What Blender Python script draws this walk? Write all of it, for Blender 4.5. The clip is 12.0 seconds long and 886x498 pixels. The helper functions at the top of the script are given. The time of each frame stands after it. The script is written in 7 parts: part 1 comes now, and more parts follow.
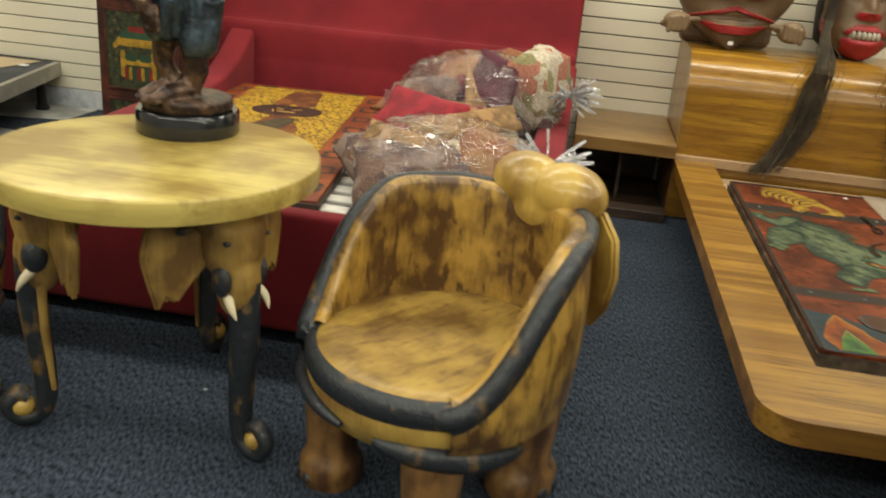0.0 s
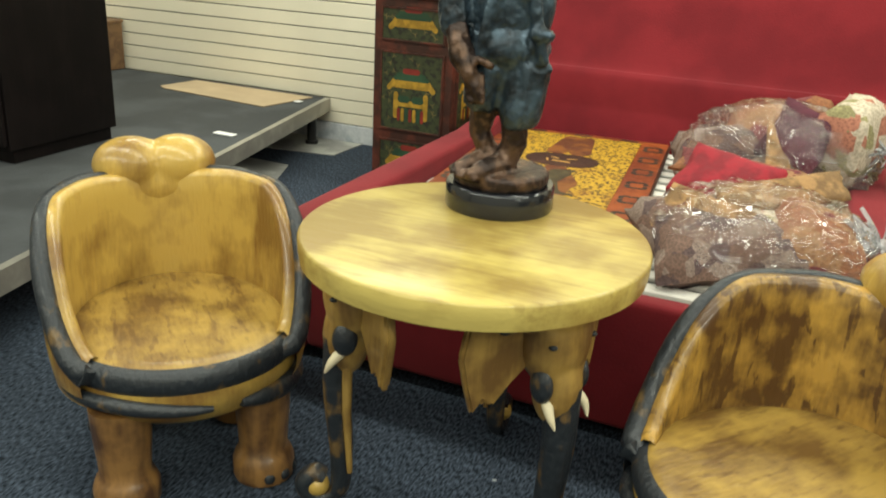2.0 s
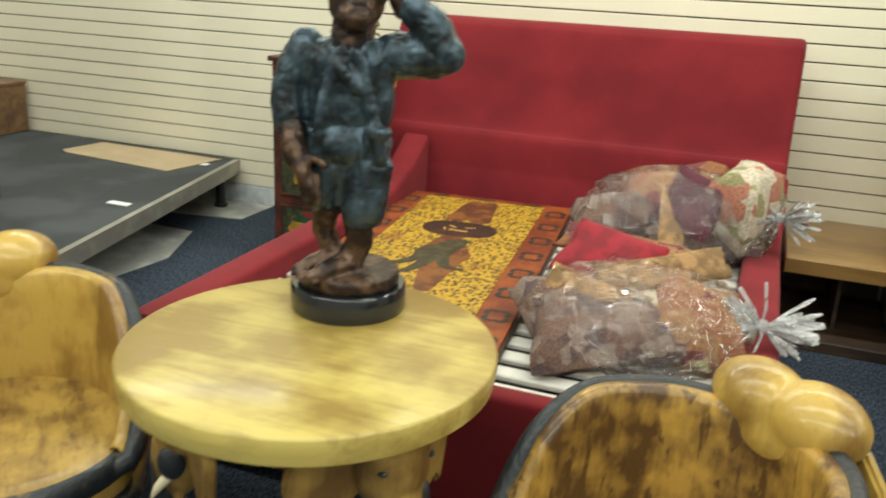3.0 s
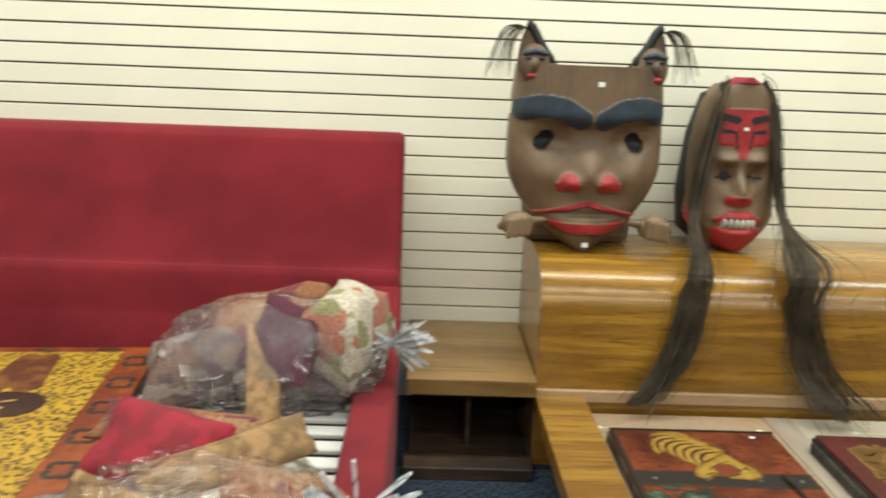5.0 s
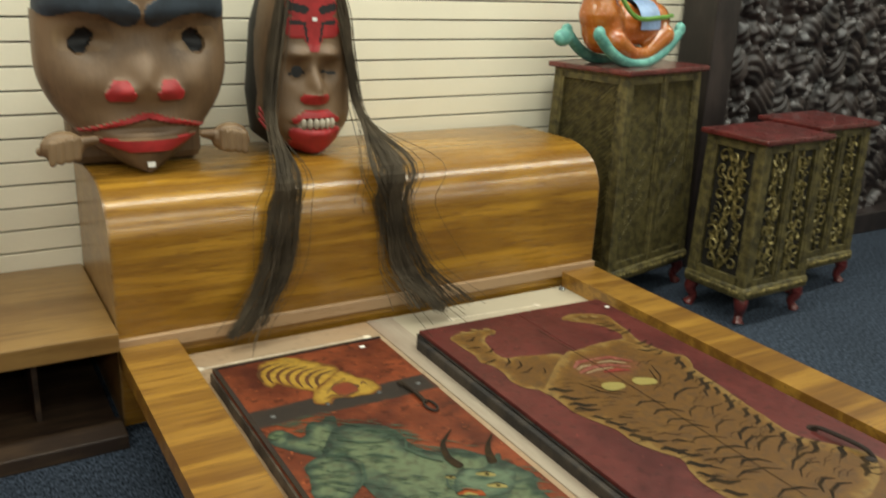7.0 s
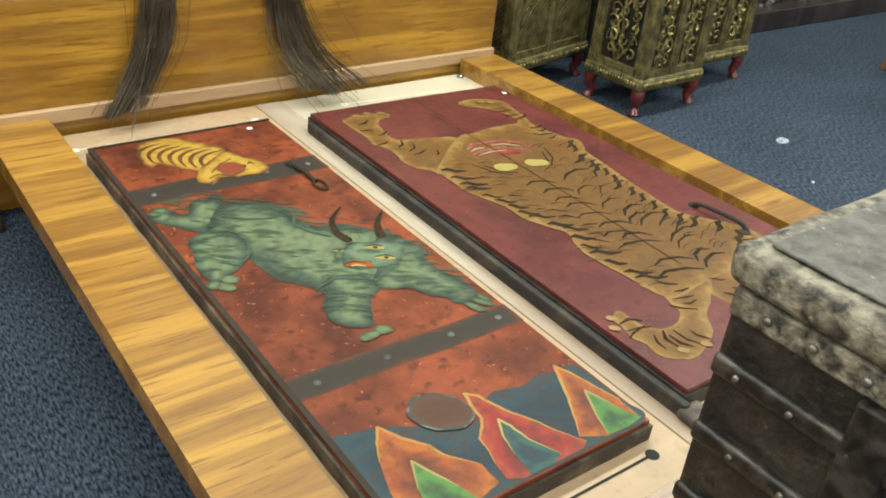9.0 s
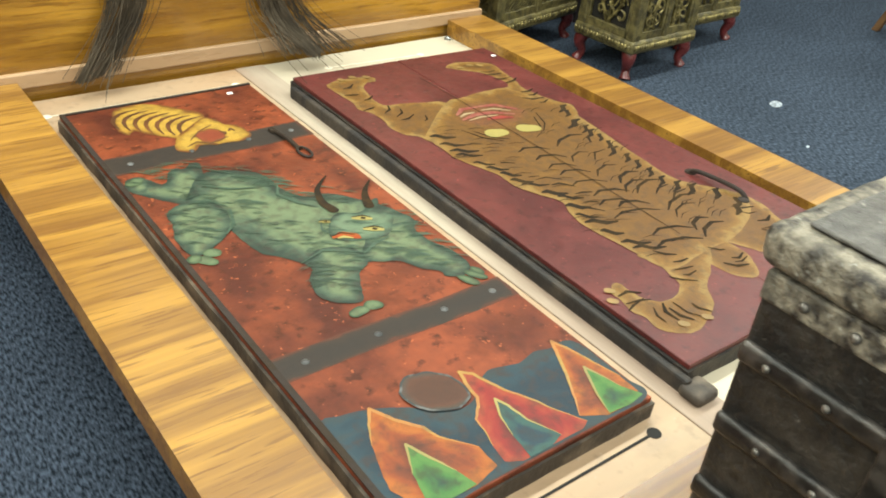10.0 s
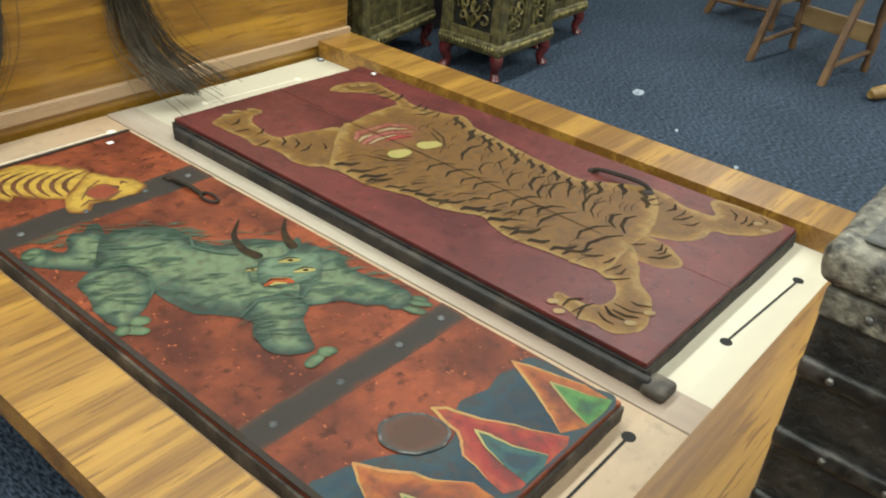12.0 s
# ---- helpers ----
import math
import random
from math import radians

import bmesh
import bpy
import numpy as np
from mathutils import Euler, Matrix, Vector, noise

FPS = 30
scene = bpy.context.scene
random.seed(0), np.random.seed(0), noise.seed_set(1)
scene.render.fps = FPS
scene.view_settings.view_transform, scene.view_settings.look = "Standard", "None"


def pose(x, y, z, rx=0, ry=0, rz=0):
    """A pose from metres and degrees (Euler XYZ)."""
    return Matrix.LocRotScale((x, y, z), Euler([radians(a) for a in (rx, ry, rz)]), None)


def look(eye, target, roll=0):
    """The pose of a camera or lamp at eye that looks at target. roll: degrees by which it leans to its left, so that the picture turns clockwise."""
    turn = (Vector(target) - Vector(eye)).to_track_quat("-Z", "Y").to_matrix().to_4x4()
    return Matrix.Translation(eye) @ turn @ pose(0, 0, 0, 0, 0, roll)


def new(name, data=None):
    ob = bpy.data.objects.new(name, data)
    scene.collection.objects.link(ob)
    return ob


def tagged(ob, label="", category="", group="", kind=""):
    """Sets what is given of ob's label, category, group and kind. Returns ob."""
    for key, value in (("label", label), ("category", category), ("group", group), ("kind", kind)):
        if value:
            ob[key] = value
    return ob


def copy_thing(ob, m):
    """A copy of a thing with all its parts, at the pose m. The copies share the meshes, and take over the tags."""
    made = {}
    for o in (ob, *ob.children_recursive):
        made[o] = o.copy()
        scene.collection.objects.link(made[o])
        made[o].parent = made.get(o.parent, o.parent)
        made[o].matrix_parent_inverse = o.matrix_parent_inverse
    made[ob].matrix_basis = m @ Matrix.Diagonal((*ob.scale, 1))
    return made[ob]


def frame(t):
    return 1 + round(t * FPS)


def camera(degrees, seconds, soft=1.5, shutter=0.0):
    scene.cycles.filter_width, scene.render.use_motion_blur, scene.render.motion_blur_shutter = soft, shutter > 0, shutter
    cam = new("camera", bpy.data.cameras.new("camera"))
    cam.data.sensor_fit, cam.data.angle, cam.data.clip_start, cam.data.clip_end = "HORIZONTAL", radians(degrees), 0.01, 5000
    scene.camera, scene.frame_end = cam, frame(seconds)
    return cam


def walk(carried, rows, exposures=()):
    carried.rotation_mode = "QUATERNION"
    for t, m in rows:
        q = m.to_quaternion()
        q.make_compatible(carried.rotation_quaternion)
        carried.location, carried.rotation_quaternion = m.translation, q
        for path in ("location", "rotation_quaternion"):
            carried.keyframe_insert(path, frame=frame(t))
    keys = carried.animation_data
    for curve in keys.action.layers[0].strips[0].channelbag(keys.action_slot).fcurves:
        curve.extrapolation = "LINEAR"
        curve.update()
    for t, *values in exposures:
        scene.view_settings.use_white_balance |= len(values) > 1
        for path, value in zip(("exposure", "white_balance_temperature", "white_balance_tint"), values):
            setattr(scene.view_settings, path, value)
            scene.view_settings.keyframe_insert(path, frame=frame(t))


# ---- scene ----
cam = camera(54.9, 12.0, soft=1.8, shutter=0.4)
PATH = [
    (0, (0.761, -4.385, 1.151), (0.507, -2.535, 0.435), 5.2),
    (0.5, (0.602, -4.275, 1.176), (0.303, -2.422, 0.484), 4.8),
    (1, (0.510, -4.231, 1.175), (0.036, -2.438, 0.428), 3.9),
    (1.5, (0.474, -4.229, 1.181), (-0.181, -2.497, 0.424), 3.5),
    (2, (0.464, -4.213, 1.21), (-0.265, -2.493, 0.496), 3.1),
    (2.5, (0.528, -4.131, 1.259), (-0.200, -2.387, 0.605), 2.9),
    (2.7, (0.571, -4.082, 1.281), (-0.135, -2.325, 0.636), 3.0),
    (4.5, (0.701, -3.538, 1.389), (0.552, -1.6, 0.92), 0.4),
    (5, (0.818, -3.365, 1.384), (0.870, -1.414, 0.947), 2.2),
    (5.5, (0.909, -3.231, 1.428), (1.231, -1.307, 0.986), 1.7),
    (6, (0.905, -3.109, 1.419), (1.514, -1.251, 0.998), 2.1),
    (6.5, (0.868, -3.039, 1.396), (1.713, -1.301, 0.881), 1.1),
    (7, (0.860, -3.033, 1.351), (1.842, -1.406, 0.727), 2.4),
    (7.5, (0.860, -3.021, 1.302), (1.917, -1.496, 0.554), 3.7),
    (7.7, (0.874, -3.037, 1.292), (1.939, -1.554, 0.476), 4.1),
    (9.3, (0.912, -3.052, 1.245), (1.998, -1.723, 0.218), 6.0),
    (9.5, (0.916, -3.035, 1.243), (2.004, -1.721, 0.199), 6.2),
    (10, (0.938, -2.986, 1.222), (2.031, -1.701, 0.148), 6.2),
    (10.5, (0.963, -2.878, 1.206), (2.060, -1.605, 0.122), 6.4),
    (11, (0.922, -2.837, 1.213), (2.185, -1.744, 0.123), 4.4),
    (11.5, (0.867, -2.832, 1.22), (2.202, -1.82, 0.147), 4.4),
    (12, (0.845, -2.825, 1.235), (2.19, -1.776, 0.198), 4.8),
]
walk(cam, [(t, look(eye, target, roll)) for t, eye, target, roll in PATH],
     [(0, -0.62, 7200, 4), (0.5, -0.58, 7200, 3), (1.5, -0.33, 7000, -2), (2.5, -0.35, 6700, -2), (4.5, -1.05, 6300, 0), (5, -0.5, 6200, 0), (5.5, -0.4, 6400, 2),
      (6.5, -0.72, 6700, 0), (7.5, -0.65, 6700, 0), (9.5, 0.26, 6200, -2), (10.5, 0.3, 6350, 0), (11, 0.0, 5950, -2), (12, -0.12, 5900, -2)])

# ---- world and light ----
ROOM = (-4.6, 7.4, -7.6, 0.0, 3.1)
world = bpy.data.worlds.new("world")
scene.world = world
world.use_nodes = True
world.node_tree.nodes["Background"].inputs[0].default_value = (1.0, 0.95, 0.88, 1)
world.node_tree.nodes["Background"].inputs[1].default_value = 0.01


def lamp(name, x, y, sx, sy, watts, colour=(1.0, 0.985, 0.93)):
    data = bpy.data.lights.new(name, "AREA")
    data.shape, data.size, data.size_y, data.energy, data.color = "RECTANGLE", sx, sy, watts, colour
    ob = new(name, data)
    ob.location = (x, y, ROOM[4] - 0.06)
    return ob


for lx in (-3.2, -0.9, 1.4, 3.7, 6.0):
    for ly, watts in ((-0.95, 64), (-3.4, 48), (-6.0, 78)):
        lamp("ceiling_lamp", lx, ly, 2.2, 0.30, watts)


# ---- helpers of this scene ----
POSES = {}


def thing(name, label, category, at=(0, 0, 0), rz=0, group="", kind=""):
    ob = new(name)
    ob.empty_display_size = 0.1
    ob.matrix_basis = pose(*at, 0, 0, rz)
    POSES[ob] = pose(*at, 0, 0, rz)
    return tagged(ob, label, category, group, kind)


def link(name, bm, material, parent=None, label="", smooth=0, local=False):
    """One mesh object from bm; given in world metres unless local."""
    me = bpy.data.meshes.new(name)
    bm.normal_update()
    bm.to_mesh(me)
    bm.free()
    if parent is not None and not local and parent in POSES:
        me.transform(POSES[parent].inverted())
    if material is not None:
        for m in material if isinstance(material, (list, tuple)) else (material,):
            me.materials.append(m)
    if smooth:
        me.shade_smooth()
        me.set_sharp_from_angle(angle=radians(smooth))
    ob = new(name, me)
    if parent is not None:
        ob.parent = parent
        if parent in POSES:
            POSES[ob] = POSES[parent]
    if label:
        ob["label"] = label
    return ob


part = link


def remesh(ob, voxel, smooth=2):
    m = ob.modifiers.new("remesh", "REMESH")
    m.mode, m.voxel_size, m.use_smooth_shade = "VOXEL", voxel, True
    if smooth:
        s = ob.modifiers.new("smooth", "SMOOTH")
        s.iterations, s.factor = smooth, 0.5
    return ob


def fused(groups, voxel, smooth=2):
    """Melts each (bmesh, material index) into one smooth skin; returns them as one bmesh."""
    out = bmesh.new()
    for bm, index in groups:
        me = bpy.data.meshes.new("melt")
        bm.to_mesh(me)
        bm.free()
        ob = remesh(new("melt", me), voxel, smooth)
        skin = bpy.data.meshes.new_from_object(ob.evaluated_get(bpy.context.evaluated_depsgraph_get()))
        for p in skin.polygons:
            p.material_index, p.use_smooth = index, True
        out.from_mesh(skin)
        bpy.data.objects.remove(ob)
        bpy.data.meshes.remove(me)
        bpy.data.meshes.remove(skin)
    return out


def box(bm, x0, x1, y0, y1, z0, z1, bevel=0.0, seg=2):
    v = [bm.verts.new((x, y, z)) for x in (x0, x1) for y in (y0, y1) for z in (z0, z1)]
    f = [bm.faces.new([v[i] for i in q]) for q in ((0, 1, 3, 2), (4, 6, 7, 5), (0, 4, 5, 1), (2, 3, 7, 6), (0, 2, 6, 4), (1, 5, 7, 3))]
    if bevel:
        edges = list({e for q in f for e in q.edges})
        bmesh.ops.bevel(bm, geom=edges, offset=bevel, segments=seg, affect="EDGES", profile=0.5)
    return bm


def boxm(*a, **k):
    return box(bmesh.new(), *a, **k)


def tube(bm, pts, radii, seg=10, flat=1.0):
    """A tube along pts with the radii; flat squeezes it along its second axis."""
    pts = [Vector(p) for p in pts]
    if not isinstance(radii, (list, tuple)):
        radii = [radii] * len(pts)
    rings, side = [], None
    for i, p in enumerate(pts):
        d = (pts[min(i + 1, len(pts) - 1)] - pts[max(i - 1, 0)]).normalized()
        if side is None:
            side = d.orthogonal().normalized()
        side = (side - d * side.dot(d)).normalized()
        up = d.cross(side)
        rings.append([bm.verts.new(p + radii[i] * (math.cos(a) * side + flat * math.sin(a) * up)) for a in [2 * math.pi * k / seg for k in range(seg)]])
    for a, b in zip(rings, rings[1:]):
        for k in range(seg):
            bm.faces.new((a[k], a[(k + 1) % seg], b[(k + 1) % seg], b[k]))
    bm.faces.new(rings[0][::-1])
    bm.faces.new(rings[-1])
    return bm


def lathe(bm, profile, cx=0, cy=0, seg=32):
    """Turns (r, z) pairs round the upright axis at cx, cy."""
    rings = [[bm.verts.new((cx + r * math.cos(2 * math.pi * k / seg), cy + r * math.sin(2 * math.pi * k / seg), z)) for k in range(seg)] for r, z in profile]
    for a, b in zip(rings, rings[1:]):
        for k in range(seg):
            bm.faces.new((a[k], a[(k + 1) % seg], b[(k + 1) % seg], b[k]))
    bm.faces.new(rings[0][::-1])
    bm.faces.new(rings[-1])
    return bm


def ell(bm, c, r, rx=0, ry=0, rz=0, u=16, v=10):
    m = pose(*c, rx, ry, rz) @ Matrix.Diagonal((*r, 1))
    bmesh.ops.create_uvsphere(bm, u_segments=u, v_segments=v, radius=1, matrix=m)
    return bm


def extrude_profile(bm, poly, axis, a, b):
    """A prism of the 2D polygon poly; axis 'x': poly is (y, z); 'y': (x, z); 'z': (x, y)."""
    def at(p, t):
        return {"x": (t, p[0], p[1]), "y": (p[0], t, p[1]), "z": (p[0], p[1], t)}[axis]
    lo = [bm.verts.new(at(p, a)) for p in poly]
    hi = [bm.verts.new(at(p, b)) for p in poly]
    n = len(poly)
    bm.faces.new(lo)
    bm.faces.new(hi[::-1])
    for k in range(n):
        bm.faces.new((lo[k], hi[k], hi[(k + 1) % n], lo[(k + 1) % n]))
    bmesh.ops.recalc_face_normals(bm, faces=bm.faces)
    return bm


def spline(ctrl, n=8):
    """Catmull-Rom through the points."""
    p = [Vector(c) for c in ctrl]
    p = [2 * p[0] - p[1]] + p + [2 * p[-1] - p[-2]]
    out = []
    for i in range(1, len(p) - 2):
        for k in range(n):
            t = k / n
            out.append(0.5 * (2 * p[i] + (p[i + 1] - p[i - 1]) * t + (2 * p[i - 1] - 5 * p[i] + 4 * p[i + 1] - p[i + 2]) * t * t + (3 * p[i] - p[i - 1] - 3 * p[i + 1] + p[i + 2]) * t ** 3))
    out.append(p[-2])
    return out


def capsule(a, ra, b, rb, n=7):
    """Outline of two circles and what lies between them."""
    a, b = Vector(a), Vector(b)
    d = b - a
    L = max(d.length, 1e-5)
    ang = math.atan2(d.y, d.x)
    half = math.acos(max(-1, min(1, (ra - rb) / L)))
    pts = []
    for k in range(n + 1):
        t = ang + half + (2 * math.pi - 2 * half) * k / n
        pts.append((a.x + ra * math.cos(t), a.y + ra * math.sin(t)))
    for k in range(n + 1):
        t = ang - half + 2 * half * k / n
        pts.append((b.x + rb * math.cos(t), b.y + rb * math.sin(t)))
    return pts


def strokes(bm, items, to, lift, step=0.00012, grow=0.0):
    """Flat paint: tapered strokes (x0, y0, r0, x1, y1, r1), carried to a surface by to(u, v, height)."""
    for i, (x0, y0, r0, x1, y1, r1) in enumerate(items):
        poly = capsule((x0, y0), r0 + grow, (x1, y1), r1 + grow)
        bm.faces.new([bm.verts.new(to(u, v, 0.0003 + 0.03 * (lift + i * step))) for u, v in poly])
    return bm


def polyline(pts, r0, r1=None):
    """Strokes along a line that tapers."""
    r1 = r0 if r1 is None else r1
    n = len(pts) - 1
    return [(*pts[i], r0 + (r1 - r0) * i / n, *pts[i + 1], r0 + (r1 - r0) * (i + 1) / n) for i in range(n)]


# ---- materials ----
def mat(name, colour, rough=0.6, metal=0.0, vary=0.18, scale=6.0, bump=0.15, fine=60.0, second=None, mix=(0.45, 0.6), stretch=(1, 1, 1), coat=0.0, spec=0.5, rand=0.0, grime=0.0):
    """A painted or plain surface: two scales of noise in colour, gloss and relief."""
    m = bpy.data.materials.new(name)
    m.use_nodes = True
    nt = m.node_tree
    n, l = nt.nodes, nt.links
    b = n["Principled BSDF"]
    tc = n.new("ShaderNodeTexCoord")
    mp = n.new("ShaderNodeMapping")
    mp.inputs["Scale"].default_value = stretch
    l.new(tc.outputs["Object"], mp.inputs["Vector"])
    big = n.new("ShaderNodeTexNoise")
    big.inputs["Scale"].default_value, big.inputs["Detail"].default_value = scale, 5
    small = n.new("ShaderNodeTexNoise")
    small.inputs["Scale"].default_value, small.inputs["Detail"].default_value = fine, 6
    for q in (big, small):
        l.new(mp.outputs[0], q.inputs["Vector"])
    ramp = n.new("ShaderNodeValToRGB")
    ramp.color_ramp.elements[0].position, ramp.color_ramp.elements[1].position = mix
    dark = tuple(c * (1 - 1.6 * vary) for c in colour)
    ramp.color_ramp.elements[0].color = (*(second or dark), 1)
    ramp.color_ramp.elements[1].color = (*colour, 1)
    l.new(big.outputs[0], ramp.inputs[0])
    hsv = n.new("ShaderNodeHueSaturation")
    mr = n.new("ShaderNodeMapRange")
    mr.inputs[3].default_value, mr.inputs[4].default_value = 1 - vary, 1 + vary
    l.new(small.outputs[0], mr.inputs[0])
    value = mr.outputs[0]
    if rand:
        oi = n.new("ShaderNodeObjectInfo")
        r2 = n.new("ShaderNodeMapRange")
        r2.inputs[3].default_value, r2.inputs[4].default_value = 1 - rand, 1 + rand
        l.new(oi.outputs["Random"], r2.inputs[0])
        mu = n.new("ShaderNodeMath")
        mu.operation = "MULTIPLY"
        l.new(value, mu.inputs[0]), l.new(r2.outputs[0], mu.inputs[1])
        value = mu.outputs[0]
    l.new(value, hsv.inputs["Value"])
    l.new(ramp.outputs[0], hsv.inputs["Color"])
    out = hsv.outputs[0]
    if grime:
        for q, (sc, lo, hi, tint) in enumerate(((38.0, 0.56, 0.70, 0.25), (11.0, 0.55, 0.75, 0.45), (75.0, 0.66, 0.72, 3.2))):
            gn, gr, gm = n.new("ShaderNodeTexNoise"), n.new("ShaderNodeMapRange"), n.new("ShaderNodeMix")
            gn.inputs["Scale"].default_value, gn.inputs["Detail"].default_value = sc, 5
            l.new(tc.outputs["Object"], gn.inputs["Vector"])
            gr.inputs[1].default_value, gr.inputs[2].default_value, gr.inputs[4].default_value = lo, hi, grime * (0.5 if q == 2 else 1)
            l.new(gn.outputs[0], gr.inputs[0])
            gm.data_type = "RGBA"
            gm.inputs[7].default_value = (*(min(0.5, c * tint) for c in colour), 1)
            l.new(gr.outputs[0], gm.inputs[0]), l.new(out, gm.inputs[6])
            out = gm.outputs[2]
    l.new(out, b.inputs["Base Color"])
    rr = n.new("ShaderNodeMapRange")
    rr.inputs[3].default_value, rr.inputs[4].default_value = max(0.03, rough - 0.12), min(1, rough + 0.12)
    l.new(small.outputs[0], rr.inputs[0])
    l.new(rr.outputs[0], b.inputs["Roughness"])
    b.inputs["Metallic"].default_value = metal
    b.inputs["Specular IOR Level"].default_value = spec
    b.inputs["Coat Weight"].default_value = coat
    b.inputs["Coat Roughness"].default_value = 0.12
    if bump:
        bp = n.new("ShaderNodeBump")
        bp.inputs["Strength"].default_value, bp.inputs["Distance"].default_value = bump, 0.004
        l.new(small.outputs[0], bp.inputs["Height"])
        l.new(bp.outputs[0], b.inputs["Normal"])
    return m


def wood(name, light, dark, along="x", rough=0.35, rings=9.0, coat=0.0, bump=0.08, blotch=0.35, spread=7.0, streak=0.0, figure_lines=26.0, stretch=0.12):
    """Wood with grain along one axis, dark figure and blotches."""
    m = bpy.data.materials.new(name)
    m.use_nodes = True
    nt = m.node_tree
    n, l = nt.nodes, nt.links
    b = n["Principled BSDF"]
    tc = n.new("ShaderNodeTexCoord")
    mp = n.new("ShaderNodeMapping")
    mp.inputs["Scale"].default_value = {"x": (stretch, 1, 1), "y": (1, stretch, 1), "z": (1, 1, stretch)}[along]
    l.new(tc.outputs["Object"], mp.inputs["Vector"])
    w = n.new("ShaderNodeTexNoise")
    w.inputs["Scale"].default_value, w.inputs["Detail"].default_value, w.inputs["Distortion"].default_value = rings, 4, 0.8
    g = n.new("ShaderNodeTexNoise")
    g.inputs["Scale"].default_value, g.inputs["Detail"].default_value = 110, 6
    k = n.new("ShaderNodeTexNoise")
    k.inputs["Scale"].default_value, k.inputs["Detail"].default_value = spread, 4
    l.new(mp.outputs[0], w.inputs["Vector"]), l.new(mp.outputs[0], g.inputs["Vector"]), l.new(tc.outputs["Object"], k.inputs["Vector"])
    sn = n.new("ShaderNodeMath")
    sn.operation = "MULTIPLY"
    sn.inputs[1].default_value = figure_lines
    l.new(w.outputs[0], sn.inputs[0])
    ss = n.new("ShaderNodeMath")
    ss.operation = "SINE"
    l.new(sn.outputs[0], ss.inputs[0])
    ma = n.new("ShaderNodeMapRange")
    ma.inputs[1].default_value, ma.inputs[2].default_value = -1, 1
    l.new(ss.outputs[0], ma.inputs[0])
    mx = n.new("ShaderNodeMath")
    mx.operation = "MULTIPLY_ADD"
    mx.inputs[1].default_value = 0.45
    l.new(g.outputs[0], mx.inputs[0])
    m3 = n.new("ShaderNodeMath")
    m3.operation = "MULTIPLY"
    m3.inputs[1].default_value = 0.45
    l.new(ma.outputs[0], m3.inputs[0])
    l.new(m3.outputs[0], mx.inputs[2])
    kr = n.new("ShaderNodeMapRange")
    kr.inputs[1].default_value, kr.inputs[2].default_value, kr.inputs[3].default_value, kr.inputs[4].default_value = 0.35, 0.7, -blotch, blotch
    l.new(k.outputs[0], kr.inputs[0])
    ad = n.new("ShaderNodeMath")
    l.new(mx.outputs[0], ad.inputs[0]), l.new(kr.outputs[0], ad.inputs[1])
    if streak:
        sk, sr, sa = n.new("ShaderNodeTexNoise"), n.new("ShaderNodeMapRange"), n.new("ShaderNodeMath")
        sk.inputs["Scale"].default_value, sk.inputs["Detail"].default_value, sk.inputs["Distortion"].default_value = rings * 9, 4, 0.4
        sr.inputs[1].default_value, sr.inputs[2].default_value, sr.inputs[4].default_value = 0.57, 0.63, streak
        l.new(mp.outputs[0], sk.inputs["Vector"]), l.new(sk.outputs[0], sr.inputs[0])
        l.new(ad.outputs[0], sa.inputs[0]), l.new(sr.outputs[0], sa.inputs[1])
        ad = sa
    ramp = n.new("ShaderNodeValToRGB")
    ramp.color_ramp.elements[0].position, ramp.color_ramp.elements[1].position = 0.1, 0.75
    ramp.color_ramp.elements[0].color, ramp.color_ramp.elements[1].color = (*light, 1), (*dark, 1)
    l.new(ad.outputs[0], ramp.inputs[0])
    l.new(ramp.outputs[0], b.inputs["Base Color"])
    rr = n.new("ShaderNodeMapRange")
    rr.inputs[3].default_value, rr.inputs[4].default_value = max(0.05, rough - 0.1), rough + 0.1
    l.new(g.outputs[0], rr.inputs[0])
    l.new(rr.outputs[0], b.inputs["Roughness"])
    b.inputs["Coat Weight"].default_value, b.inputs["Coat Roughness"].default_value = coat, 0.15
    bp = n.new("ShaderNodeBump")
    bp.inputs["Strength"].default_value, bp.inputs["Distance"].default_value = bump, 0.003
    l.new(g.outputs[0], bp.inputs["Height"])
    l.new(bp.outputs[0], b.inputs["Normal"])
    return m


WALL = mat("cream_slatwall", (0.85, 0.79, 0.63), 0.45, vary=0.03, scale=1.5, bump=0.03, fine=90, rand=0.015)
GROOVE = mat("slatwall_groove", (0.10, 0.075, 0.05), 0.8)
# Unseen closing walls and ceiling; both colours darkened to cut bounced light.
PLASTER = mat("plain_wall_paint", (0.42, 0.39, 0.33), 0.7, vary=0.04)
CEIL = mat("ceiling_paint", (0.22, 0.215, 0.20), 0.85, vary=0.04)
SKIRT = mat("scuffed_skirting", (0.42, 0.46, 0.50), 0.6, vary=0.2, scale=9, second=(0.62, 0.64, 0.66))
LAMINATE = wood("bed_laminate", (0.46, 0.24, 0.029), (0.20, 0.092, 0.012), "x", 0.27, rings=12, coat=0.3, blotch=0.14, spread=2.5, streak=0.3, figure_lines=15, stretch=0.07)
RAILWOOD = wood("rail_laminate", (0.36, 0.19, 0.032), (0.15, 0.066, 0.012), "x", 0.33, rings=13, coat=0.2, blotch=0.08, spread=2.5, streak=0.45, figure_lines=13, stretch=0.05)
EDGE = wood("bed_edge_band", (0.22, 0.11, 0.03), (0.13, 0.06, 0.018), "x", 0.4, rings=7)
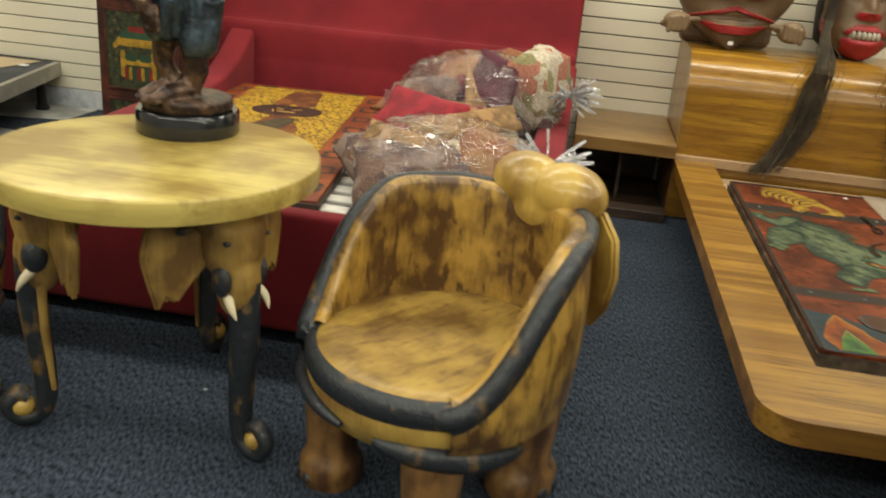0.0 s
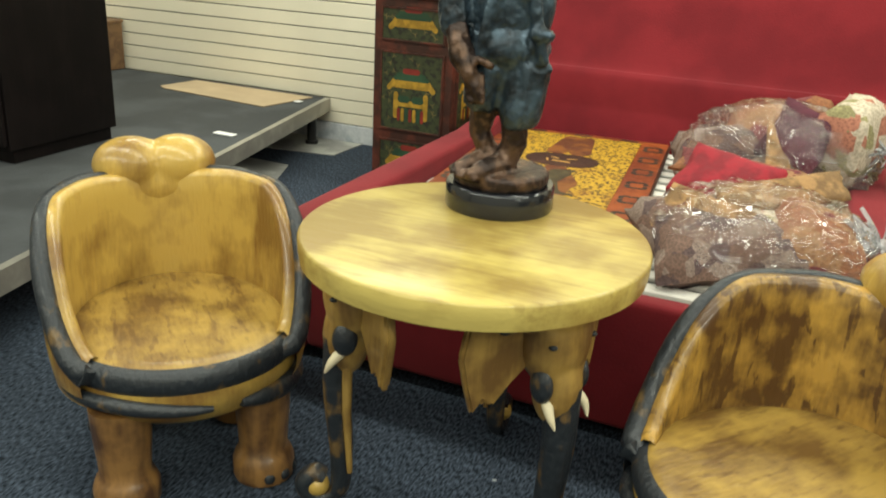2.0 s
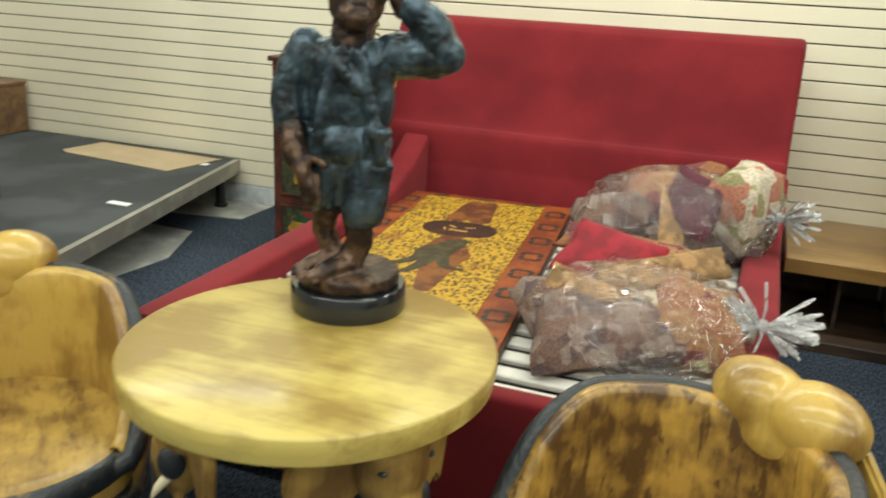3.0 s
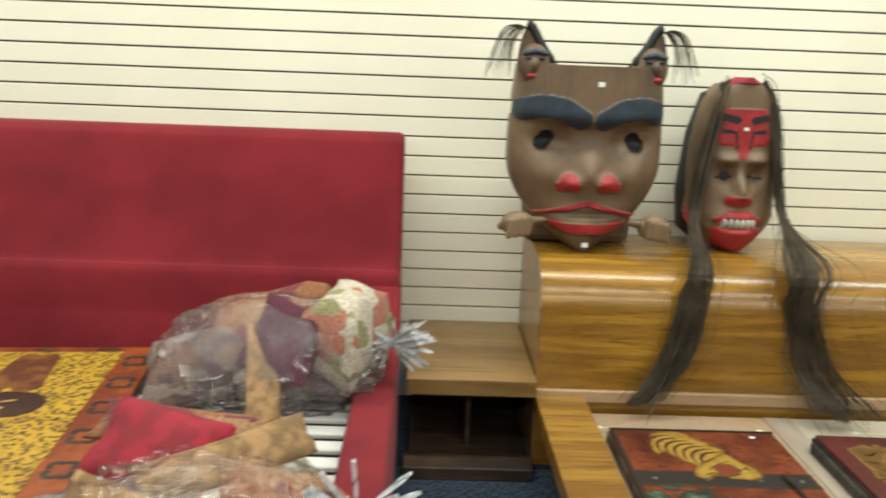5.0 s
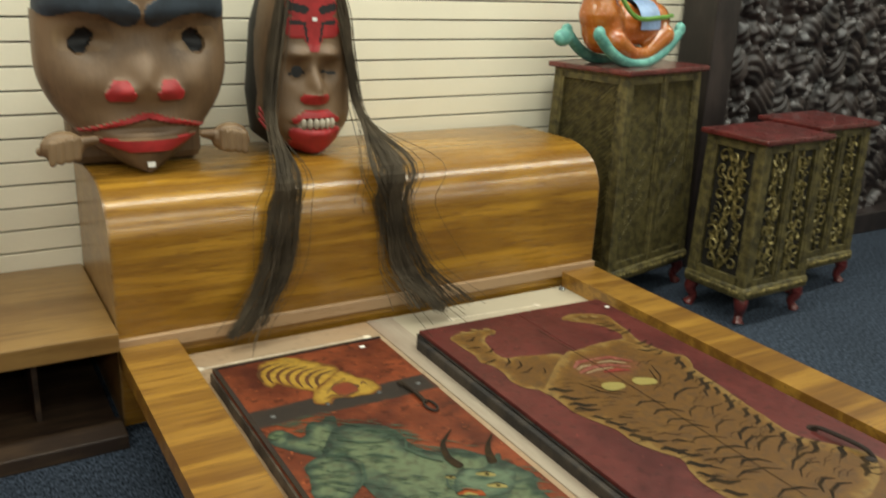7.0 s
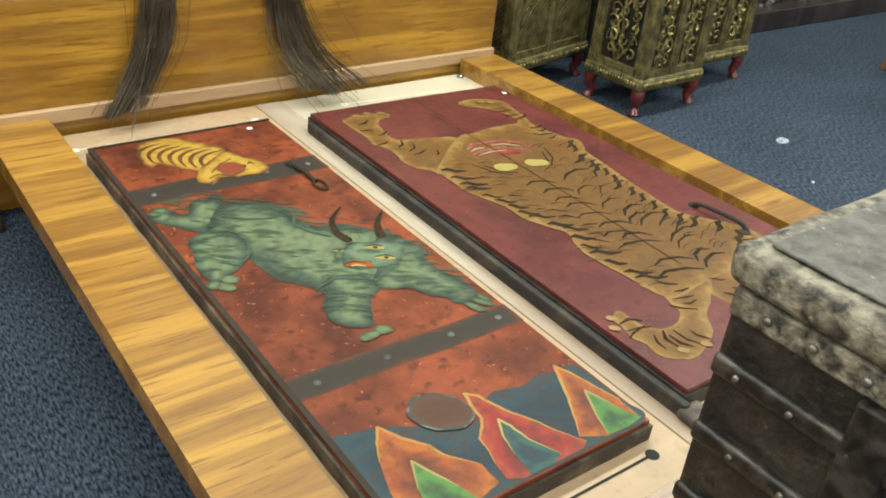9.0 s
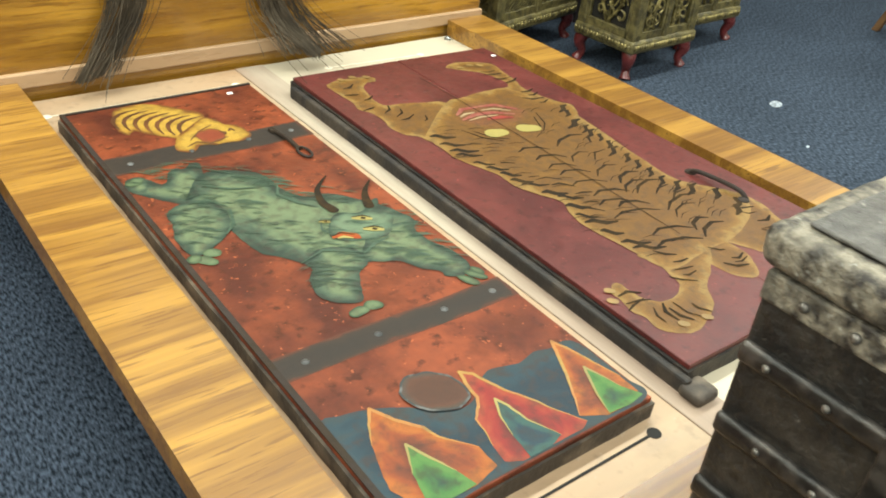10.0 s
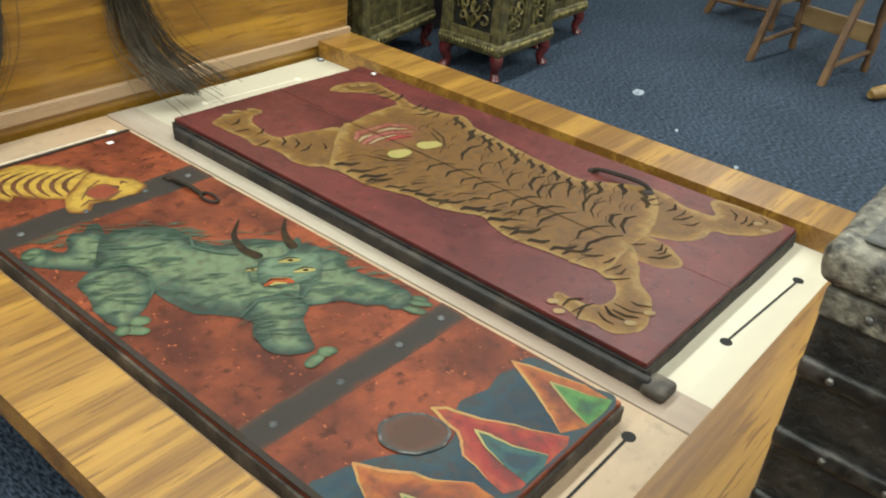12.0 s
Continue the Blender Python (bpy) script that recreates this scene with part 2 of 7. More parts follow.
SHELFWOOD = wood("nightstand_laminate", (0.27, 0.155, 0.048), (0.165, 0.085, 0.024), "x", 0.32, rings=7, coat=0.2, blotch=0.15, streak=0.15)
DARKBOX = wood("dark_plinth_wood", (0.075, 0.045, 0.025), (0.03, 0.018, 0.012), "x", 0.5)
DECK = mat("birch_ply_deck", (0.38, 0.28, 0.18), 0.5, vary=0.15, grime=0.3, scale=2.5, second=(0.36, 0.23, 0.13), mix=(0.35, 0.65), fine=35, stretch=(0.3, 1, 1))
DECKPALE = mat("pale_ply_deck", (0.52, 0.45, 0.33), 0.5, vary=0.08, scale=3, fine=35, stretch=(0.3, 1, 1))
STRIP = mat("grey_centre_board", (0.40, 0.34, 0.26), 0.55, vary=0.2, scale=4, fine=70, stretch=(1, 0.15, 1), second=(0.30, 0.22, 0.16))
METAL = mat("grey_metal", (0.35, 0.36, 0.37), 0.35, metal=0.9, vary=0.1)
ALU = mat("aluminium_edge", (0.42, 0.40, 0.35), 0.45, metal=0.6, vary=0.15)
BLACK = mat("black_paint", (0.012, 0.012, 0.013), 0.4, vary=0.2)
VELVET = mat("red_velour", (0.185, 0.012, 0.018), 0.85, vary=0.12, scale=4, fine=180, bump=0.25, second=(0.135, 0.008, 0.013), mix=(0.35, 0.6), spec=0.2)
VELVET.node_tree.nodes["Principled BSDF"].inputs["Sheen Weight"].default_value = 0.06
SLATWHITE = mat("white_bed_slat", (0.75, 0.72, 0.66), 0.4, vary=0.06)
GOLDWOOD = wood("honey_stained_wood", (0.52, 0.34, 0.078), (0.21, 0.11, 0.026), "z", 0.36, rings=5, coat=0.35, blotch=0.34, spread=8, bump=0.6, figure_lines=12, stretch=0.24)
TABLEWOOD = wood("pale_yellow_wood", (0.56, 0.44, 0.125), (0.29, 0.195, 0.048), "x", 0.40, rings=5, coat=0.2, bump=0.3, figure_lines=14, blotch=0.40, spread=6, streak=0.15)
LEGWOOD = wood("brown_elephant_wood", (0.36, 0.225, 0.058), (0.15, 0.08, 0.022), "z", 0.42, rings=5, coat=0.2, blotch=0.35, spread=14, bump=0.25)
FEETWOOD = wood("red_brown_feet", (0.27, 0.14, 0.045), (0.075, 0.034, 0.014), "z", 0.35, rings=6, coat=0.4, blotch=0.4, spread=14)
CHARCOAL = mat("charcoal_stain", (0.018, 0.022, 0.027), 0.45, vary=0.35, scale=22, bump=1.0, fine=95, stretch=(1, 1, 0.6), coat=0.1, second=(0.13, 0.08, 0.03), mix=(0.33, 0.42))
IVORY = mat("tusk_ivory_paint", (0.78, 0.68, 0.46), 0.4, vary=0.08)


def carpet():
    m = bpy.data.materials.new("charcoal_blue_carpet")
    m.use_nodes = True
    nt = m.node_tree
    n, l = nt.nodes, nt.links
    b = n["Principled BSDF"]
    tc = n.new("ShaderNodeTexCoord")
    mp = n.new("ShaderNodeMapping")
    mp.inputs["Scale"].default_value = (1.0, 0.3, 1)
    mp.inputs["Rotation"].default_value = (0, 0, 0.1)
    l.new(tc.outputs["Object"], mp.inputs[0])
    a = n.new("ShaderNodeTexNoise")
    a.inputs["Scale"].default_value, a.inputs["Detail"].default_value = 190, 5
    c = n.new("ShaderNodeTexNoise")
    c.inputs["Scale"].default_value, c.inputs["Detail"].default_value = 2.2, 4
    v = n.new("ShaderNodeTexVoronoi")
    v.inputs["Scale"].default_value = 8
    l.new(mp.outputs[0], a.inputs[0]), l.new(tc.outputs["Object"], c.inputs[0])
    r = n.new("ShaderNodeValToRGB")
    r.color_ramp.elements[0].position, r.color_ramp.elements[1].position = 0.37, 0.65
    r.color_ramp.elements[0].color, r.color_ramp.elements[1].color = (0.006, 0.009, 0.014, 1), (0.062, 0.080, 0.112, 1)
    l.new(a.outputs[0], r.inputs[0])
    h = n.new("ShaderNodeHueSaturation")
    k = n.new("ShaderNodeMapRange")
    k.inputs[3].default_value, k.inputs[4].default_value = 0.72, 1.25
    l.new(c.outputs[0], k.inputs[0]), l.new(k.outputs[0], h.inputs["Value"]), l.new(r.outputs[0], h.inputs["Color"])
    l.new(h.outputs[0], b.inputs["Base Color"])
    b.inputs["Roughness"].default_value = 0.95
    b.inputs["Specular IOR Level"].default_value = 0.15
    bp = n.new("ShaderNodeBump")
    bp.inputs["Strength"].default_value, bp.inputs["Distance"].default_value = 0.5, 0.005
    l.new(a.outputs[0], bp.inputs["Height"]), l.new(bp.outputs[0], b.inputs["Normal"])
    return m


CARPET = carpet()

# ---- the room ----
X0, X1, Y0, Y1, H = ROOM
tagged(link("floor", boxm(X0 - 0.2, X1 + 0.2, Y0 - 0.2, Y1 + 0.2, -0.15, 0.0), CARPET), "charcoal blue loop-pile carpet with specks of lint", "floor", kind="structure")
tagged(link("ceiling", boxm(X0 - 0.2, X1 + 0.2, Y0 - 0.2, Y1 + 0.2, H, H + 0.15), CEIL), "plain unseen ceiling above the shop, darkened to cut bounced light", "ceiling", kind="structure")
tagged(link("wall_west", boxm(X0 - 0.2, X0, Y0, Y1, 0, H), PLASTER), "plain unseen side wall of the shop, darkened to cut bounced light", "wall", kind="structure")
tagged(link("wall_east", boxm(X1, X1 + 0.2, Y0, Y1, 0, H), PLASTER), "plain unseen side wall of the shop, darkened to cut bounced light", "wall", kind="structure")
tagged(link("wall_south", boxm(X0 - 0.2, X1 + 0.2, Y0 - 0.2, Y0, 0, H), PLASTER), "plain unseen wall behind the aisle, darkened to cut bounced light", "wall", kind="structure")
wall = tagged(link("wall_north", boxm(X0, X1, Y1 + 0.008, Y1 + 0.2, 0, H), GROOVE), "cream slatwall of horizontal boards with dark grooves", "wall", kind="structure")
PITCH, GROOVE0 = 0.0762, 0.395
bm = boxm(X0, X1, Y1 - 0.012, Y1 + 0.008, GROOVE0 + 0.0035, GROOVE0 + PITCH - 0.0035, 0.0015, 1)
first = link("slat", bm, WALL, wall)
for k in range(-3, 35):
    if k:
        ob = new("slat", first.data)
        ob.parent, ob.location = wall, (0, 0, k * PITCH)
link("slat", boxm(X0, X1, Y1 - 0.012, Y1 + 0.008, 0.105, GROOVE0 - 3 * PITCH - 0.0035, 0.0015, 1), WALL, wall)
tagged(link("baseboard", boxm(X0, X1, Y1 - 0.014, Y1 + 0.008, 0.0, 0.10, 0.003), SKIRT), "scuffed grey-white skirting under the slatwall", "skirting", kind="structure")

# ---- low platform by the wall ----
stage = thing("display_platform", "low dark grey display platform with aluminium edge on black legs", "platform", (-3.0, -1.4, 0))
PLAT = mat("platform_carpet", (0.052, 0.057, 0.062), 0.85, vary=0.25, scale=3, fine=120, bump=0.4)


def edge_x(y):
    return -2.045 - 0.205 * (y + 0.08)


bm = bmesh.new()
extrude_profile(bm, [(-4.4, -0.03), (edge_x(-0.03) - 0.03, -0.03), (edge_x(-3.2) - 0.03, -3.2), (-4.4, -3.2)], "z", 0.19, 0.245)
part("deck", bm, PLAT, stage)
bm = bmesh.new()
extrude_profile(bm, [(edge_x(-0.03) - 0.03, -0.03), (edge_x(-0.03), -0.03), (edge_x(-3.2), -3.2), (edge_x(-3.2) - 0.03, -3.2)], "z", 0.172, 0.247)
part("edge_trim", bm, ALU, stage, "dull aluminium edge trim")
for ly in (-0.16, -1.7, -3.0):
    for lx in (edge_x(ly) - 0.07, -3.9):
        part("leg", lathe(bmesh.new(), [(0.036, 0), (0.036, 0.02), (0.026, 0.022), (0.026, 0.172)], lx, ly, 16), BLACK, stage, smooth=40)
for ly in (-0.45, -1.9):
    part("crossbar", boxm(-4.2, edge_x(ly) - 0.1, ly - 0.02, ly + 0.02, 0.13, 0.19), BLACK, stage)
CARD = mat("brown_cardboard", (0.46, 0.35, 0.22), 0.8, vary=0.08, scale=3, bump=0.1)
bm = bmesh.new()
extrude_profile(bm, [(-2.99, -0.36), (-2.93, -0.40), (-2.2, -0.475), (-2.13, -0.10), (-2.95, -0.09)], "z", 0.2475, 0.252)
tagged(link("cardboard_sheet", bm, CARD), "flat torn sheet of brown cardboard on the platform", "cardboard")
PAPER = mat("white_paper", (0.8, 0.8, 0.8), 0.5, vary=0.05)
bm = boxm(-2.04, -1.93, -1.10, -1.06, 0.247, 0.255, 0.003)
tagged(link("paper_scrap", bm, PAPER), "crumpled scrap of white tape on the platform edge", "scrap")
bm = boxm(-2.14, -2.10, -0.28, -0.24, 0.252, 0.256, 0.001)
tagged(link("paper_scrap", bm, PAPER), "small white paper scrap on the cardboard", "scrap")
BOXWOOD = wood("small_brown_cabinet", (0.20, 0.11, 0.05), (0.10, 0.05, 0.025), "x", 0.4)
crate = thing("wooden_box", "plain brown wooden box standing on the platform", "box", (-3.9, -0.22, 0.245))
part("body", boxm(-4.25, -3.56, -0.4, -0.03, 0.247, 0.53, 0.004), BOXWOOD, crate)
part("lid", boxm(-4.26, -3.55, -0.41, -0.025, 0.53, 0.548, 0.004), BOXWOOD, crate)
tall = thing("tall_dark_cabinet", "tall black-stained cabinet standing on the platform", "cabinet", (-2.8, -1.66, 0.247))
BLACKWOOD = wood("black_cabinet_wood", (0.007, 0.005, 0.005), (0.004, 0.003, 0.003), "z", 0.5)
BLACKWOOD.node_tree.nodes["Principled BSDF"].inputs["Specular IOR Level"].default_value = 0.12
part("body", boxm(-3.35, -2.32, -1.95, -1.40, 0.30, 2.15, 0.004), BLACKWOOD, tall)
part("plinth", boxm(-3.33, -2.335, -1.93, -1.42, 0.247, 0.30, 0.002), BLACKWOOD, tall)
for dx in (-3.34, -2.83):
    part("door", boxm(dx, dx + 0.5, -1.972, -1.952, 0.32, 2.13, 0.004), BLACKWOOD, tall)
PALEFLOOR = mat("bare_concrete_strip", (0.36, 0.36, 0.33), 0.8, vary=0.2, scale=5, fine=40, second=(0.24, 0.24, 0.23))
bm = bmesh.new()
extrude_profile(bm, [(-4.4, -0.02), (-1.85, -0.02), (-1.86, -0.32), (-2.2, -0.38), (-4.4, -0.38)], "z", 0.0, 0.004)
extrude_profile(bm, [(-4.4, -0.55), (-1.95, -0.62), (-1.80, -1.0), (-1.85, -1.35), (-4.4, -1.2)], "z", 0.0, 0.004)
tagged(link("floor_patch", bm, PALEFLOOR), "bare grey strips of subfloor along the platform", "floor", kind="structure")

# ---- red upholstered bed ----
red = thing("upholstered_bed", "red velour sleigh bed with bare slats and high headboard", "bed", (-0.1, -1.2, 0))
RX0, RX1 = -1.0, 0.755
bm = bmesh.new()
prof = [(-0.06, 0.02), (-0.50, 0.02), (-0.50, 0.36)]
prof += [(p.x, p.y) for p in spline([(-0.455, 0.46, 0), (-0.435, 0.595, 0), (-0.415, 0.632, 0), (-0.385, 0.655, 0), (-0.31, 0.82, 0), (-0.22, 1.04, 0), (-0.19, 1.085, 0), (-0.14, 1.105, 0), (-0.09, 1.09, 0), (-0.06, 1.04, 0)], 5)]
extrude_profile(bm, prof, "x", RX0 - 0.035, RX1 - 0.01)
ends = [f for f in bm.faces if len(f.verts) > 6]
bmesh.ops.bevel(bm, geom=list({e for f in ends for e in f.edges}), offset=0.022, segments=3, affect="EDGES", profile=0.5)
part("headboard", bm, VELVET, red, smooth=45)


def red_rail(x0, x1):
    bm = bmesh.new()
    side = [(-0.49, 0.04), (-2.33, 0.04), (-2.33, 0.41), (-1.0, 0.415)]
    side += [(p.x, p.y) for p in spline([(-0.85, 0.43, 0), (-0.68, 0.485, 0), (-0.49, 0.60, 0)], 5)]
    extrude_profile(bm, side, "x", x0, x1)
    long = [e for e in bm.edges if abs(e.verts[0].co.x - e.verts[1].co.x) < 1e-4 and min(e.verts[0].co.z, e.verts[1].co.z) > 0.1]
    bmesh.ops.bevel(bm, geom=long, offset=0.02, segments=3, affect="EDGES", profile=0.5)
    return bm


part("side_rail", red_rail(-0.875, -0.755), VELVET, red, smooth=45)
part("side_rail", red_rail(RX1 - 0.125, RX1), VELVET, red, smooth=45)
part("footboard", boxm(-0.754, RX1 - 0.126, -2.33, -2.26, 0.04, 0.395, 0.018, 3), VELVET, red, smooth=45)
for lx in (-0.82, RX1 - 0.06):
    for ly in (-2.25, -0.7):
        part("foot", boxm(lx - 0.03, lx + 0.03, ly - 0.03, ly + 0.03, 0.0, 0.05), BLACK, red)
part("base_cloth", boxm(-0.754, RX1 - 0.126, -2.258, -0.505, 0.27, 0.30), BLACK, red, "black cloth under the slats")
bm = boxm(-0.753, RX1 - 0.127, -0.028, 0.028, 0.325, 0.343, 0.004, 1)
slat0 = part("slat", bm, SLATWHITE, red, local=True)
slat0.location = (0.1, -1.02, 0)
sy = -0.62
while sy > -2.25:
    ob = new("slat", slat0.data)
    ob.parent, ob.location = red, (0.1, sy + 1.2, 0)
    sy -= 0.098
bpy.data.objects.remove(slat0)

# painted panel lying on the red bed
rug = thing("leopard_board", "orange and yellow leopard-painted panel with dark medallions on the bed slats", "painted panel", (-0.36, -1.37, 0.343), 5.2)
PANELEDGE = mat("panel_orange", (0.27, 0.062, 0.014), 0.45, vary=0.2, scale=10, second=(0.16, 0.032, 0.010), grime=0.5)
PANELDARK = mat("panel_dark_brown", (0.055, 0.022, 0.012), 0.5, vary=0.3)


def leopard():
    m = bpy.data.materials.new("leopard_yellow")
    m.use_nodes = True
    n, l = m.node_tree.nodes, m.node_tree.links
    b = n["Principled BSDF"]
    tc = n.new("ShaderNodeTexCoord")
    v = n.new("ShaderNodeTexVoronoi")
    v.inputs["Scale"].default_value = 66
    v.inputs["Randomness"].default_value = 0.8
    l.new(tc.outputs["Object"], v.inputs[0])
    r = n.new("ShaderNodeValToRGB")
    r.color_ramp.elements[0].position, r.color_ramp.elements[1].position = 0.30, 0.60
    r.color_ramp.elements[0].color, r.color_ramp.elements[1].color = (0.05, 0.028, 0.010, 1), (0.46, 0.27, 0.022, 1)
    l.new(v.outputs["Distance"], r.inputs[0])
    w = n.new("ShaderNodeTexNoise")
    w.inputs["Scale"].default_value = 4.5
    l.new(tc.outputs["Object"], w.inputs[0])
    k = n.new("ShaderNodeValToRGB")
    k.color_ramp.elements[0].position, k.color_ramp.elements[1].position = 0.58, 0.74
    l.new(w.outputs[0], k.inputs[0])
    x = n.new("ShaderNodeMix")
    x.data_type = "RGBA"
    x.inputs[7].default_value = (0.17, 0.045, 0.01, 1)
    l.new(k.outputs[0], x.inputs[0]), l.new(r.outputs[0], x.inputs[6]), l.new(x.outputs[2], b.inputs["Base Color"])
    b.inputs["Roughness"].default_value = 0.5
    return m


LEOPARD = leopard()
RW, RL = 0.365, 0.80
part("board", boxm(-RW, RW, -RL, RL, 0.001, 0.028, 0.003), [PANELEDGE], rug, local=True)
part("edging", boxm(-RW - 0.008, RW + 0.008, -RL - 0.008, RL + 0.008, 0.0, 0.02, 0.003), PANELDARK, rug, local=True)
part("field", boxm(-0.255, 0.255, -0.70, 0.745, 0.0285, 0.0305, 0.001), LEOPARD, rug, "spotted yellow field", local=True)


def flat_to(z0):
    return lambda u, v, h: (u, v, z0 + h)


REDGROUND = mat("panel_red_brown", (0.20, 0.070, 0.015), 0.5, vary=0.3, scale=14, second=(0.10, 0.030, 0.012), grime=0.5)
ground = [(-0.03, 0.69, 0.035, -0.045, 0.44, 0.045), (0.03, 0.69, 0.035, 0.045, 0.44, 0.045), (0.0, 0.18, 0.04, 0.02, -0.02, 0.10), (0.03, 0.0, 0.08, 0.05, -0.35, 0.03)]
for patch in (ground[:2], ground[2:]):
    part("painted_ground", strokes(bmesh.new(), patch, flat_to(0.0306), 0.0, step=0.000004), REDGROUND, rug, "red-brown painted ground", local=True)
medal = strokes(bmesh.new(), [(-0.05, 0.30, 0.095, 0.05, 0.30, 0.095)], flat_to(0.031), 0.0)
part("medallion", medal, PANELDARK, rug, "dark oval medallion", local=True)
INK = mat("panel_ink", (0.035, 0.03, 0.022), 0.5, vary=0.3)
fig = [(0.03, 0.11, 0.045, -0.02, -0.01, 0.062), (0.02, 0.13, 0.03, 0.06, 0.15, 0.02)]
for line, w in (([(-.03, -.02), (-.06, -.10), (-.11, -.16), (-.19, -.18)], 0.030), ([(-.01, -.04), (-.02, -.14), (-.05, -.22), (-.09, -.25)], 0.030), ([(.02, -.02), (.045, -.10), (.07, -.14), (.12, -.15)], 0.028)):
    pts = spline([(*p, 0) for p in line], 4)
    fig += polyline([(p.x, p.y) for p in pts], w, 0.009)
OLIVE = mat("panel_olive", (0.065, 0.055, 0.024), 0.5, vary=0.3, scale=30)
part("painted_animal", strokes(bmesh.new(), fig, flat_to(0.031), 0.0), OLIVE, rug, "olive painted animal", local=True)
gold = [(-0.045, 0.33, 0.006, -0.02, 0.315, 0.006), (0.02, 0.32, 0.006, 0.05, 0.33, 0.006), (-0.03, 0.28, 0.008, 0.03, 0.275, 0.008), (-0.06, 0.30, 0.004, -0.05, 0.27, 0.004)]
part("painted_face", strokes(bmesh.new(), gold, flat_to(0.0313), 0.0004), mat("panel_gold", (0.55, 0.3, 0.08), 0.5), rug, local=True)
for sx in (-0.312, 0.312):
    for k in range(8):
        cy = 0.66 - k * 0.19
        knot = []
        for a in range(4):
            t = a * math.pi / 2 + 0.78
            p = [(sx + 0.022 * math.cos(t) + 0.018 * math.cos(q), cy + 0.03 * math.sin(t) + 0.018 * math.sin(q)) for q in [i * 0.9 + t - 1.5 for i in range(4)]]
            knot += polyline(p, 0.0085)
        part("knot_motif", strokes(bmesh.new(), knot, flat_to(0.0285), 0.0005), INK, rug, local=True)
for k in range(3):
    knot = polyline([(-0.2 + k * 0.2 + 0.035 * math.cos(i * 1.1), 0.772 + 0.014 * math.sin(i * 1.1)) for i in range(6)], 0.005)
    part("knot_motif", strokes(bmesh.new(), knot, flat_to(0.0285), 0.0005), INK, rug, local=True)

# ---- wooden platform bed ----
bed = thing("platform_bed", "low wood-grain platform bed with thick rounded headboard", "bed", (2.12, -1.5, 0))
BX0, BX1, BY0 = 1.228, 3.012, -2.78
RAIL, RAILW, RT = 0.160, 0.168, 0.265
bm = bmesh.new()
hp = [(-0.03, 0.0), (-0.03, 0.722)]
hp += [(p.x, p.y) for p in spline([(-0.20, 0.728, 0), (-0.40, 0.730, 0), (-0.49, 0.715, 0), (-0.56, 0.675, 0), (-0.60, 0.61, 0), (-0.61, 0.53, 0), (-0.605, 0.285, 0)], 6)]
hp += [(-0.605, 0.0)]
extrude_profile(bm, hp, "x", BX0 + 0.006, BX1 - 0.006)
part("headboard", bm, LAMINATE, bed, smooth=35)
for ex in (BX0, BX1 - 0.006):
    bm = bmesh.new()
    extrude_profile(bm, [(-0.031, 0.0)] + [(y * 0.998, z - 0.001) for y, z in hp[1:-1]] + [(-0.604, 0.0)], "x", ex, ex + 0.006)
    part("end_panel", bm, SHELFWOOD, bed)
part("base_strip", boxm(BX0, BX1, -0.625, -0.606, 0.245, 0.287, 0.004), mat("pale_strip", (0.42, 0.27, 0.15), 0.3, vary=0.1, stretch=(0.2, 1, 1)), bed)


def corner_rail():
    """The two side rails' foot corners are rounded."""
    bm = bmesh.new()
    r = 0.09
    arc = [(BX0 + r - r * math.cos(t), BY0 + r - r * math.sin(t)) for t in [i * math.pi / 12 for i in range(7)]]
    arc2 = [(BX1 - r + r * math.sin(t), BY0 + r - r * math.cos(t)) for t in [i * math.pi / 12 for i in range(7)]]
    out = [(BX0, -0.626)] + arc + arc2 + [(BX1, -0.626), (BX1 - RAIL, -0.626), (BX1 - RAIL, BY0 + 0.27), (BX0 + RAILW, BY0 + 0.27), (BX0 + RAILW, -0.626)]
    extrude_profile(bm, out, "z", 0.207, RT)
    return bm


bm = corner_rail()
part("rail_frame", bm, RAILWOOD, bed, "wood-grain rails with rounded corners")
part("deck_panel", boxm(BX0 + RAILW, 2.02, BY0 + 0.27, -0.626, 0.18, 0.206), DECK, bed, "warm birch plywood deck panel")
part("deck_panel", boxm(2.115, BX1 - RAIL, BY0 + 0.27, -0.626, 0.18, 0.206), DECKPALE, bed, "pale plywood deck panel")
part("centre_board", boxm(2.021, 2.114, BY0 + 0.27, -0.626, 0.175, 0.209, 0.002), STRIP, bed, "worn grey centre board")
HOLE = mat("hole_shadow", (0.01, 0.008, 0.006), 0.9)
CHALK = mat("routed_groove", (0.86, 0.76, 0.6), 0.6)
for gx, gy, m in ((1.67, -2.415, HOLE), (2.505, -2.43, HOLE), (1.70, -0.74, CHALK), (2.47, -0.74, CHALK)):
    bm = bmesh.new()
    dx, lean = (0.27, 0.0) if gx < 2 else (0.175, -0.010)
    for s in (-1, 1):
        lathe(bm, [(0.013, 0.2062), (0.013, 0.2074)], gx + s * dx, gy + s * lean, 16)
    strokes(bm, [(gx - dx, gy - lean, 0.0028, gx + dx, gy + lean, 0.0028)], flat_to(0.2068), 0.0)
    part("handle_slot", bm, m, bed)
part("bolt", lathe(bmesh.new(), [(0.012, 0.206), (0.012, 0.214), (0.007, 0.217)], 2.83, -0.66, 12), METAL, bed)
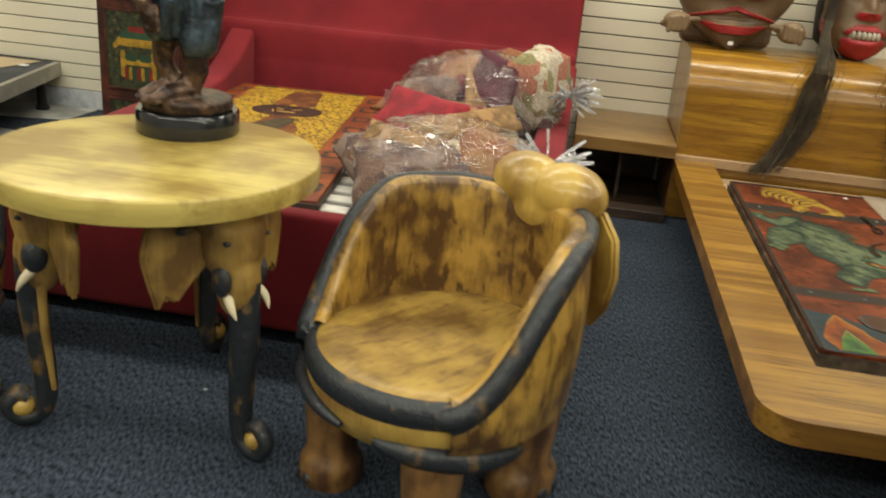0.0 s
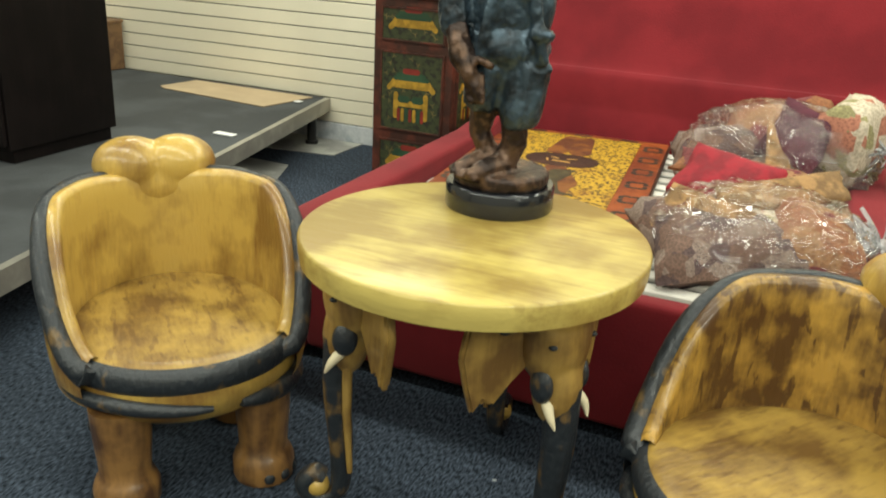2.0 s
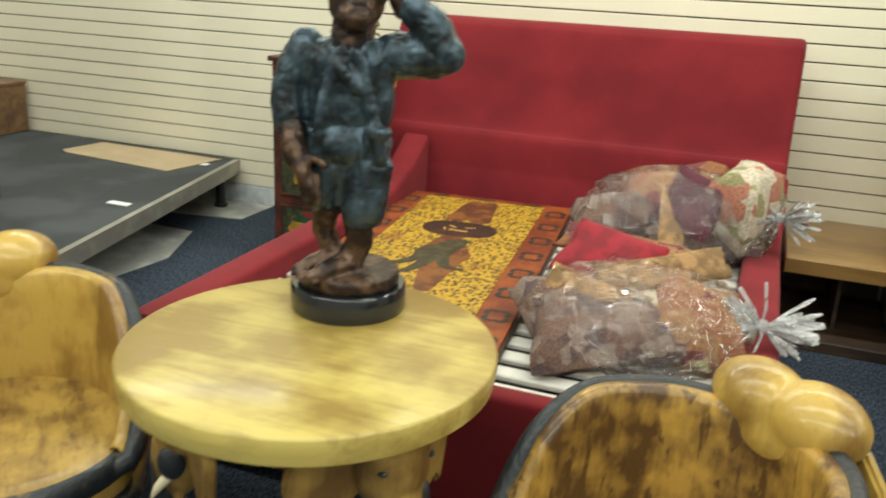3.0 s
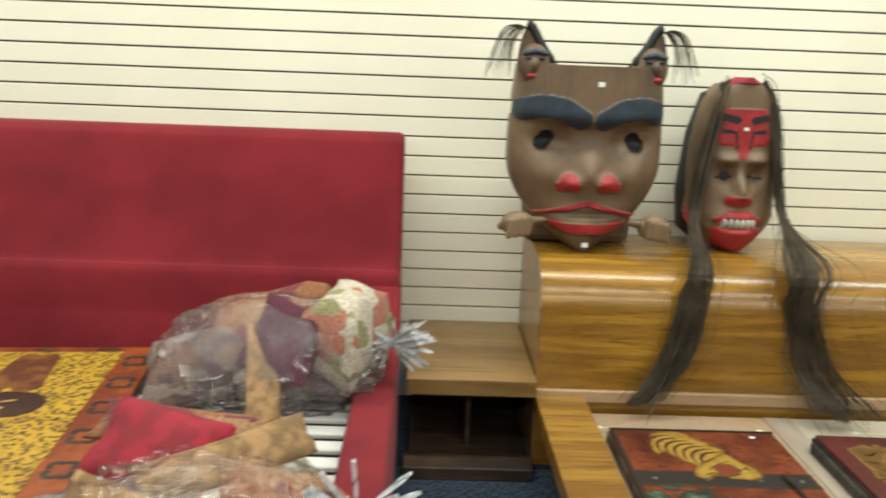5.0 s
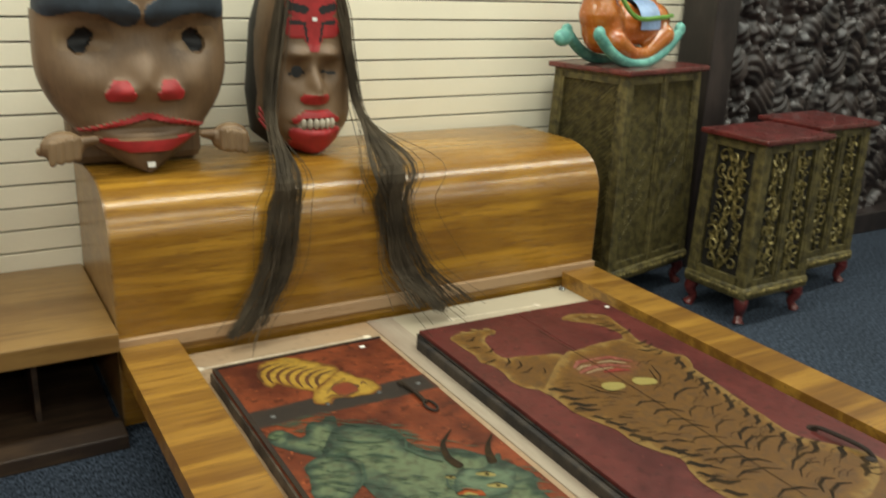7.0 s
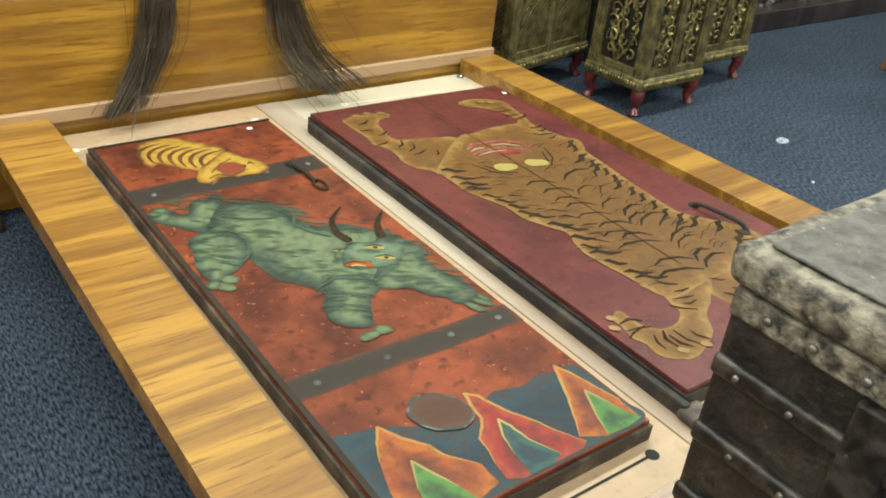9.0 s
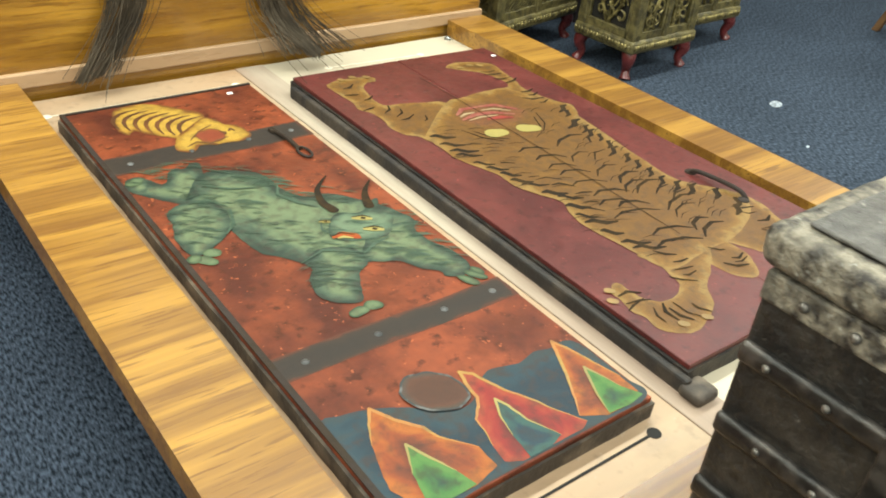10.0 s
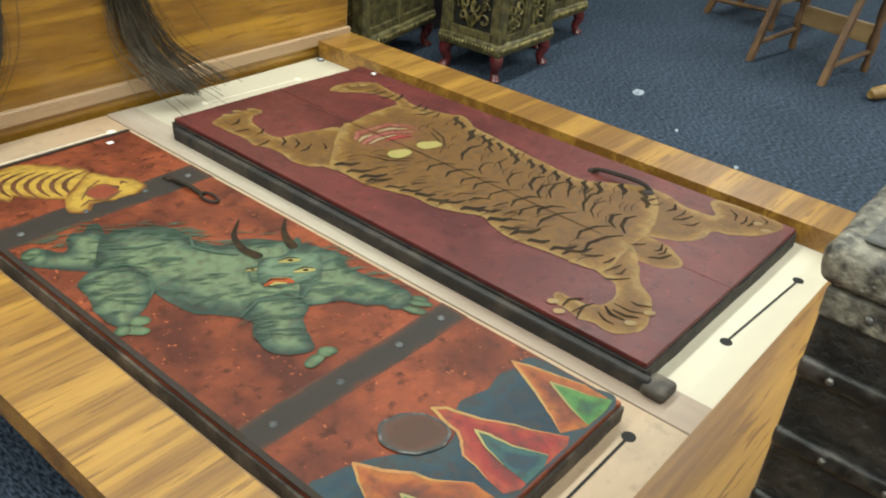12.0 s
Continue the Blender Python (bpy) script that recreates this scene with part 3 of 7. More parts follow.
for lx, ly in ((BX0 + 0.36, BY0 + 0.42), (BX1 - 0.36, BY0 + 0.42), (BX0 + 0.36, -1.3), (BX1 - 0.36, -1.3)):
    bm = tube(bmesh.new(), [(lx, ly, 0.166), (lx, ly, 0.0)], 0.012, 10)
    box(bm, lx - 0.05, lx + 0.05, ly - 0.03, ly + 0.03, 0.158, 0.1745)
    part("leg", bm, METAL, bed, "thin steel leg")
ns = thing("nightstand", "wood-grain nightstand shelf attached beside the bed headboard", "nightstand", (1.0, -0.35, 0))
part("top", boxm(0.785, BX0 - 0.004, -0.675, -0.014, 0.277, 0.335, 0.003), SHELFWOOD, ns)
bm = boxm(0.80, BX0 - 0.02, -0.60, -0.05, 0.0, 0.02)
box(bm, 0.80, BX0 - 0.02, -0.07, -0.05, 0.02, 0.276)
part("back_panel", bm, DARKBOX, ns)
part("support", boxm(1.0, 1.015, -0.50, -0.071, 0.02, 0.276), DARKBOX, ns)
part("plinth", boxm(0.78, BX0 - 0.01, -0.74, -0.62, 0.0, 0.045, 0.004), DARKBOX, ns, "dark wooden floor board")

# ---- two painted doors on the bed ----
D1RED = mat("door_orange_red", (0.185, 0.043, 0.016), 0.5, grime=0.95, vary=0.35, scale=7, second=(0.06, 0.0136, 0.0072), mix=(0.36, 0.62), fine=45, bump=0.3, spec=0.2)
D2RED = mat("door_maroon", (0.104, 0.022, 0.0185), 0.42, grime=0.6, vary=0.28, scale=6, second=(0.06, 0.012, 0.011), mix=(0.35, 0.6), fine=50, bump=0.2, spec=0.28)
WORN = mat("worn_door_edge", (0.15, 0.115, 0.08), 0.7, vary=0.45, scale=16, second=(0.04, 0.031, 0.023), mix=(0.45, 0.7), fine=60, bump=0.8)
IRON = mat("old_iron_band", (0.027, 0.018, 0.011), 0.7, metal=0.0, vary=0.35, scale=14, second=(0.03, 0.022, 0.018), bump=0.4, spec=0.2)
GREENDARK = mat("beast_green_line", (0.03, 0.06, 0.035), 0.5, vary=0.2)
STRIPE = mat("tiger_stripe", (0.020, 0.014, 0.009), 0.8, vary=0.3, scale=30, second=(0.04, 0.024, 0.010), mix=(0.35, 0.55), spec=0.1)
YELLOW = mat("paint_yellow", (0.264, 0.152, 0.0224), 0.45, grime=0.5, vary=0.25, scale=20, second=(0.304, 0.12, 0.016))
PALEYELLOW = mat("paint_pale_yellow", (0.26, 0.21, 0.055), 0.5, vary=0.15)
FLAME = mat("paint_flame", (0.288, 0.068, 0.0128), 0.45, grime=0.5, vary=0.3, scale=18, second=(0.24, 0.024, 0.0096), spec=0.2)
CRIMSON = mat("paint_crimson", (0.208, 0.0176, 0.0128), 0.45, grime=0.4, vary=0.25, scale=18)
WHITE = mat("white_sticker", (0.85, 0.84, 0.8), 0.5, vary=0.04)


def plank_door(name, label, x0, x1, y0, y1, z0, z1, rz, surface, boards):
    d = thing(name, label, "door", ((x0 + x1) / 2, (y0 + y1) / 2, z0), rz)
    w, h, t = x1 - x0, y1 - y0, z1 - z0
    for i in range(boards):
        a, b = -w / 2 + w * i / boards, -w / 2 + w * (i + 1) / boards
        part("board", boxm(a + 0.0008, b - 0.0008, -h / 2, h / 2, t - 0.012, t, 0.0015, 1), surface, d, local=True)
    bm = bmesh.new()
    box(bm, -w / 2 - 0.004, w / 2 + 0.004, -h / 2 - 0.004, h / 2 + 0.004, 0.0, t - 0.0125)
    bmesh.ops.subdivide_edges(bm, edges=[e for e in bm.edges if e.calc_length() > 0.3], cuts=40)
    for v in bm.verts:
        v.co.x += 0.0025 * noise.noise(v.co * 14)
        v.co.y += 0.0025 * noise.noise(v.co * 14 + Vector((5, 1, 2)))
    part("worn_edge", bm, WORN, d, local=True)
    return d, flat_to(t)


def paint(parent, name, items, material, to, lift=0.0006, label="", grow=0.0, step=0.00012):
    return part(name, strokes(bmesh.new(), items, to, lift, step, grow), material, parent, label, local=True)


def fur(name, edge, mid, core, hair=0.2, grain=150.0, rough=0.5, worn=0.35):
    """Brushed paint that passes from one tone at the rim of a figure to another in its middle, with fine brush lines."""
    m = bpy.data.materials.new(name)
    m.use_nodes = True
    n, l = m.node_tree.nodes, m.node_tree.links
    b = n["Principled BSDF"]
    tc, at = n.new("ShaderNodeTexCoord"), n.new("ShaderNodeAttribute")
    at.attribute_name = "tone"
    big, wv, wear = n.new("ShaderNodeTexNoise"), n.new("ShaderNodeTexWave"), n.new("ShaderNodeTexNoise")
    big.inputs["Scale"].default_value, big.inputs["Detail"].default_value, big.inputs["Distortion"].default_value = 13, 4, 1.2
    wv.inputs["Scale"].default_value, wv.inputs["Distortion"].default_value, wv.inputs["Detail"].default_value, wv.inputs["Detail Scale"].default_value = grain, 9, 3, 0.35
    wear.inputs["Scale"].default_value, wear.inputs["Detail"].default_value = 48, 6
    for q in (big, wv, wear):
        l.new(tc.outputs["Object"], q.inputs["Vector"])
    mm = n.new("ShaderNodeMapRange")
    mm.inputs[1].default_value, mm.inputs[2].default_value, mm.inputs[3].default_value, mm.inputs[4].default_value = 0.3, 0.7, -0.38, 0.38
    l.new(big.outputs[0], mm.inputs[0])
    ad = n.new("ShaderNodeMath")
    l.new(at.outputs["Fac"], ad.inputs[0]), l.new(mm.outputs[0], ad.inputs[1])
    r = n.new("ShaderNodeValToRGB")
    r.color_ramp.elements[0].position, r.color_ramp.elements[1].position = 0.08, 0.95
    r.color_ramp.elements[0].color, r.color_ramp.elements[1].color = (*edge, 1), (*core, 1)
    r.color_ramp.elements.new(0.42).color = (*mid, 1)
    l.new(ad.outputs[0], r.inputs[0])
    k = n.new("ShaderNodeMapRange")
    k.inputs[3].default_value, k.inputs[4].default_value = 1 - hair, 1 + 0.6 * hair
    l.new(wv.outputs["Fac"], k.inputs[0])
    h = n.new("ShaderNodeHueSaturation")
    l.new(k.outputs[0], h.inputs["Value"]), l.new(r.outputs[0], h.inputs["Color"])
    w, x = n.new("ShaderNodeMapRange"), n.new("ShaderNodeMix")
    w.inputs[1].default_value, w.inputs[2].default_value, w.inputs[4].default_value = 0.48, 0.68, worn
    l.new(wear.outputs[0], w.inputs[0])
    x.data_type = "RGBA"
    x.inputs[7].default_value = (0.035, 0.022, 0.016, 1)
    l.new(w.outputs[0], x.inputs[0]), l.new(h.outputs[0], x.inputs[6]), l.new(x.outputs[2], b.inputs["Base Color"])
    b.inputs["Roughness"].default_value, b.inputs["Specular IOR Level"].default_value = rough, 0.25
    bp = n.new("ShaderNodeBump")
    bp.inputs["Strength"].default_value, bp.inputs["Distance"].default_value = 0.25, 0.002
    l.new(wear.outputs[0], bp.inputs["Height"]), l.new(bp.outputs[0], b.inputs["Normal"])
    return m


def ragged(pts, n=5, rough=0.0015):
    """Points along a bent line that keeps its corners."""
    out = []
    for a, b in zip(pts, pts[1:]):
        for k in range(n):
            q = Vector((*a, 0)).lerp(Vector((*b, 0)), k / n)
            q += rough * noise.noise_vector(q * 70)
            out.append((q.x, q.y))
    return out + [tuple(pts[-1])]


def closed(ctrl, n=5, rough=0.0025):
    """A closed, slightly uneven curve through the points."""
    p = [Vector((*c, 0)) for c in ctrl]
    out = []
    for i in range(len(p)):
        a, b, c, d = p[i - 1], p[i], p[(i + 1) % len(p)], p[(i + 2) % len(p)]
        for k in range(n):
            t = k / n
            q = 0.5 * (2 * b + (c - a) * t + (2 * a - 5 * b + 4 * c - d) * t * t + (3 * b - a - 3 * c + d) * t ** 3)
            out.append(q + rough * noise.noise_vector(q * 60))
    return np.array([(q.x, q.y) for q in out])


def figure(parent, name, ctrl, material, z, label="", wide=0.03, step=0.006, rough=0.0025, corners=False):
    """A painted figure as a fine sheet inside a drawn outline; its tone grows from the rim inwards."""
    line = np.array(ragged(list(ctrl) + [ctrl[0]])[:-1]) if corners else closed(ctrl, rough=rough)
    nxt = np.roll(line, -1, 0)
    lo, hi = line.min(0) - step, line.max(0) + step
    gx, gy = np.arange(lo[0], hi[0] + step, step), np.arange(lo[1], hi[1] + step, step)
    pt = np.stack(np.meshgrid(gx, gy, indexing="ij"), -1).reshape(-1, 2)
    e = nxt - line
    rel = pt[:, None, :] - line[None]
    t = np.clip((rel * e).sum(-1) / ((e * e).sum(-1) + 1e-12), 0, 1)
    foot = line[None] + t[..., None] * e[None]
    dist = np.hypot(*(pt[:, None, :] - foot).transpose(2, 0, 1))
    best = dist.argmin(1)
    d = dist[np.arange(len(pt)), best]
    cross = (line[None, :, 1] > pt[:, 1:2]) != (nxt[None, :, 1] > pt[:, 1:2])
    xs = line[None, :, 0] + (pt[:, 1:2] - line[None, :, 1]) * e[None, :, 0] / (e[None, :, 1] + 1e-12)
    ins = (cross & (pt[:, 0:1] < xs)).sum(1) % 2 == 1
    near = foot[np.arange(len(pt)), best]
    bm, made, ny = bmesh.new(), {}, len(gy)
    tone = bm.verts.layers.float.new("tone")

    def at(i):
        if i not in made:
            p = pt[i] if ins[i] else near[i]
            made[i] = bm.verts.new((p[0], p[1], z))
            made[i][tone] = min(1.0, d[i] / wide) if ins[i] else 0.0
        return made[i]
    for i in range(len(gx) - 1):
        for j in range(ny - 1):
            q = (i * ny + j, (i + 1) * ny + j, (i + 1) * ny + j + 1, i * ny + j + 1)
            if any(ins[k] for k in q):
                bm.faces.new([at(k) for k in q])
    return part(name, bm, material, parent, label, local=True)


def brushed(pts, r):
    """Strokes along a line, thin at both ends."""
    n = len(pts) - 1
    w = [r * (0.15 + 0.85 * math.sin(math.pi * (i + 0.35) / (n + 0.7))) for i in range(n + 1)]
    return [(*pts[i][:2], w[i], *pts[i + 1][:2], w[i + 1]) for i in range(n)]


door, to = plank_door("painted_door", "orange-red painted door with green horned beast and flame border lying on the bed", 1.436, 1.960, -2.38, -0.845, 0.207, 0.253, 0.0, D1RED, 1)
flat = to
to = lambda u, v, h: flat(u - 0.012, v * 0.965 + 0.028, h)
STUD = mat("dull_stud", (0.10, 0.098, 0.095), 0.5, metal=0.3, vary=0.3)
BANDWASH = fur("worn_iron_band", (0.075, 0.026, 0.014), (0.032, 0.023, 0.017), (0.026, 0.020, 0.016), 0.3, rough=0.6)
for by, h2 in ((0.437, 0.046), (-0.385, 0.034)):
    figure(door, "iron_band", [(-.262, by - h2), (-.1, by - h2 + .003), (.1, by - h2 - .002), (.262, by - h2), (.262, by + h2), (.1, by + h2 - .003), (-.1, by + h2 + .002), (-.262, by + h2)], BANDWASH, 0.0464, "dark worn iron band", wide=0.02, step=0.008, corners=True)
    for bx in (-0.2, -0.05, 0.1, 0.22):
        part("rivet", lathe(bmesh.new(), [(0.008, 0.0466), (0.006, 0.0485), (0.002, 0.050)], bx, by, 10), STUD, door, local=True, smooth=50)
part("dark_border", boxm(-0.262, -0.250, -0.765, 0.765, 0.0461, 0.0492), IRON, door, local=True)
part("dark_border", boxm(-0.250, 0.262, 0.755, 0.765, 0.0461, 0.0492), IRON, door, local=True)
# green beast
T1 = 0.0462
BEAST = fur("beast_green_fur", (0.020, 0.033, 0.024), (0.050, 0.075, 0.049), (0.112, 0.142, 0.076), 0.2, worn=0.45)
PAW = fur("beast_paw_green", (0.03, 0.048, 0.025), (0.07, 0.10, 0.05), (0.10, 0.135, 0.07), 0.1)
TAIL = [(-.24, .36), (-.22, .37), (-.20, .36), (-.17, .31), (-.14, .36), (-.12, .37), (-.10, .36), (-.08, .38), (-.06, .37), (-.07, .33), (-.09, .25), (-.14, .19), (-.19, .23), (-.23, .28), (-.25, .32)]
TRUNK = [(-.09, .31), (-.05, .32), (-.02, .31), (.01, .29), (.04, .26), (.05, .22), (.05, .18), (.06, .14), (.09, .11), (.12, .11), (.15, .09), (.18, .05), (.21, .01), (.23, -.04), (.24, -.09), (.18, -.15), (.10, -.18), (.06, -.18), (.01, -.17), (-.04, -.14), (-.07, -.10), (-.09, -.07), (-.11, -.05), (-.12, .0), (-.13, .09), (-.15, .16), (-.16, .21), (-.13, .26)]
HINDLEG = [(-.17, .21), (-.12, .20), (-.10, .14), (-.12, .08), (-.15, .04), (-.18, .02), (-.21, .0), (-.235, .015), (-.24, .07), (-.23, .11), (-.22, .14), (-.22, .17), (-.205, .195)]
FORELEG = [(-.05, -.12), (.0, -.09), (.06, -.12), (.06, -.18), (.03, -.20), (.01, -.23), (-.005, -.26), (-.02, -.285), (-.05, -.28), (-.08, -.25), (-.085, -.225), (-.08, -.20), (-.07, -.17), (-.05, -.15)]
FARLEG = [(.14, -.08), (.24, -.09), (.22, -.12), (.22, -.17), (.24, -.23), (.24, -.28), (.225, -.305), (.20, -.315), (.17, -.30), (.17, -.28), (.14, -.25), (.12, -.21), (.08, -.19), (.06, -.16), (.09, -.12)]
figure(door, "beast_tail", TAIL, BEAST, T1 + 0.0004, wide=0.04)
figure(door, "painted_beast", TRUNK, BEAST, T1 + 0.0008, "green painted beast", wide=0.07)
figure(door, "beast_leg", HINDLEG, BEAST, T1 + 0.0012, wide=0.035)
figure(door, "beast_leg", FORELEG, BEAST, T1 + 0.0012, wide=0.035)
figure(door, "beast_leg", FARLEG, BEAST, T1 + 0.0012, wide=0.035)
toes = ((-.225, .345, .022, .017, 20), (-.196, .0, .020, .016, -20), (-.215, -.022, .024, .014, -50), (-.235, -.005, .016, .014, 60),
        (-.01, -.308, .020, .014, -30), (-.045, -.312, .022, .014, 10), (.225, -.325, .026, .012, -60), (.20, -.333, .026, .012, -65), (.238, -.315, .018, .010, -70))
for k, (tx, ty, ra, rb, turn) in enumerate(toes):
    ring = [(tx + ra * math.cos(q) * math.cos(radians(turn)) - rb * math.sin(q) * math.sin(radians(turn)), ty + ra * math.cos(q) * math.sin(radians(turn)) + rb * math.sin(q) * math.cos(radians(turn))) for q in [i * math.pi / 4 for i in range(8)]]
    figure(door, "beast_paw", ring, PAW, T1 + 0.0015 + 0.00006 * k, wide=0.012, step=0.004)
MUZZLE = [(.09, .01), (.12, .012), (.145, -.005), (.18, .01), (.205, .03), (.22, .03), (.208, .008), (.19, -.01), (.20, -.03), (.21, -.05), (.18, -.09), (.15, -.115), (.11, -.11), (.08, -.10), (.06, -.09), (.045, -.07), (.05, -.04)]
figure(door, "painted_beast_head", MUZZLE, fur("beast_head_fur", (0.026, 0.043, 0.03), (0.066, 0.098, 0.063), (0.105, 0.145, 0.088), 0.15), T1 + 0.0020, wide=0.03, step=0.005)
rnd = random.Random(4)
curl = []
for line, n in ((TAIL, 26), (TRUNK, 120), (HINDLEG, 40), (FORELEG, 40), (FARLEG, 46)):
    c = Vector((sum(p[0] for p in line) / len(line), sum(p[1] for p in line) / len(line)))
    for i in range(n):
        p = Vector(rnd.choice(line)).lerp(c, rnd.uniform(0.05, 0.6))
        a0, q = rnd.uniform(0.3, 1.3), rnd.uniform(0.02, 0.05)
        for k in range(rnd.randint(2, 4)):
            o = 0.0045 * k
            curl += brushed([(p.x + o + q * math.cos(a0 + w), p.y - o + q * math.sin(a0 + w)) for w in (0, 0.3, 0.6, 0.9)], 0.0009)
flatdoor = lambda u, v, h: (max(-0.258, min(0.258, u)), v, T1 + 0.0021 + h)
part("fur_lines", strokes(bmesh.new(), curl, flatdoor, 0, 0.000005), GREENDARK, door, local=True)
fold = brushed([(-.09, .14), (-.11, .08), (-.14, .05)], 0.004) + brushed([(-.16, .20), (-.12, .20), (-.09, .15)], 0.003) + brushed([(-.06, -.12), (.0, -.10), (.05, -.13)], 0.003) + brushed([(.07, -.15), (.11, -.13), (.15, -.12)], 0.004)
fold += brushed([(.05, .19), (.03, .15), (.05, .10), (.08, .06)], 0.004) + brushed([(-.10, .26), (-.05, .22), (.0, .20)], 0.004) + brushed([(.06, .01), (.04, -.03), (.05, -.06)], 0.003)
part("fold_lines", strokes(bmesh.new(), fold, lambda u, v, h: (u, v, T1 + 0.0025 + h), 0), GREENDARK, door, local=True)
top1 = lambda rise: (lambda u, v, h: (u, v, T1 + rise - 0.0003 + h))
for line in ([(.105, .03), (.10, .07), (.115, .12), (.14, .15), (.17, .175)], [(.185, .01), (.20, .05), (.22, .08), (.25, .11)]):
    part("painted_horn", strokes(bmesh.new(), polyline([tuple(p[:2]) for p in spline([(*q, 0) for q in line], 4)], 0.012, 0.002), top1(0.0030), 0), STRIPE, door, local=True)
for ex, ey in ((.142, -.03), (.140, -.08), (.062, -.005)):
    w = 0.009 if ex > 0.1 else 0.005
    eye = part("painted_eye", strokes(bmesh.new(), brushed([(ex - 2 * w, ey + w), (ex, ey), (ex + 1.6 * w, ey - 1.2 * w)], w), top1(0.0032), 0), PALEYELLOW, door, local=True)
    part("pupil", strokes(bmesh.new(), [(ex, ey, w * 0.5, ex + 0.002, ey - 0.002, w * 0.5)], top1(0.0036), 0), STRIPE, eye, local=True)
    part("lid_line", strokes(bmesh.new(), brushed([(ex - 2 * w, ey + 1.5 * w), (ex + 0.6 * w, ey + w), (ex + 2 * w, ey - 0.6 * w)], w * 0.3), top1(0.0037), 0), STRIPE, eye, local=True)
lips = part("painted_mouth", strokes(bmesh.new(), brushed([(.047, -.068), (.068, -.066), (.088, -.085), (.093, -.095)], 0.011), top1(0.0032), 0), FLAME, door, local=True)
part("painted_teeth", strokes(bmesh.new(), brushed([(.053, -.076), (.066, -.077), (.080, -.090)], 0.0045), top1(0.0036), 0), PALEYELLOW, lips, local=True)
part("lip_line", strokes(bmesh.new(), brushed([(.044, -.064), (.068, -.060), (.090, -.080)], 0.0022), top1(0.0038), 0), STRIPE, lips, local=True)
# small tiger
CUBFUR = fur("cub_yellow_fur", (0.13, 0.05, 0.012), (0.27, 0.15, 0.022), (0.36, 0.22, 0.035), 0.2)
CUBLINE = mat("cub_brown_line", (0.12, 0.042, 0.010), 0.5, vary=0.3)
CUB = [(-.14, .73), (-.11, .75), (-.06, .75), (-.01, .72), (.03, .67), (.06, .63), (.04, .56), (-.02, .50), (-.07, .53), (-.11, .57), (-.13, .60), (-.15, .585), (-.165, .61), (-.16, .66)]
CUBHEAD = [(-.045, .53), (.0, .565), (.05, .60), (.075, .575), (.085, .54), (.11, .52), (.118, .46), (.085, .435), (.04, .442), (.02, .44), (-.02, .455), (-.045, .43), (-.08, .45), (-.07, .49)]
figure(door, "painted_cub", CUB, CUBFUR, T1 + 0.0006, "yellow painted tiger cub", wide=0.03, step=0.005)
figure(door, "cub_head", CUBHEAD, CUBFUR, T1 + 0.0012, wide=0.022, step=0.005)
axis, perp = Vector((0.77, -0.64)), Vector((0.64, 0.77))
for i in range(7):
    c = Vector((-0.135, 0.685)) + axis * 0.028 * i
    part("cub_stripe", strokes(bmesh.new(), brushed([tuple(c + perp * 0.062 * w + axis * (0.020 - 0.036 * (1 - w * w))) for w in (-1, -0.7, -0.35, 0, 0.35, 0.7, 1)], 0.0062), top1(0.0010), 0), CUBLINE, door, local=True)
figure(door, "cub_face", [(-.01, .51), (.02, .53), (.045, .53), (.06, .50), (.05, .465), (.02, .455), (-.005, .47)], fur("cub_red_face", (0.16, 0.06, 0.015), (0.19, 0.045, 0.018), (0.17, 0.035, 0.016), 0.1), T1 + 0.0017, wide=0.015, step=0.005)
for line, w in (([(.0, .45), (.03, .462), (.06, .47)], 0.004), ([(.055, .505), (.062, .495), (.06, .485)], 0.006), ([(-.03, .49), (.01, .53), (.05, .55)], 0.003), ([(.075, .50), (.085, .51), (.09, .495)], 0.004), ([(-.05, .46), (-.02, .475), (.02, .445)], 0.003)):
    part("cub_face_line", strokes(bmesh.new(), brushed(line, w), top1(0.0021), 0), CUBLINE, door, local=True)
# flames at the foot
HILLS = [(-.255, -.53), (-.21, -.53), (-.17, -.54), (-.12, -.565), (-.06, -.61), (-.02, -.615), (.02, -.59), (.06, -.565), (.12, -.58), (.16, -.57), (.20, -.578), (.235, -.575), (.255, -.60), (.256, -.70), (.254, -.762), (.10, -.763), (-.10, -.763), (-.253, -.762), (-.256, -.65)]
figure(door, "painted_hills", HILLS, fur("teal_wash", (0.024, 0.036, 0.040), (0.016, 0.036, 0.048), (0.011, 0.023, 0.034), 0.2, worn=0.7), T1 + 0.0005, "dark teal painted ground", wide=0.06, step=0.008)
BLAZE = fur("flame_orange", (0.28, 0.085, 0.014), (0.20, 0.045, 0.012), (0.085, 0.024, 0.012), 0.2, worn=0.5)
REDBLAZE = fur("flame_red", (0.24, 0.04, 0.018), (0.20, 0.018, 0.014), (0.085, 0.017, 0.014), 0.2, worn=0.5)
HEARTGREEN = fur("flame_green", (0.07, 0.15, 0.035), (0.045, 0.12, 0.03), (0.02, 0.04, 0.03), 0.12, worn=0.5)
HEARTTEAL = fur("flame_teal", (0.03, 0.07, 0.06), (0.014, 0.034, 0.048), (0.02, 0.03, 0.035), 0.12, worn=0.5)
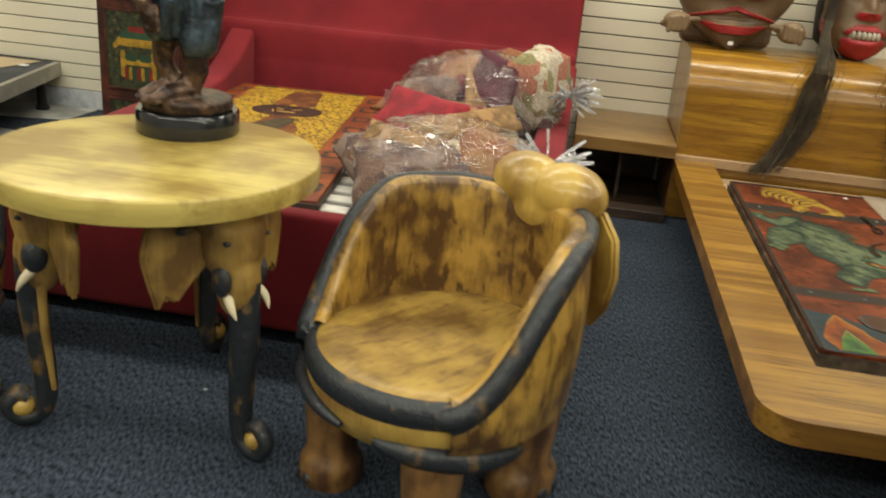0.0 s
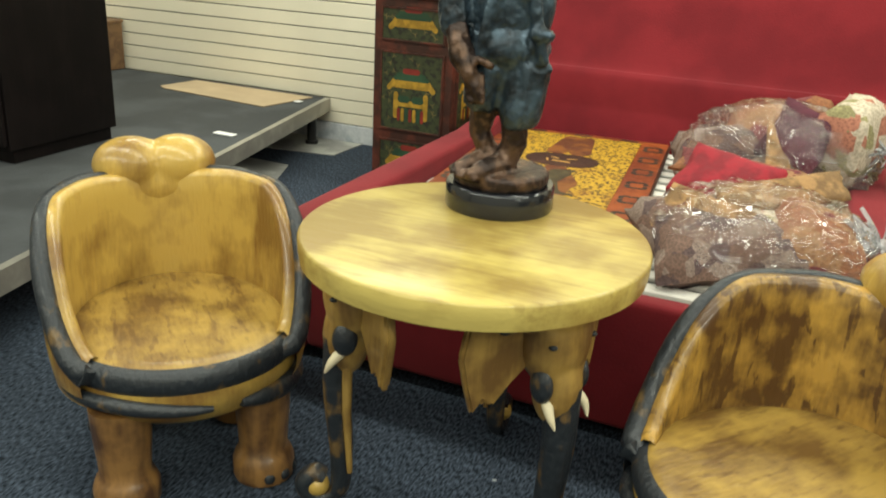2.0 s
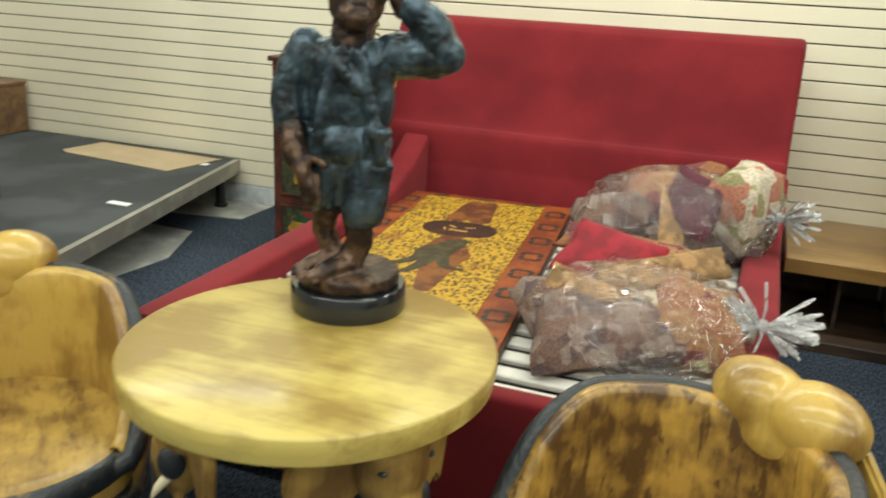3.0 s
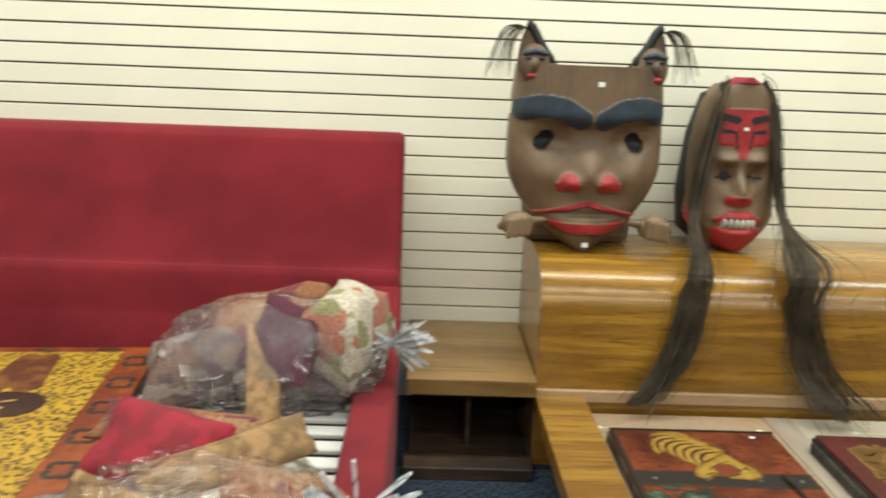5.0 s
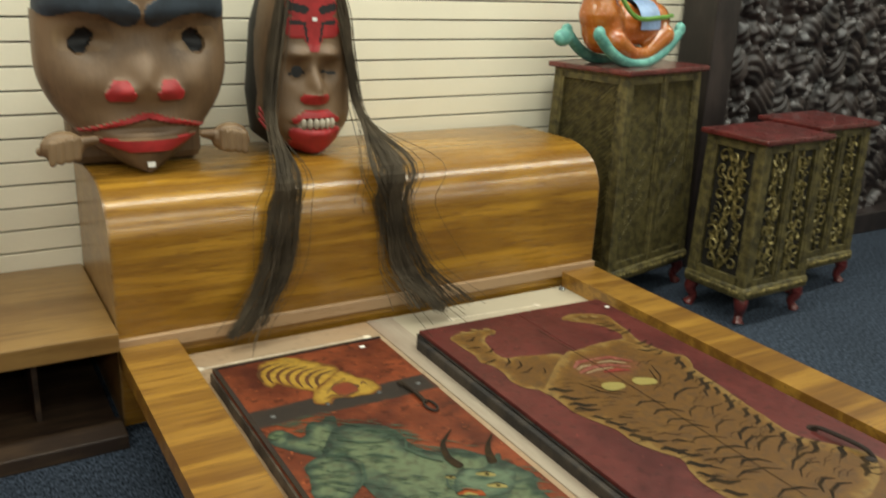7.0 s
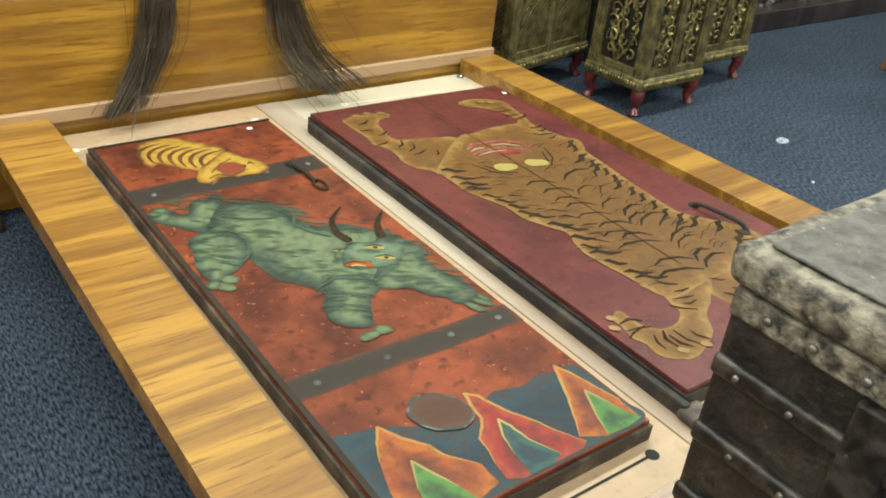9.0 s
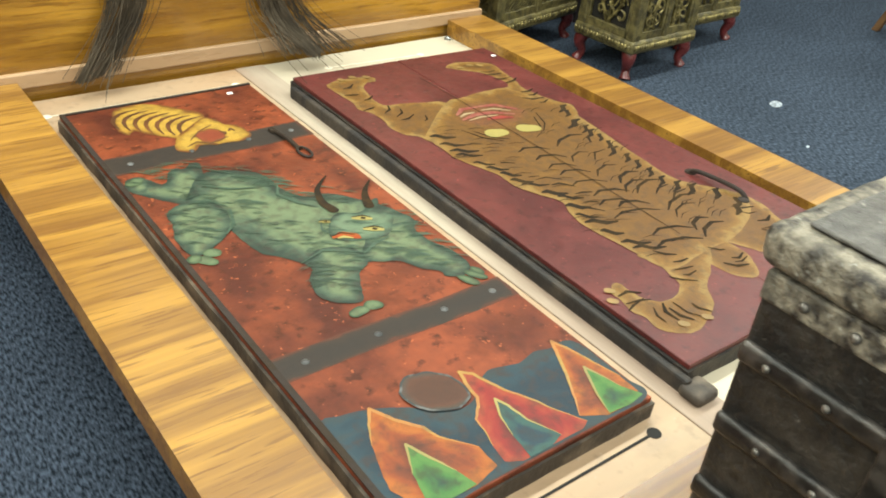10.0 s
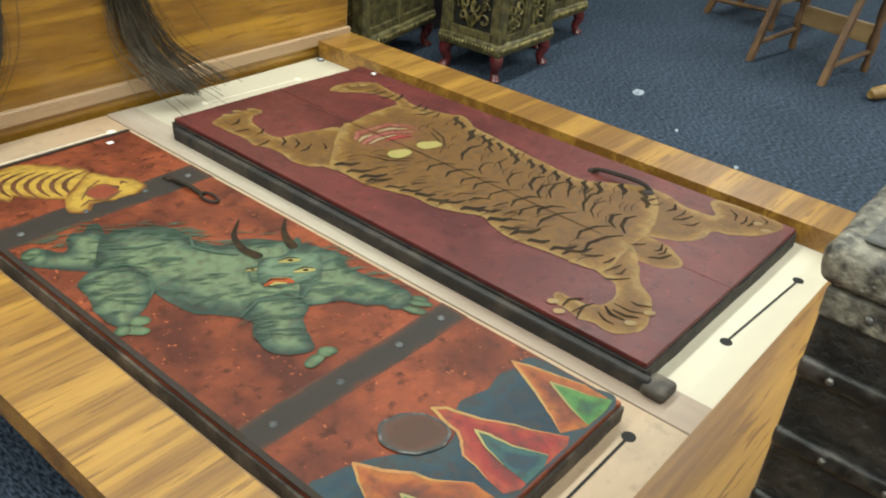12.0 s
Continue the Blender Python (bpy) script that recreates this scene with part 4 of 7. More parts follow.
blazes = [
    (BLAZE, [(-.17, -.54), (-.15, -.58), (-.12, -.62), (-.11, -.65), (-.07, -.70), (-.07, -.745), (-.12, -.758), (-.21, -.758), (-.235, -.70), (-.23, -.67), (-.21, -.61), (-.19, -.57)], (10, 11, 0, 1, 2, 3, 4),
     HEARTGREEN, [(-.165, -.635), (-.148, -.68), (-.13, -.72), (-.12, -.757), (-.16, -.759), (-.205, -.757), (-.19, -.69)], (6, 0, 1, 2)),
    (REDBLAZE, [(.012, -.545), (.03, -.56), (.035, -.58), (.05, -.62), (.08, -.67), (.09, -.70), (.12, -.75), (.10, -.759), (-.03, -.759), (-.055, -.745), (-.05, -.71), (-.04, -.68), (-.036, -.65), (-.015, -.63), (.0, -.61), (.0, -.59)], (10, 11, 12, 13, 14, 15, 0, 1, 2, 3, 4, 5, 6),
     HEARTTEAL, [(.022, -.63), (.03, -.655), (.036, -.695), (.06, -.75), (.03, -.76), (-.015, -.76), (-.008, -.71), (.003, -.665)], (6, 7, 0, 1, 2, 3)),
    (BLAZE, [(.212, -.566), (.225, -.60), (.238, -.65), (.252, -.70), (.25, -.745), (.20, -.76), (.16, -.758), (.118, -.735), (.14, -.70), (.17, -.65), (.195, -.60)], (7, 8, 9, 10, 0, 1, 2, 3),
     HEARTGREEN, [(.212, -.65), (.222, -.68), (.232, -.72), (.252, -.755), (.21, -.761), (.165, -.757), (.18, -.715)], (5, 6, 0, 1, 2))]
for body, line, rim, heart, inner, rim2 in blazes:
    fl = figure(door, "painted_flame", line, body, T1 + 0.0010, wide=0.045, step=0.005, corners=True)
    part("flame_edge", strokes(bmesh.new(), brushed(ragged([line[k] for k in rim]), 0.0034), top1(0.0014), 0), YELLOW, fl, local=True)
    hb = figure(door, "flame_heart", inner, heart, T1 + 0.0018, wide=0.03, step=0.005, corners=True)
    part("flame_heart_edge", strokes(bmesh.new(), brushed(ragged([inner[k] for k in rim2]), 0.0026), top1(0.0022), 0), PALEYELLOW, hb, local=True)
ring = [(-.055 + .058 * math.cos(q) * 0.72 - .045 * math.sin(q) * 0.69, -.562 - .058 * math.cos(q) * 0.69 - .045 * math.sin(q) * 0.72) for q in [i * math.pi / 5 for i in range(10)]]
disc = figure(door, "painted_disc", ring, fur("disc_brown", (0.06, 0.04, 0.03), (0.075, 0.03, 0.016), (0.06, 0.025, 0.014), 0.2), T1 + 0.0026, wide=0.02)
part("painted_disc_rim", strokes(bmesh.new(), polyline([tuple(p) for p in closed(ring, rough=0.004)], 0.0024), top1(0.0030), 0), mat("disc_rim", (0.10, 0.10, 0.095), 0.6, vary=0.5, scale=40), disc, local=True)
bm = tube(bmesh.new(), [(0.176, 0.455, 0.051), (0.18, 0.38, 0.056), (0.183, 0.325, 0.050)], 0.006, 8)
for a in (0.455, 0.445):
    lathe(bm, [(0.012, 0.0485), (0.010, 0.054), (0.003, 0.056)], 0.176, a, 10)
part("hasp", bm, IRON, door, "small iron hasp", local=True)
ring = [(0.186 + 0.014 * math.cos(t), 0.305 + 0.03 * math.sin(t), 0.051) for t in [i * 0.5236 for i in range(13)]]
part("hasp_ring", tube(bmesh.new(), ring, 0.0035, 6), IRON, door, local=True)
part("price_sticker", boxm(0.175, 0.191, 0.715, 0.728, 0.0462, 0.0472), WHITE, door, "small white sticker", local=True)

door2, to = plank_door("painted_door", "maroon painted door with striped ochre tiger lying on the bed", 2.086, 2.822, -2.365, -0.885, 0.207, 0.257, -0.4, D2RED, 2)
# Worn side of the second door, with its black shadow put into the colour.
SHADEDSIDE = mat("shaded_door_side", (0.040, 0.030, 0.021), 0.7, vary=0.5, scale=16, second=(0.014, 0.011, 0.009), fine=60, bump=0.8)
for o in door2.children:
    if o.name.startswith("worn_edge"):
        o.data.materials[0] = SHADEDSIDE
for o in door2.children:
    for v in o.data.vertices:
        if v.co.x > 0.3:
            v.co.x += -0.008 - 0.022 * v.co.y
        if v.co.y > 0.6:
            v.co.y += 0.014 * noise.noise(Vector((v.co.x * 7, 0.3, 0))) - 0.05 * v.co.x + (0.010 if v.co.x > -0.02 else 0)
flat2 = to
to = lambda u, v, h: flat2(u - 0.012, v * 0.95 + 0.005, h)
T2 = 0.0502
TIGER = fur("tiger_fur", (0.21, 0.125, 0.036), (0.158, 0.078, 0.015), (0.115, 0.053, 0.011), 0.25, 130, worn=0.4)
NEARARM = [(-.31, .66), (-.27, .68), (-.23, .68), (-.20, .68), (-.15, .66), (-.16, .63), (-.19, .63), (-.22, .60), (-.23, .56), (-.24, .51), (-.23, .47), (-.18, .46), (-.12, .44), (-.06, .41), (-.10, .28), (-.24, .22), (-.26, .26), (-.29, .29), (-.30, .34), (-.29, .39), (-.295, .44), (-.315, .48), (-.305, .52), (-.31, .59), (-.31, .63)]
FARARM = [(.11, .64), (.16, .66), (.22, .64), (.27, .60), (.26, .54), (.25, .47), (.23, .40), (.24, .33), (.26, .27), (.28, .24), (.23, .17), (.12, .19), (.09, .29), (.13, .42), (.19, .43), (.21, .47), (.19, .55), (.13, .61)]
BACK = [(-.06, .41), (.0, .42), (.07, .43), (.12, .43), (.18, .42), (.22, .32), (.275, .24), (.24, .17), (.23, .09), (.21, -.03), (.20, -.11), (.19, -.22), (.22, -.28), (.28, -.36), (.24, -.43), (.11, -.49), (-.02, -.50), (-.15, -.51), (-.17, -.43), (-.18, -.36), (-.19, -.29), (-.18, -.23), (-.16, -.18), (-.19, -.12), (-.21, -.07), (-.21, -.01), (-.23, .05), (-.25, .11), (-.25, .16), (-.25, .22), (-.24, .26)]
FARLEG2 = [(.28, -.36), (.29, -.43), (.27, -.48), (.27, -.53), (.28, -.57), (.335, -.53), (.37, -.545), (.375, -.64), (.37, -.70), (.34, -.715), (.27, -.69), (.22, -.64), (.20, -.60), (.15, -.60), (.10, -.57), (.07, -.52), (.05, -.48), (.07, -.41), (.18, -.35)]
NEARLEG2 = [(-.17, -.43), (-.06, -.43), (.0, -.49), (-.08, -.56), (-.13, -.59), (-.17, -.64), (-.23, -.67), (-.28, -.68), (-.32, -.66), (-.335, -.63), (-.33, -.60), (-.34, -.57), (-.33, -.53), (-.33, -.51), (-.31, -.49), (-.29, -.49), (-.29, -.53), (-.28, -.56), (-.26, -.58), (-.22, -.58), (-.18, -.56), (-.17, -.53), (-.16, -.48)]
TAIL2 = [(.05, -.45), (.055, -.49), (.06, -.54), (.05, -.57), (.01, -.62), (-.03, -.61), (-.05, -.57), (-.05, -.53), (-.04, -.49)]
for line in (NEARARM, FARARM):
    figure(door2, "tiger_arm", line, TIGER, T2 + 0.0004, wide=0.035)
for line in (FARLEG2, NEARLEG2):
    figure(door2, "tiger_leg", line, TIGER, T2 + 0.0008, wide=0.035)
figure(door2, "tiger_tail", TAIL2, TIGER, T2 + 0.0006, wide=0.03)
figure(door2, "painted_tiger", BACK, TIGER, T2 + 0.0012, "ochre painted tiger", wide=0.055)
rnd = random.Random(11)
over = lambda rise: (lambda u, v, h: (u, v, T2 + rise - 0.0003 + h))


def flank(v, side):
    """The tiger's outline on one side at height v."""
    pts = [(x, y) for x, y in BACK if (x > 0.03) == (side > 0) and -0.46 < y < 0.40]
    pts.sort(key=lambda p: p[1])
    return float(np.interp(v, [p[1] for p in pts], [p[0] for p in pts]))


ts = []
for i in range(17):
    v = 0.235 - 0.041 * i
    for s in (-1, 1):
        e, j, g = flank(v, s), rnd.uniform(-0.014, 0.014), rnd.uniform(0.7, 1.3)
        ts += brushed([(e - s * 0.012, v + 0.012 + j), (e - s * 0.028 * g, v + 0.010 + j), (e - s * 0.042 * g, v - 0.012 + j), (e - s * 0.066 * g, v - 0.020 + j)], rnd.uniform(0.0058, 0.0098))
        if i > 3 and rnd.random() < 0.8:
            m = 0.02 + 0.35 * (flank(v, 1) + flank(v, -1)) / 2 + rnd.uniform(-0.015, 0.015)
            j = rnd.uniform(-0.016, 0.016)
            ts += brushed([(m + s * 0.008, v - 0.038 + j), (m + s * 0.035 * g, v - 0.014 + j), (m + s * 0.080 * g, v - 0.002 + j), (m + s * 0.112 * g, v - 0.014 + j)], rnd.uniform(0.0030, 0.0060))
        if i > 3 and rnd.random() < 0.5:
            ts += brushed([(e - s * 0.06, v + 0.014 + j), (e - s * 0.085 * g, v + 0.012 + j), (e - s * 0.11 * g, v - 0.006)], rnd.uniform(0.002, 0.0045))
limbs2 = (((-.29, .50), (-.18, .32), 5), ((-.27, .64), (-.26, .52), 3), ((.22, .58), (.23, .44), 4), ((.22, .40), (.20, .28), 4), ((.24, -.40), (.20, -.56), 6), ((.30, -.58), (.34, -.68), 4), ((-.10, -.46), (-.16, -.57), 5), ((-.20, -.62), (-.30, -.62), 5), ((-.31, -.58), (-.31, -.52), 3), ((.03, -.50), (.0, -.59), 4))
for (ax, ay), (bx, by), n in limbs2:
    d = (Vector((bx, by)) - Vector((ax, ay))).normalized()
    for i in range(n):
        c = Vector((ax, ay)).lerp(Vector((bx, by)), (i + 0.5) / n)
        s = rnd.choice((-1, 1))
        o, c = Vector((-d.y, d.x)) * s, c + d * rnd.uniform(-0.01, 0.01)
        ts += brushed([tuple(c + o * 0.034 - d * 0.006), tuple(c + o * 0.012 + d * rnd.uniform(0, 0.012)), tuple(c - o * rnd.uniform(0, 0.03) + d * 0.008)], rnd.uniform(0.0025, 0.005))
part("tiger_stripes", strokes(bmesh.new(), ts, over(0.0016), 0, 0.00002), STRIPE, door2, "dark brushed stripes", local=True)
wisp = []
for i in range(90):
    v, s = rnd.uniform(-0.48, 0.30), rnd.choice((-1, 1))
    x = flank(v, s) * rnd.uniform(0.1, 0.9)
    wisp += brushed([(x, v), (x + s * 0.02, v + 0.012), (x + s * 0.045, v + 0.014)], 0.0013)
part("tiger_fur_lines", strokes(bmesh.new(), wisp, over(0.0020), 0, 0.00002), STRIPE, door2, local=True)
brow = []
for s in (-1, 1):
    for k in range(2):
        brow += brushed([(0.0 + s * (0.05 + 0.022 * k), 0.14 - 0.004 * k), (s * (0.085 + 0.026 * k), 0.165 + 0.01 * k), (s * (0.11 + 0.026 * k), 0.22 + 0.02 * k)], 0.0026)
part("tiger_face_lines", strokes(bmesh.new(), brow, over(0.0024), 0), STRIPE, door2, local=True)
MUZZLE2 = fur("muzzle_brown", (0.125, 0.058, 0.012), (0.13, 0.058, 0.016), (0.14, 0.054, 0.020), 0.3)
figure(door2, "tiger_muzzle", [(-.10, .33), (-.05, .375), (.03, .375), (.10, .33), (.13, .27), (.08, .22), (.0, .20), (-.08, .23), (-.11, .28)], MUZZLE2, T2 + 0.0014, wide=0.03)
PINK = mat("jaw_pink", (0.22, 0.075, 0.05), 0.5, vary=0.35, scale=40, second=(0.17, 0.03, 0.022))
CREAM = mat("tooth_cream", (0.36, 0.27, 0.15), 0.5, vary=0.2)
for line, w, m in (([(-.085, .325), (-.05, .35), (.0, .345)], 0.008, PINK), ([(.01, .345), (.06, .335), (.10, .285)], 0.008, PINK), ([(-.09, .29), (-.04, .305), (.02, .295), (.07, .26)], 0.009, PINK), ([(-.02, .265), (.02, .26), (.05, .245)], 0.010, CRIMSON),
                   ([(-.085, .31), (-.06, .32), (-.03, .318)], 0.005, CREAM), ([(.0, .322), (.04, .315), (.075, .285)], 0.005, CREAM), ([(-.075, .28), (-.03, .285), (.02, .275)], 0.004, CREAM)):
    part("tiger_jaw", strokes(bmesh.new(), brushed(line, w), over(0.0027), 0), m, door2, local=True)
paint(door2, "tiger_eyes", [(-0.055, 0.19, 0.026, -0.03, 0.185, 0.020), (0.045, 0.178, 0.024, 0.072, 0.165, 0.020)], PALEYELLOW, to, 0.088)
claws = []
for px, py in ((-0.32, -0.53), (-0.34, -0.56), (-0.27, -0.69), (-0.21, -0.70), (-0.24, 0.71), (-0.20, 0.715), (-0.16, 0.70), (0.16, 0.645), (0.20, 0.65), (0.23, 0.635), (0.31, -0.73), (0.33, -0.70)):
    claws += [(px, py, 0.009, px + 0.006, py - 0.006, 0.008)]
paint(door2, "tiger_claws", claws, mat("claw_ochre", (0.23, 0.14, 0.04), 0.5), to, 0.086)
paint(door2, "painted_seam", polyline([(-0.01, 0.62), (0.0, 0.30), (0.0, -0.1), (-0.005, -0.45)], 0.0012), STRIPE, to, 0.095)
bm = tube(bmesh.new(), spline([(0.254, -0.225, 0.05), (0.257, -0.245, 0.064), (0.265, -0.32, 0.068), (0.272, -0.37, 0.064), (0.274, -0.395, 0.05)], 5), 0.006, 8)
part("handle", bm, IRON, door2, "dark iron pull handle", local=True)
for hy in (-0.225, -0.392):
    part("handle_rose", lathe(bmesh.new(), [(0.016, 0.0501), (0.014, 0.054), (0.006, 0.056)], 0.262, hy, 12), IRON, door2, local=True)
part("price_sticker", boxm(0.318, 0.332, 0.655, 0.668, 0.0502, 0.0512), WHITE, door2, "small white sticker", local=True)
bm = boxm(-0.392, -0.373, -0.76, 0.73, 0.0, 0.035, 0.006)
# The batten takes the same shade-darkened colour as the door side.
part("hinge_batten", bm, SHADEDSIDE, door2, "worn batten in the shade-darkened side colour", local=True)
part("batten_end", boxm(-0.40, -0.34, -0.80, -0.746, 0.0, 0.028, 0.012, 3), WORN, door2, local=True, smooth=50)

# ---- carved elephant table ----
TC, TZ, TR = (-0.10, -2.72), 0.64, 0.348
table = thing("elephant_table", "round pale yellow wooden table on three carved elephant-head legs", "table", (TC[0], TC[1], 0))
bm = bmesh.new()
tp = [(0.0005, TZ - 0.052), (TR - 0.012, TZ - 0.054), (TR - 0.004, TZ - 0.050), (TR - 0.001, TZ - 0.03), (TR, TZ - 0.006), (TR - 0.002, TZ - 0.002), (TR - 0.006, TZ), (0.0005, TZ)]
lathe(bm, tp, TC[0], TC[1], 72)
for v in bm.verts:
    d = Vector((v.co.x - TC[0], v.co.y - TC[1]))
    if d.length > 0.2:
        k = 1 + 0.012 * noise.noise(Vector((d.normalized().x * 1.3, d.normalized().y * 1.3, 0.5)))
        v.co.x, v.co.y = TC[0] + d.x * k, TC[1] + d.y * k
part("tabletop", bm, TABLEWOOD, table, smooth=40)


def elephant_leg(parent, ang):
    """One leg: a head under the top, its trunk the post, curled at the floor. Built outward along +x, then turned."""
    base = Matrix.Translation((0, 0, 0)) @ pose(0, 0, 0, 0, 0, ang)

    def put(bm):
        bmesh.ops.transform(bm, matrix=base, verts=bm.verts)
        return bm
    bm = bmesh.new()
    ell(bm, (0.232, 0, 0.510), (0.070, 0.074, 0.095))
    ell(bm, (0.212, 0, 0.565), (0.085, 0.092, 0.06))
    ell(bm, (0.252, 0, 0.42), (0.050, 0.048, 0.09))
    ell(bm, (0.248, 0.04, 0.535), (0.040, 0.030, 0.035))
    ell(bm, (0.248, -0.04, 0.535), (0.040, 0.030, 0.035))
    ell(bm, (0.262, 0.03, 0.47), (0.022, 0.024, 0.04))
    ell(bm, (0.262, -0.03, 0.47), (0.022, 0.024, 0.04))
    leg = part("leg", put(fused([(bm, 0)], 0.007, 3)), LEGWOOD, parent, "carved elephant head", local=True)
    for s in (-1, 1):
        bm = bmesh.new()
        poly = [(-0.01, 0.587), (0.07, 0.587), (0.118, 0.555), (0.130, 0.49), (0.118, 0.43), (0.102, 0.372), (0.082, 0.40), (0.060, 0.385), (0.030, 0.425), (-0.005, 0.46)]
        extrude_profile(bm, poly, "y", -0.011, 0.011)
        bmesh.ops.bevel(bm, geom=list(bm.edges), offset=0.006, segments=2, affect="EDGES")
        bmesh.ops.transform(bm, matrix=pose(0.218, s * 0.058, 0, 0, 0, s * 108), verts=bm.verts)
        part("ear_stain", put(ell(bmesh.new(), (0.218 + 0.03 * math.cos(radians(108)) + 0.012, s * (0.058 + 0.045), 0.545), (0.010, 0.024, 0.010))), CHARCOAL, leg, local=True, smooth=60)
        part("ear", put(bm), LEGWOOD, leg, local=True, smooth=60)
        bm = tube(bmesh.new(), spline([(0.262, s * 0.036, 0.40), (0.284, s * 0.046, 0.380), (0.298, s * 0.044, 0.355)], 4), [0.0115, 0.0112, 0.011, 0.010, 0.009, 0.0075, 0.006, 0.004, 0.0015], 10)
        part("tusk", put(bm), IVORY, leg, "pale ivory-painted tusk", local=True, smooth=50)
        part("eye", put(ell(bmesh.new(), (0.280, s * 0.052, 0.52), (0.009, 0.008, 0.005))), CHARCOAL, leg, local=True)
        part("mouth", put(ell(bmesh.new(), (0.258, s * 0.048, 0.432), (0.026, 0.016, 0.036))), CHARCOAL, leg, local=True, smooth=60)
    pts = spline([(0.268, 0, 0.42), (0.272, 0, 0.30), (0.262, 0, 0.16), (0.262, 0, 0.06), (0.285, 0, 0.026), (0.325, 0, 0.028), (0.342, 0, 0.062), (0.318, 0, 0.088), (0.30, 0, 0.078)], 6)
    n = len(pts)
    part("trunk", put(tube(bmesh.new(), pts, [0.036 - 0.014 * min(1, i / (n * 0.45)) for i in range(n)], 12, 0.8)), CHARCOAL, leg, "charcoal trunk curled at the floor", local=True, smooth=60)
    bm = tube(bmesh.new(), [(0.252, 0.022, 0.40), (0.252, 0.024, 0.25), (0.244, 0.022, 0.10)], [0.012, 0.010, 0.006], 8)
    part("trunk_stripe", put(bm), LEGWOOD, leg, local=True, smooth=60)
    part("ball", put(ell(bmesh.new(), (0.312, 0, 0.058), (0.026, 0.028, 0.026))), GOLDWOOD, leg, "honey-coloured ball", local=True, smooth=60)
    return leg


for ang in (-148, -27, 93):
    elephant_leg(table, ang)

# ---- bronze ape statue on the table ----
BRONZE = mat("blue_bronze_patina", (0.065, 0.098, 0.13), 0.34, metal=0.55, vary=0.35, scale=22, second=(0.018, 0.022, 0.026), mix=(0.36, 0.62), fine=70, bump=0.6)
BRONZEBROWN = mat("brown_bronze", (0.12, 0.07, 0.045), 0.38, metal=0.55, vary=0.35, scale=26, second=(0.03, 0.018, 0.014), fine=90, bump=0.6)
SC = (-0.125, -2.525)
BASEBLACK = mat("black_marble", (0.012, 0.014, 0.018), 0.12, vary=0.2, coat=0.4)
plinth = thing("statue_base", "round polished black stone statue base on the table", "statue base", (SC[0], SC[1], TZ))
part("disc", lathe(bmesh.new(), [(0.116, TZ), (0.118, TZ + 0.004), (0.118, TZ + 0.05), (0.114, TZ + 0.055), (0.0005, TZ + 0.055)], SC[0], SC[1], 48), BASEBLACK, plinth, smooth=40)
bm = bmesh.new()
GB = TZ + 0.055
lathe(bm, [(0.102, GB), (0.104, GB + 0.012), (0.102, GB + 0.028), (0.09, GB + 0.031), (0.0005, GB + 0.031)], 0, 0, 40)


def limb(bm, *pts):
    """A chain of overlapping ellipsoids and tubes: points (x, y, z, r)."""
    tube(bm, [p[:3] for p in pts], [p[3] for p in pts], 12)
    for p in pts:
        ell(bm, p[:3], (p[3],) * 3, u=12, v=8)


G = GB + 0.031
cloth, skin = bmesh.new(), bm
limb(skin, (-0.045, -0.01, G + 0.14, 0.030), (-0.05, 0.0, G + 0.075, 0.024), (-0.03, -0.005, G + 0.03, 0.022))
limb(skin, (0.02, -0.015, G + 0.12, 0.034), (0.025, -0.02, G + 0.06, 0.028), (0.01, -0.015, G + 0.025, 0.026))
limb(skin, (-0.03, 0.0, G + 0.02, 0.020), (-0.065, -0.035, G + 0.012, 0.020), (-0.09, -0.05, G + 0.006, 0.013))
limb(skin, (0.01, -0.02, G + 0.018, 0.024), (-0.035, -0.075, G + 0.010, 0.022), (-0.06, -0.095, G + 0.004, 0.013))
for k in range(4):
    limb(skin, (-0.03 - 0.012 * k, -0.085 + 0.004 * k, G + 0.004, 0.008), (-0.055 - 0.012 * k, -0.105 + 0.010 * k, G - 0.006, 0.006))
    limb(skin, (-0.08 - 0.004 * k, -0.06 + 0.012 * k, G + 0.004, 0.007), (-0.105 - 0.002 * k, -0.062 + 0.014 * k, G - 0.004, 0.005))
limb(skin, (-0.115, -0.02, G + 0.31, 0.024), (-0.10, -0.05, G + 0.25, 0.023))
limb(skin, (-0.095, -0.055, G + 0.24, 0.026), (-0.075, -0.075, G + 0.20, 0.020), (-0.06, -0.085, G + 0.17, 0.010))
for k in range(4):
    limb(skin, (-0.09 + 0.012 * k, -0.07, G + 0.205, 0.009), (-0.075 + 0.009 * k, -0.085, G + 0.155 - 0.004 * (k % 2), 0.0065))
limb(skin, (-0.06, -0.075, G + 0.235, 0.010), (-0.035, -0.085, G + 0.225, 0.007))
ell(skin, (0.01, -0.01, G + 0.52, ), (0.052, 0.055, 0.055))
ell(skin, (0.012, -0.052, G + 0.495), (0.038, 0.028, 0.026))
ell(skin, (0.01, -0.03, G + 0.545), (0.046, 0.035, 0.016))
limb(skin, (0.0, 0.0, G + 0.42, 0.045), (0.005, -0.005, G + 0.49, 0.036))
limb(skin, (0.10, -0.02, G + 0.51, 0.020), (0.065, -0.03, G + 0.565, 0.018), (0.03, -0.03, G + 0.58, 0.012))
ell(cloth, (0.0, 0.0, G + 0.34), (0.085, 0.058, 0.11))
ell(cloth, (0.0, 0.0, G + 0.41), (0.10, 0.055, 0.05))
ell(cloth, (-0.005, -0.004, G + 0.255), (0.092, 0.064, 0.055))
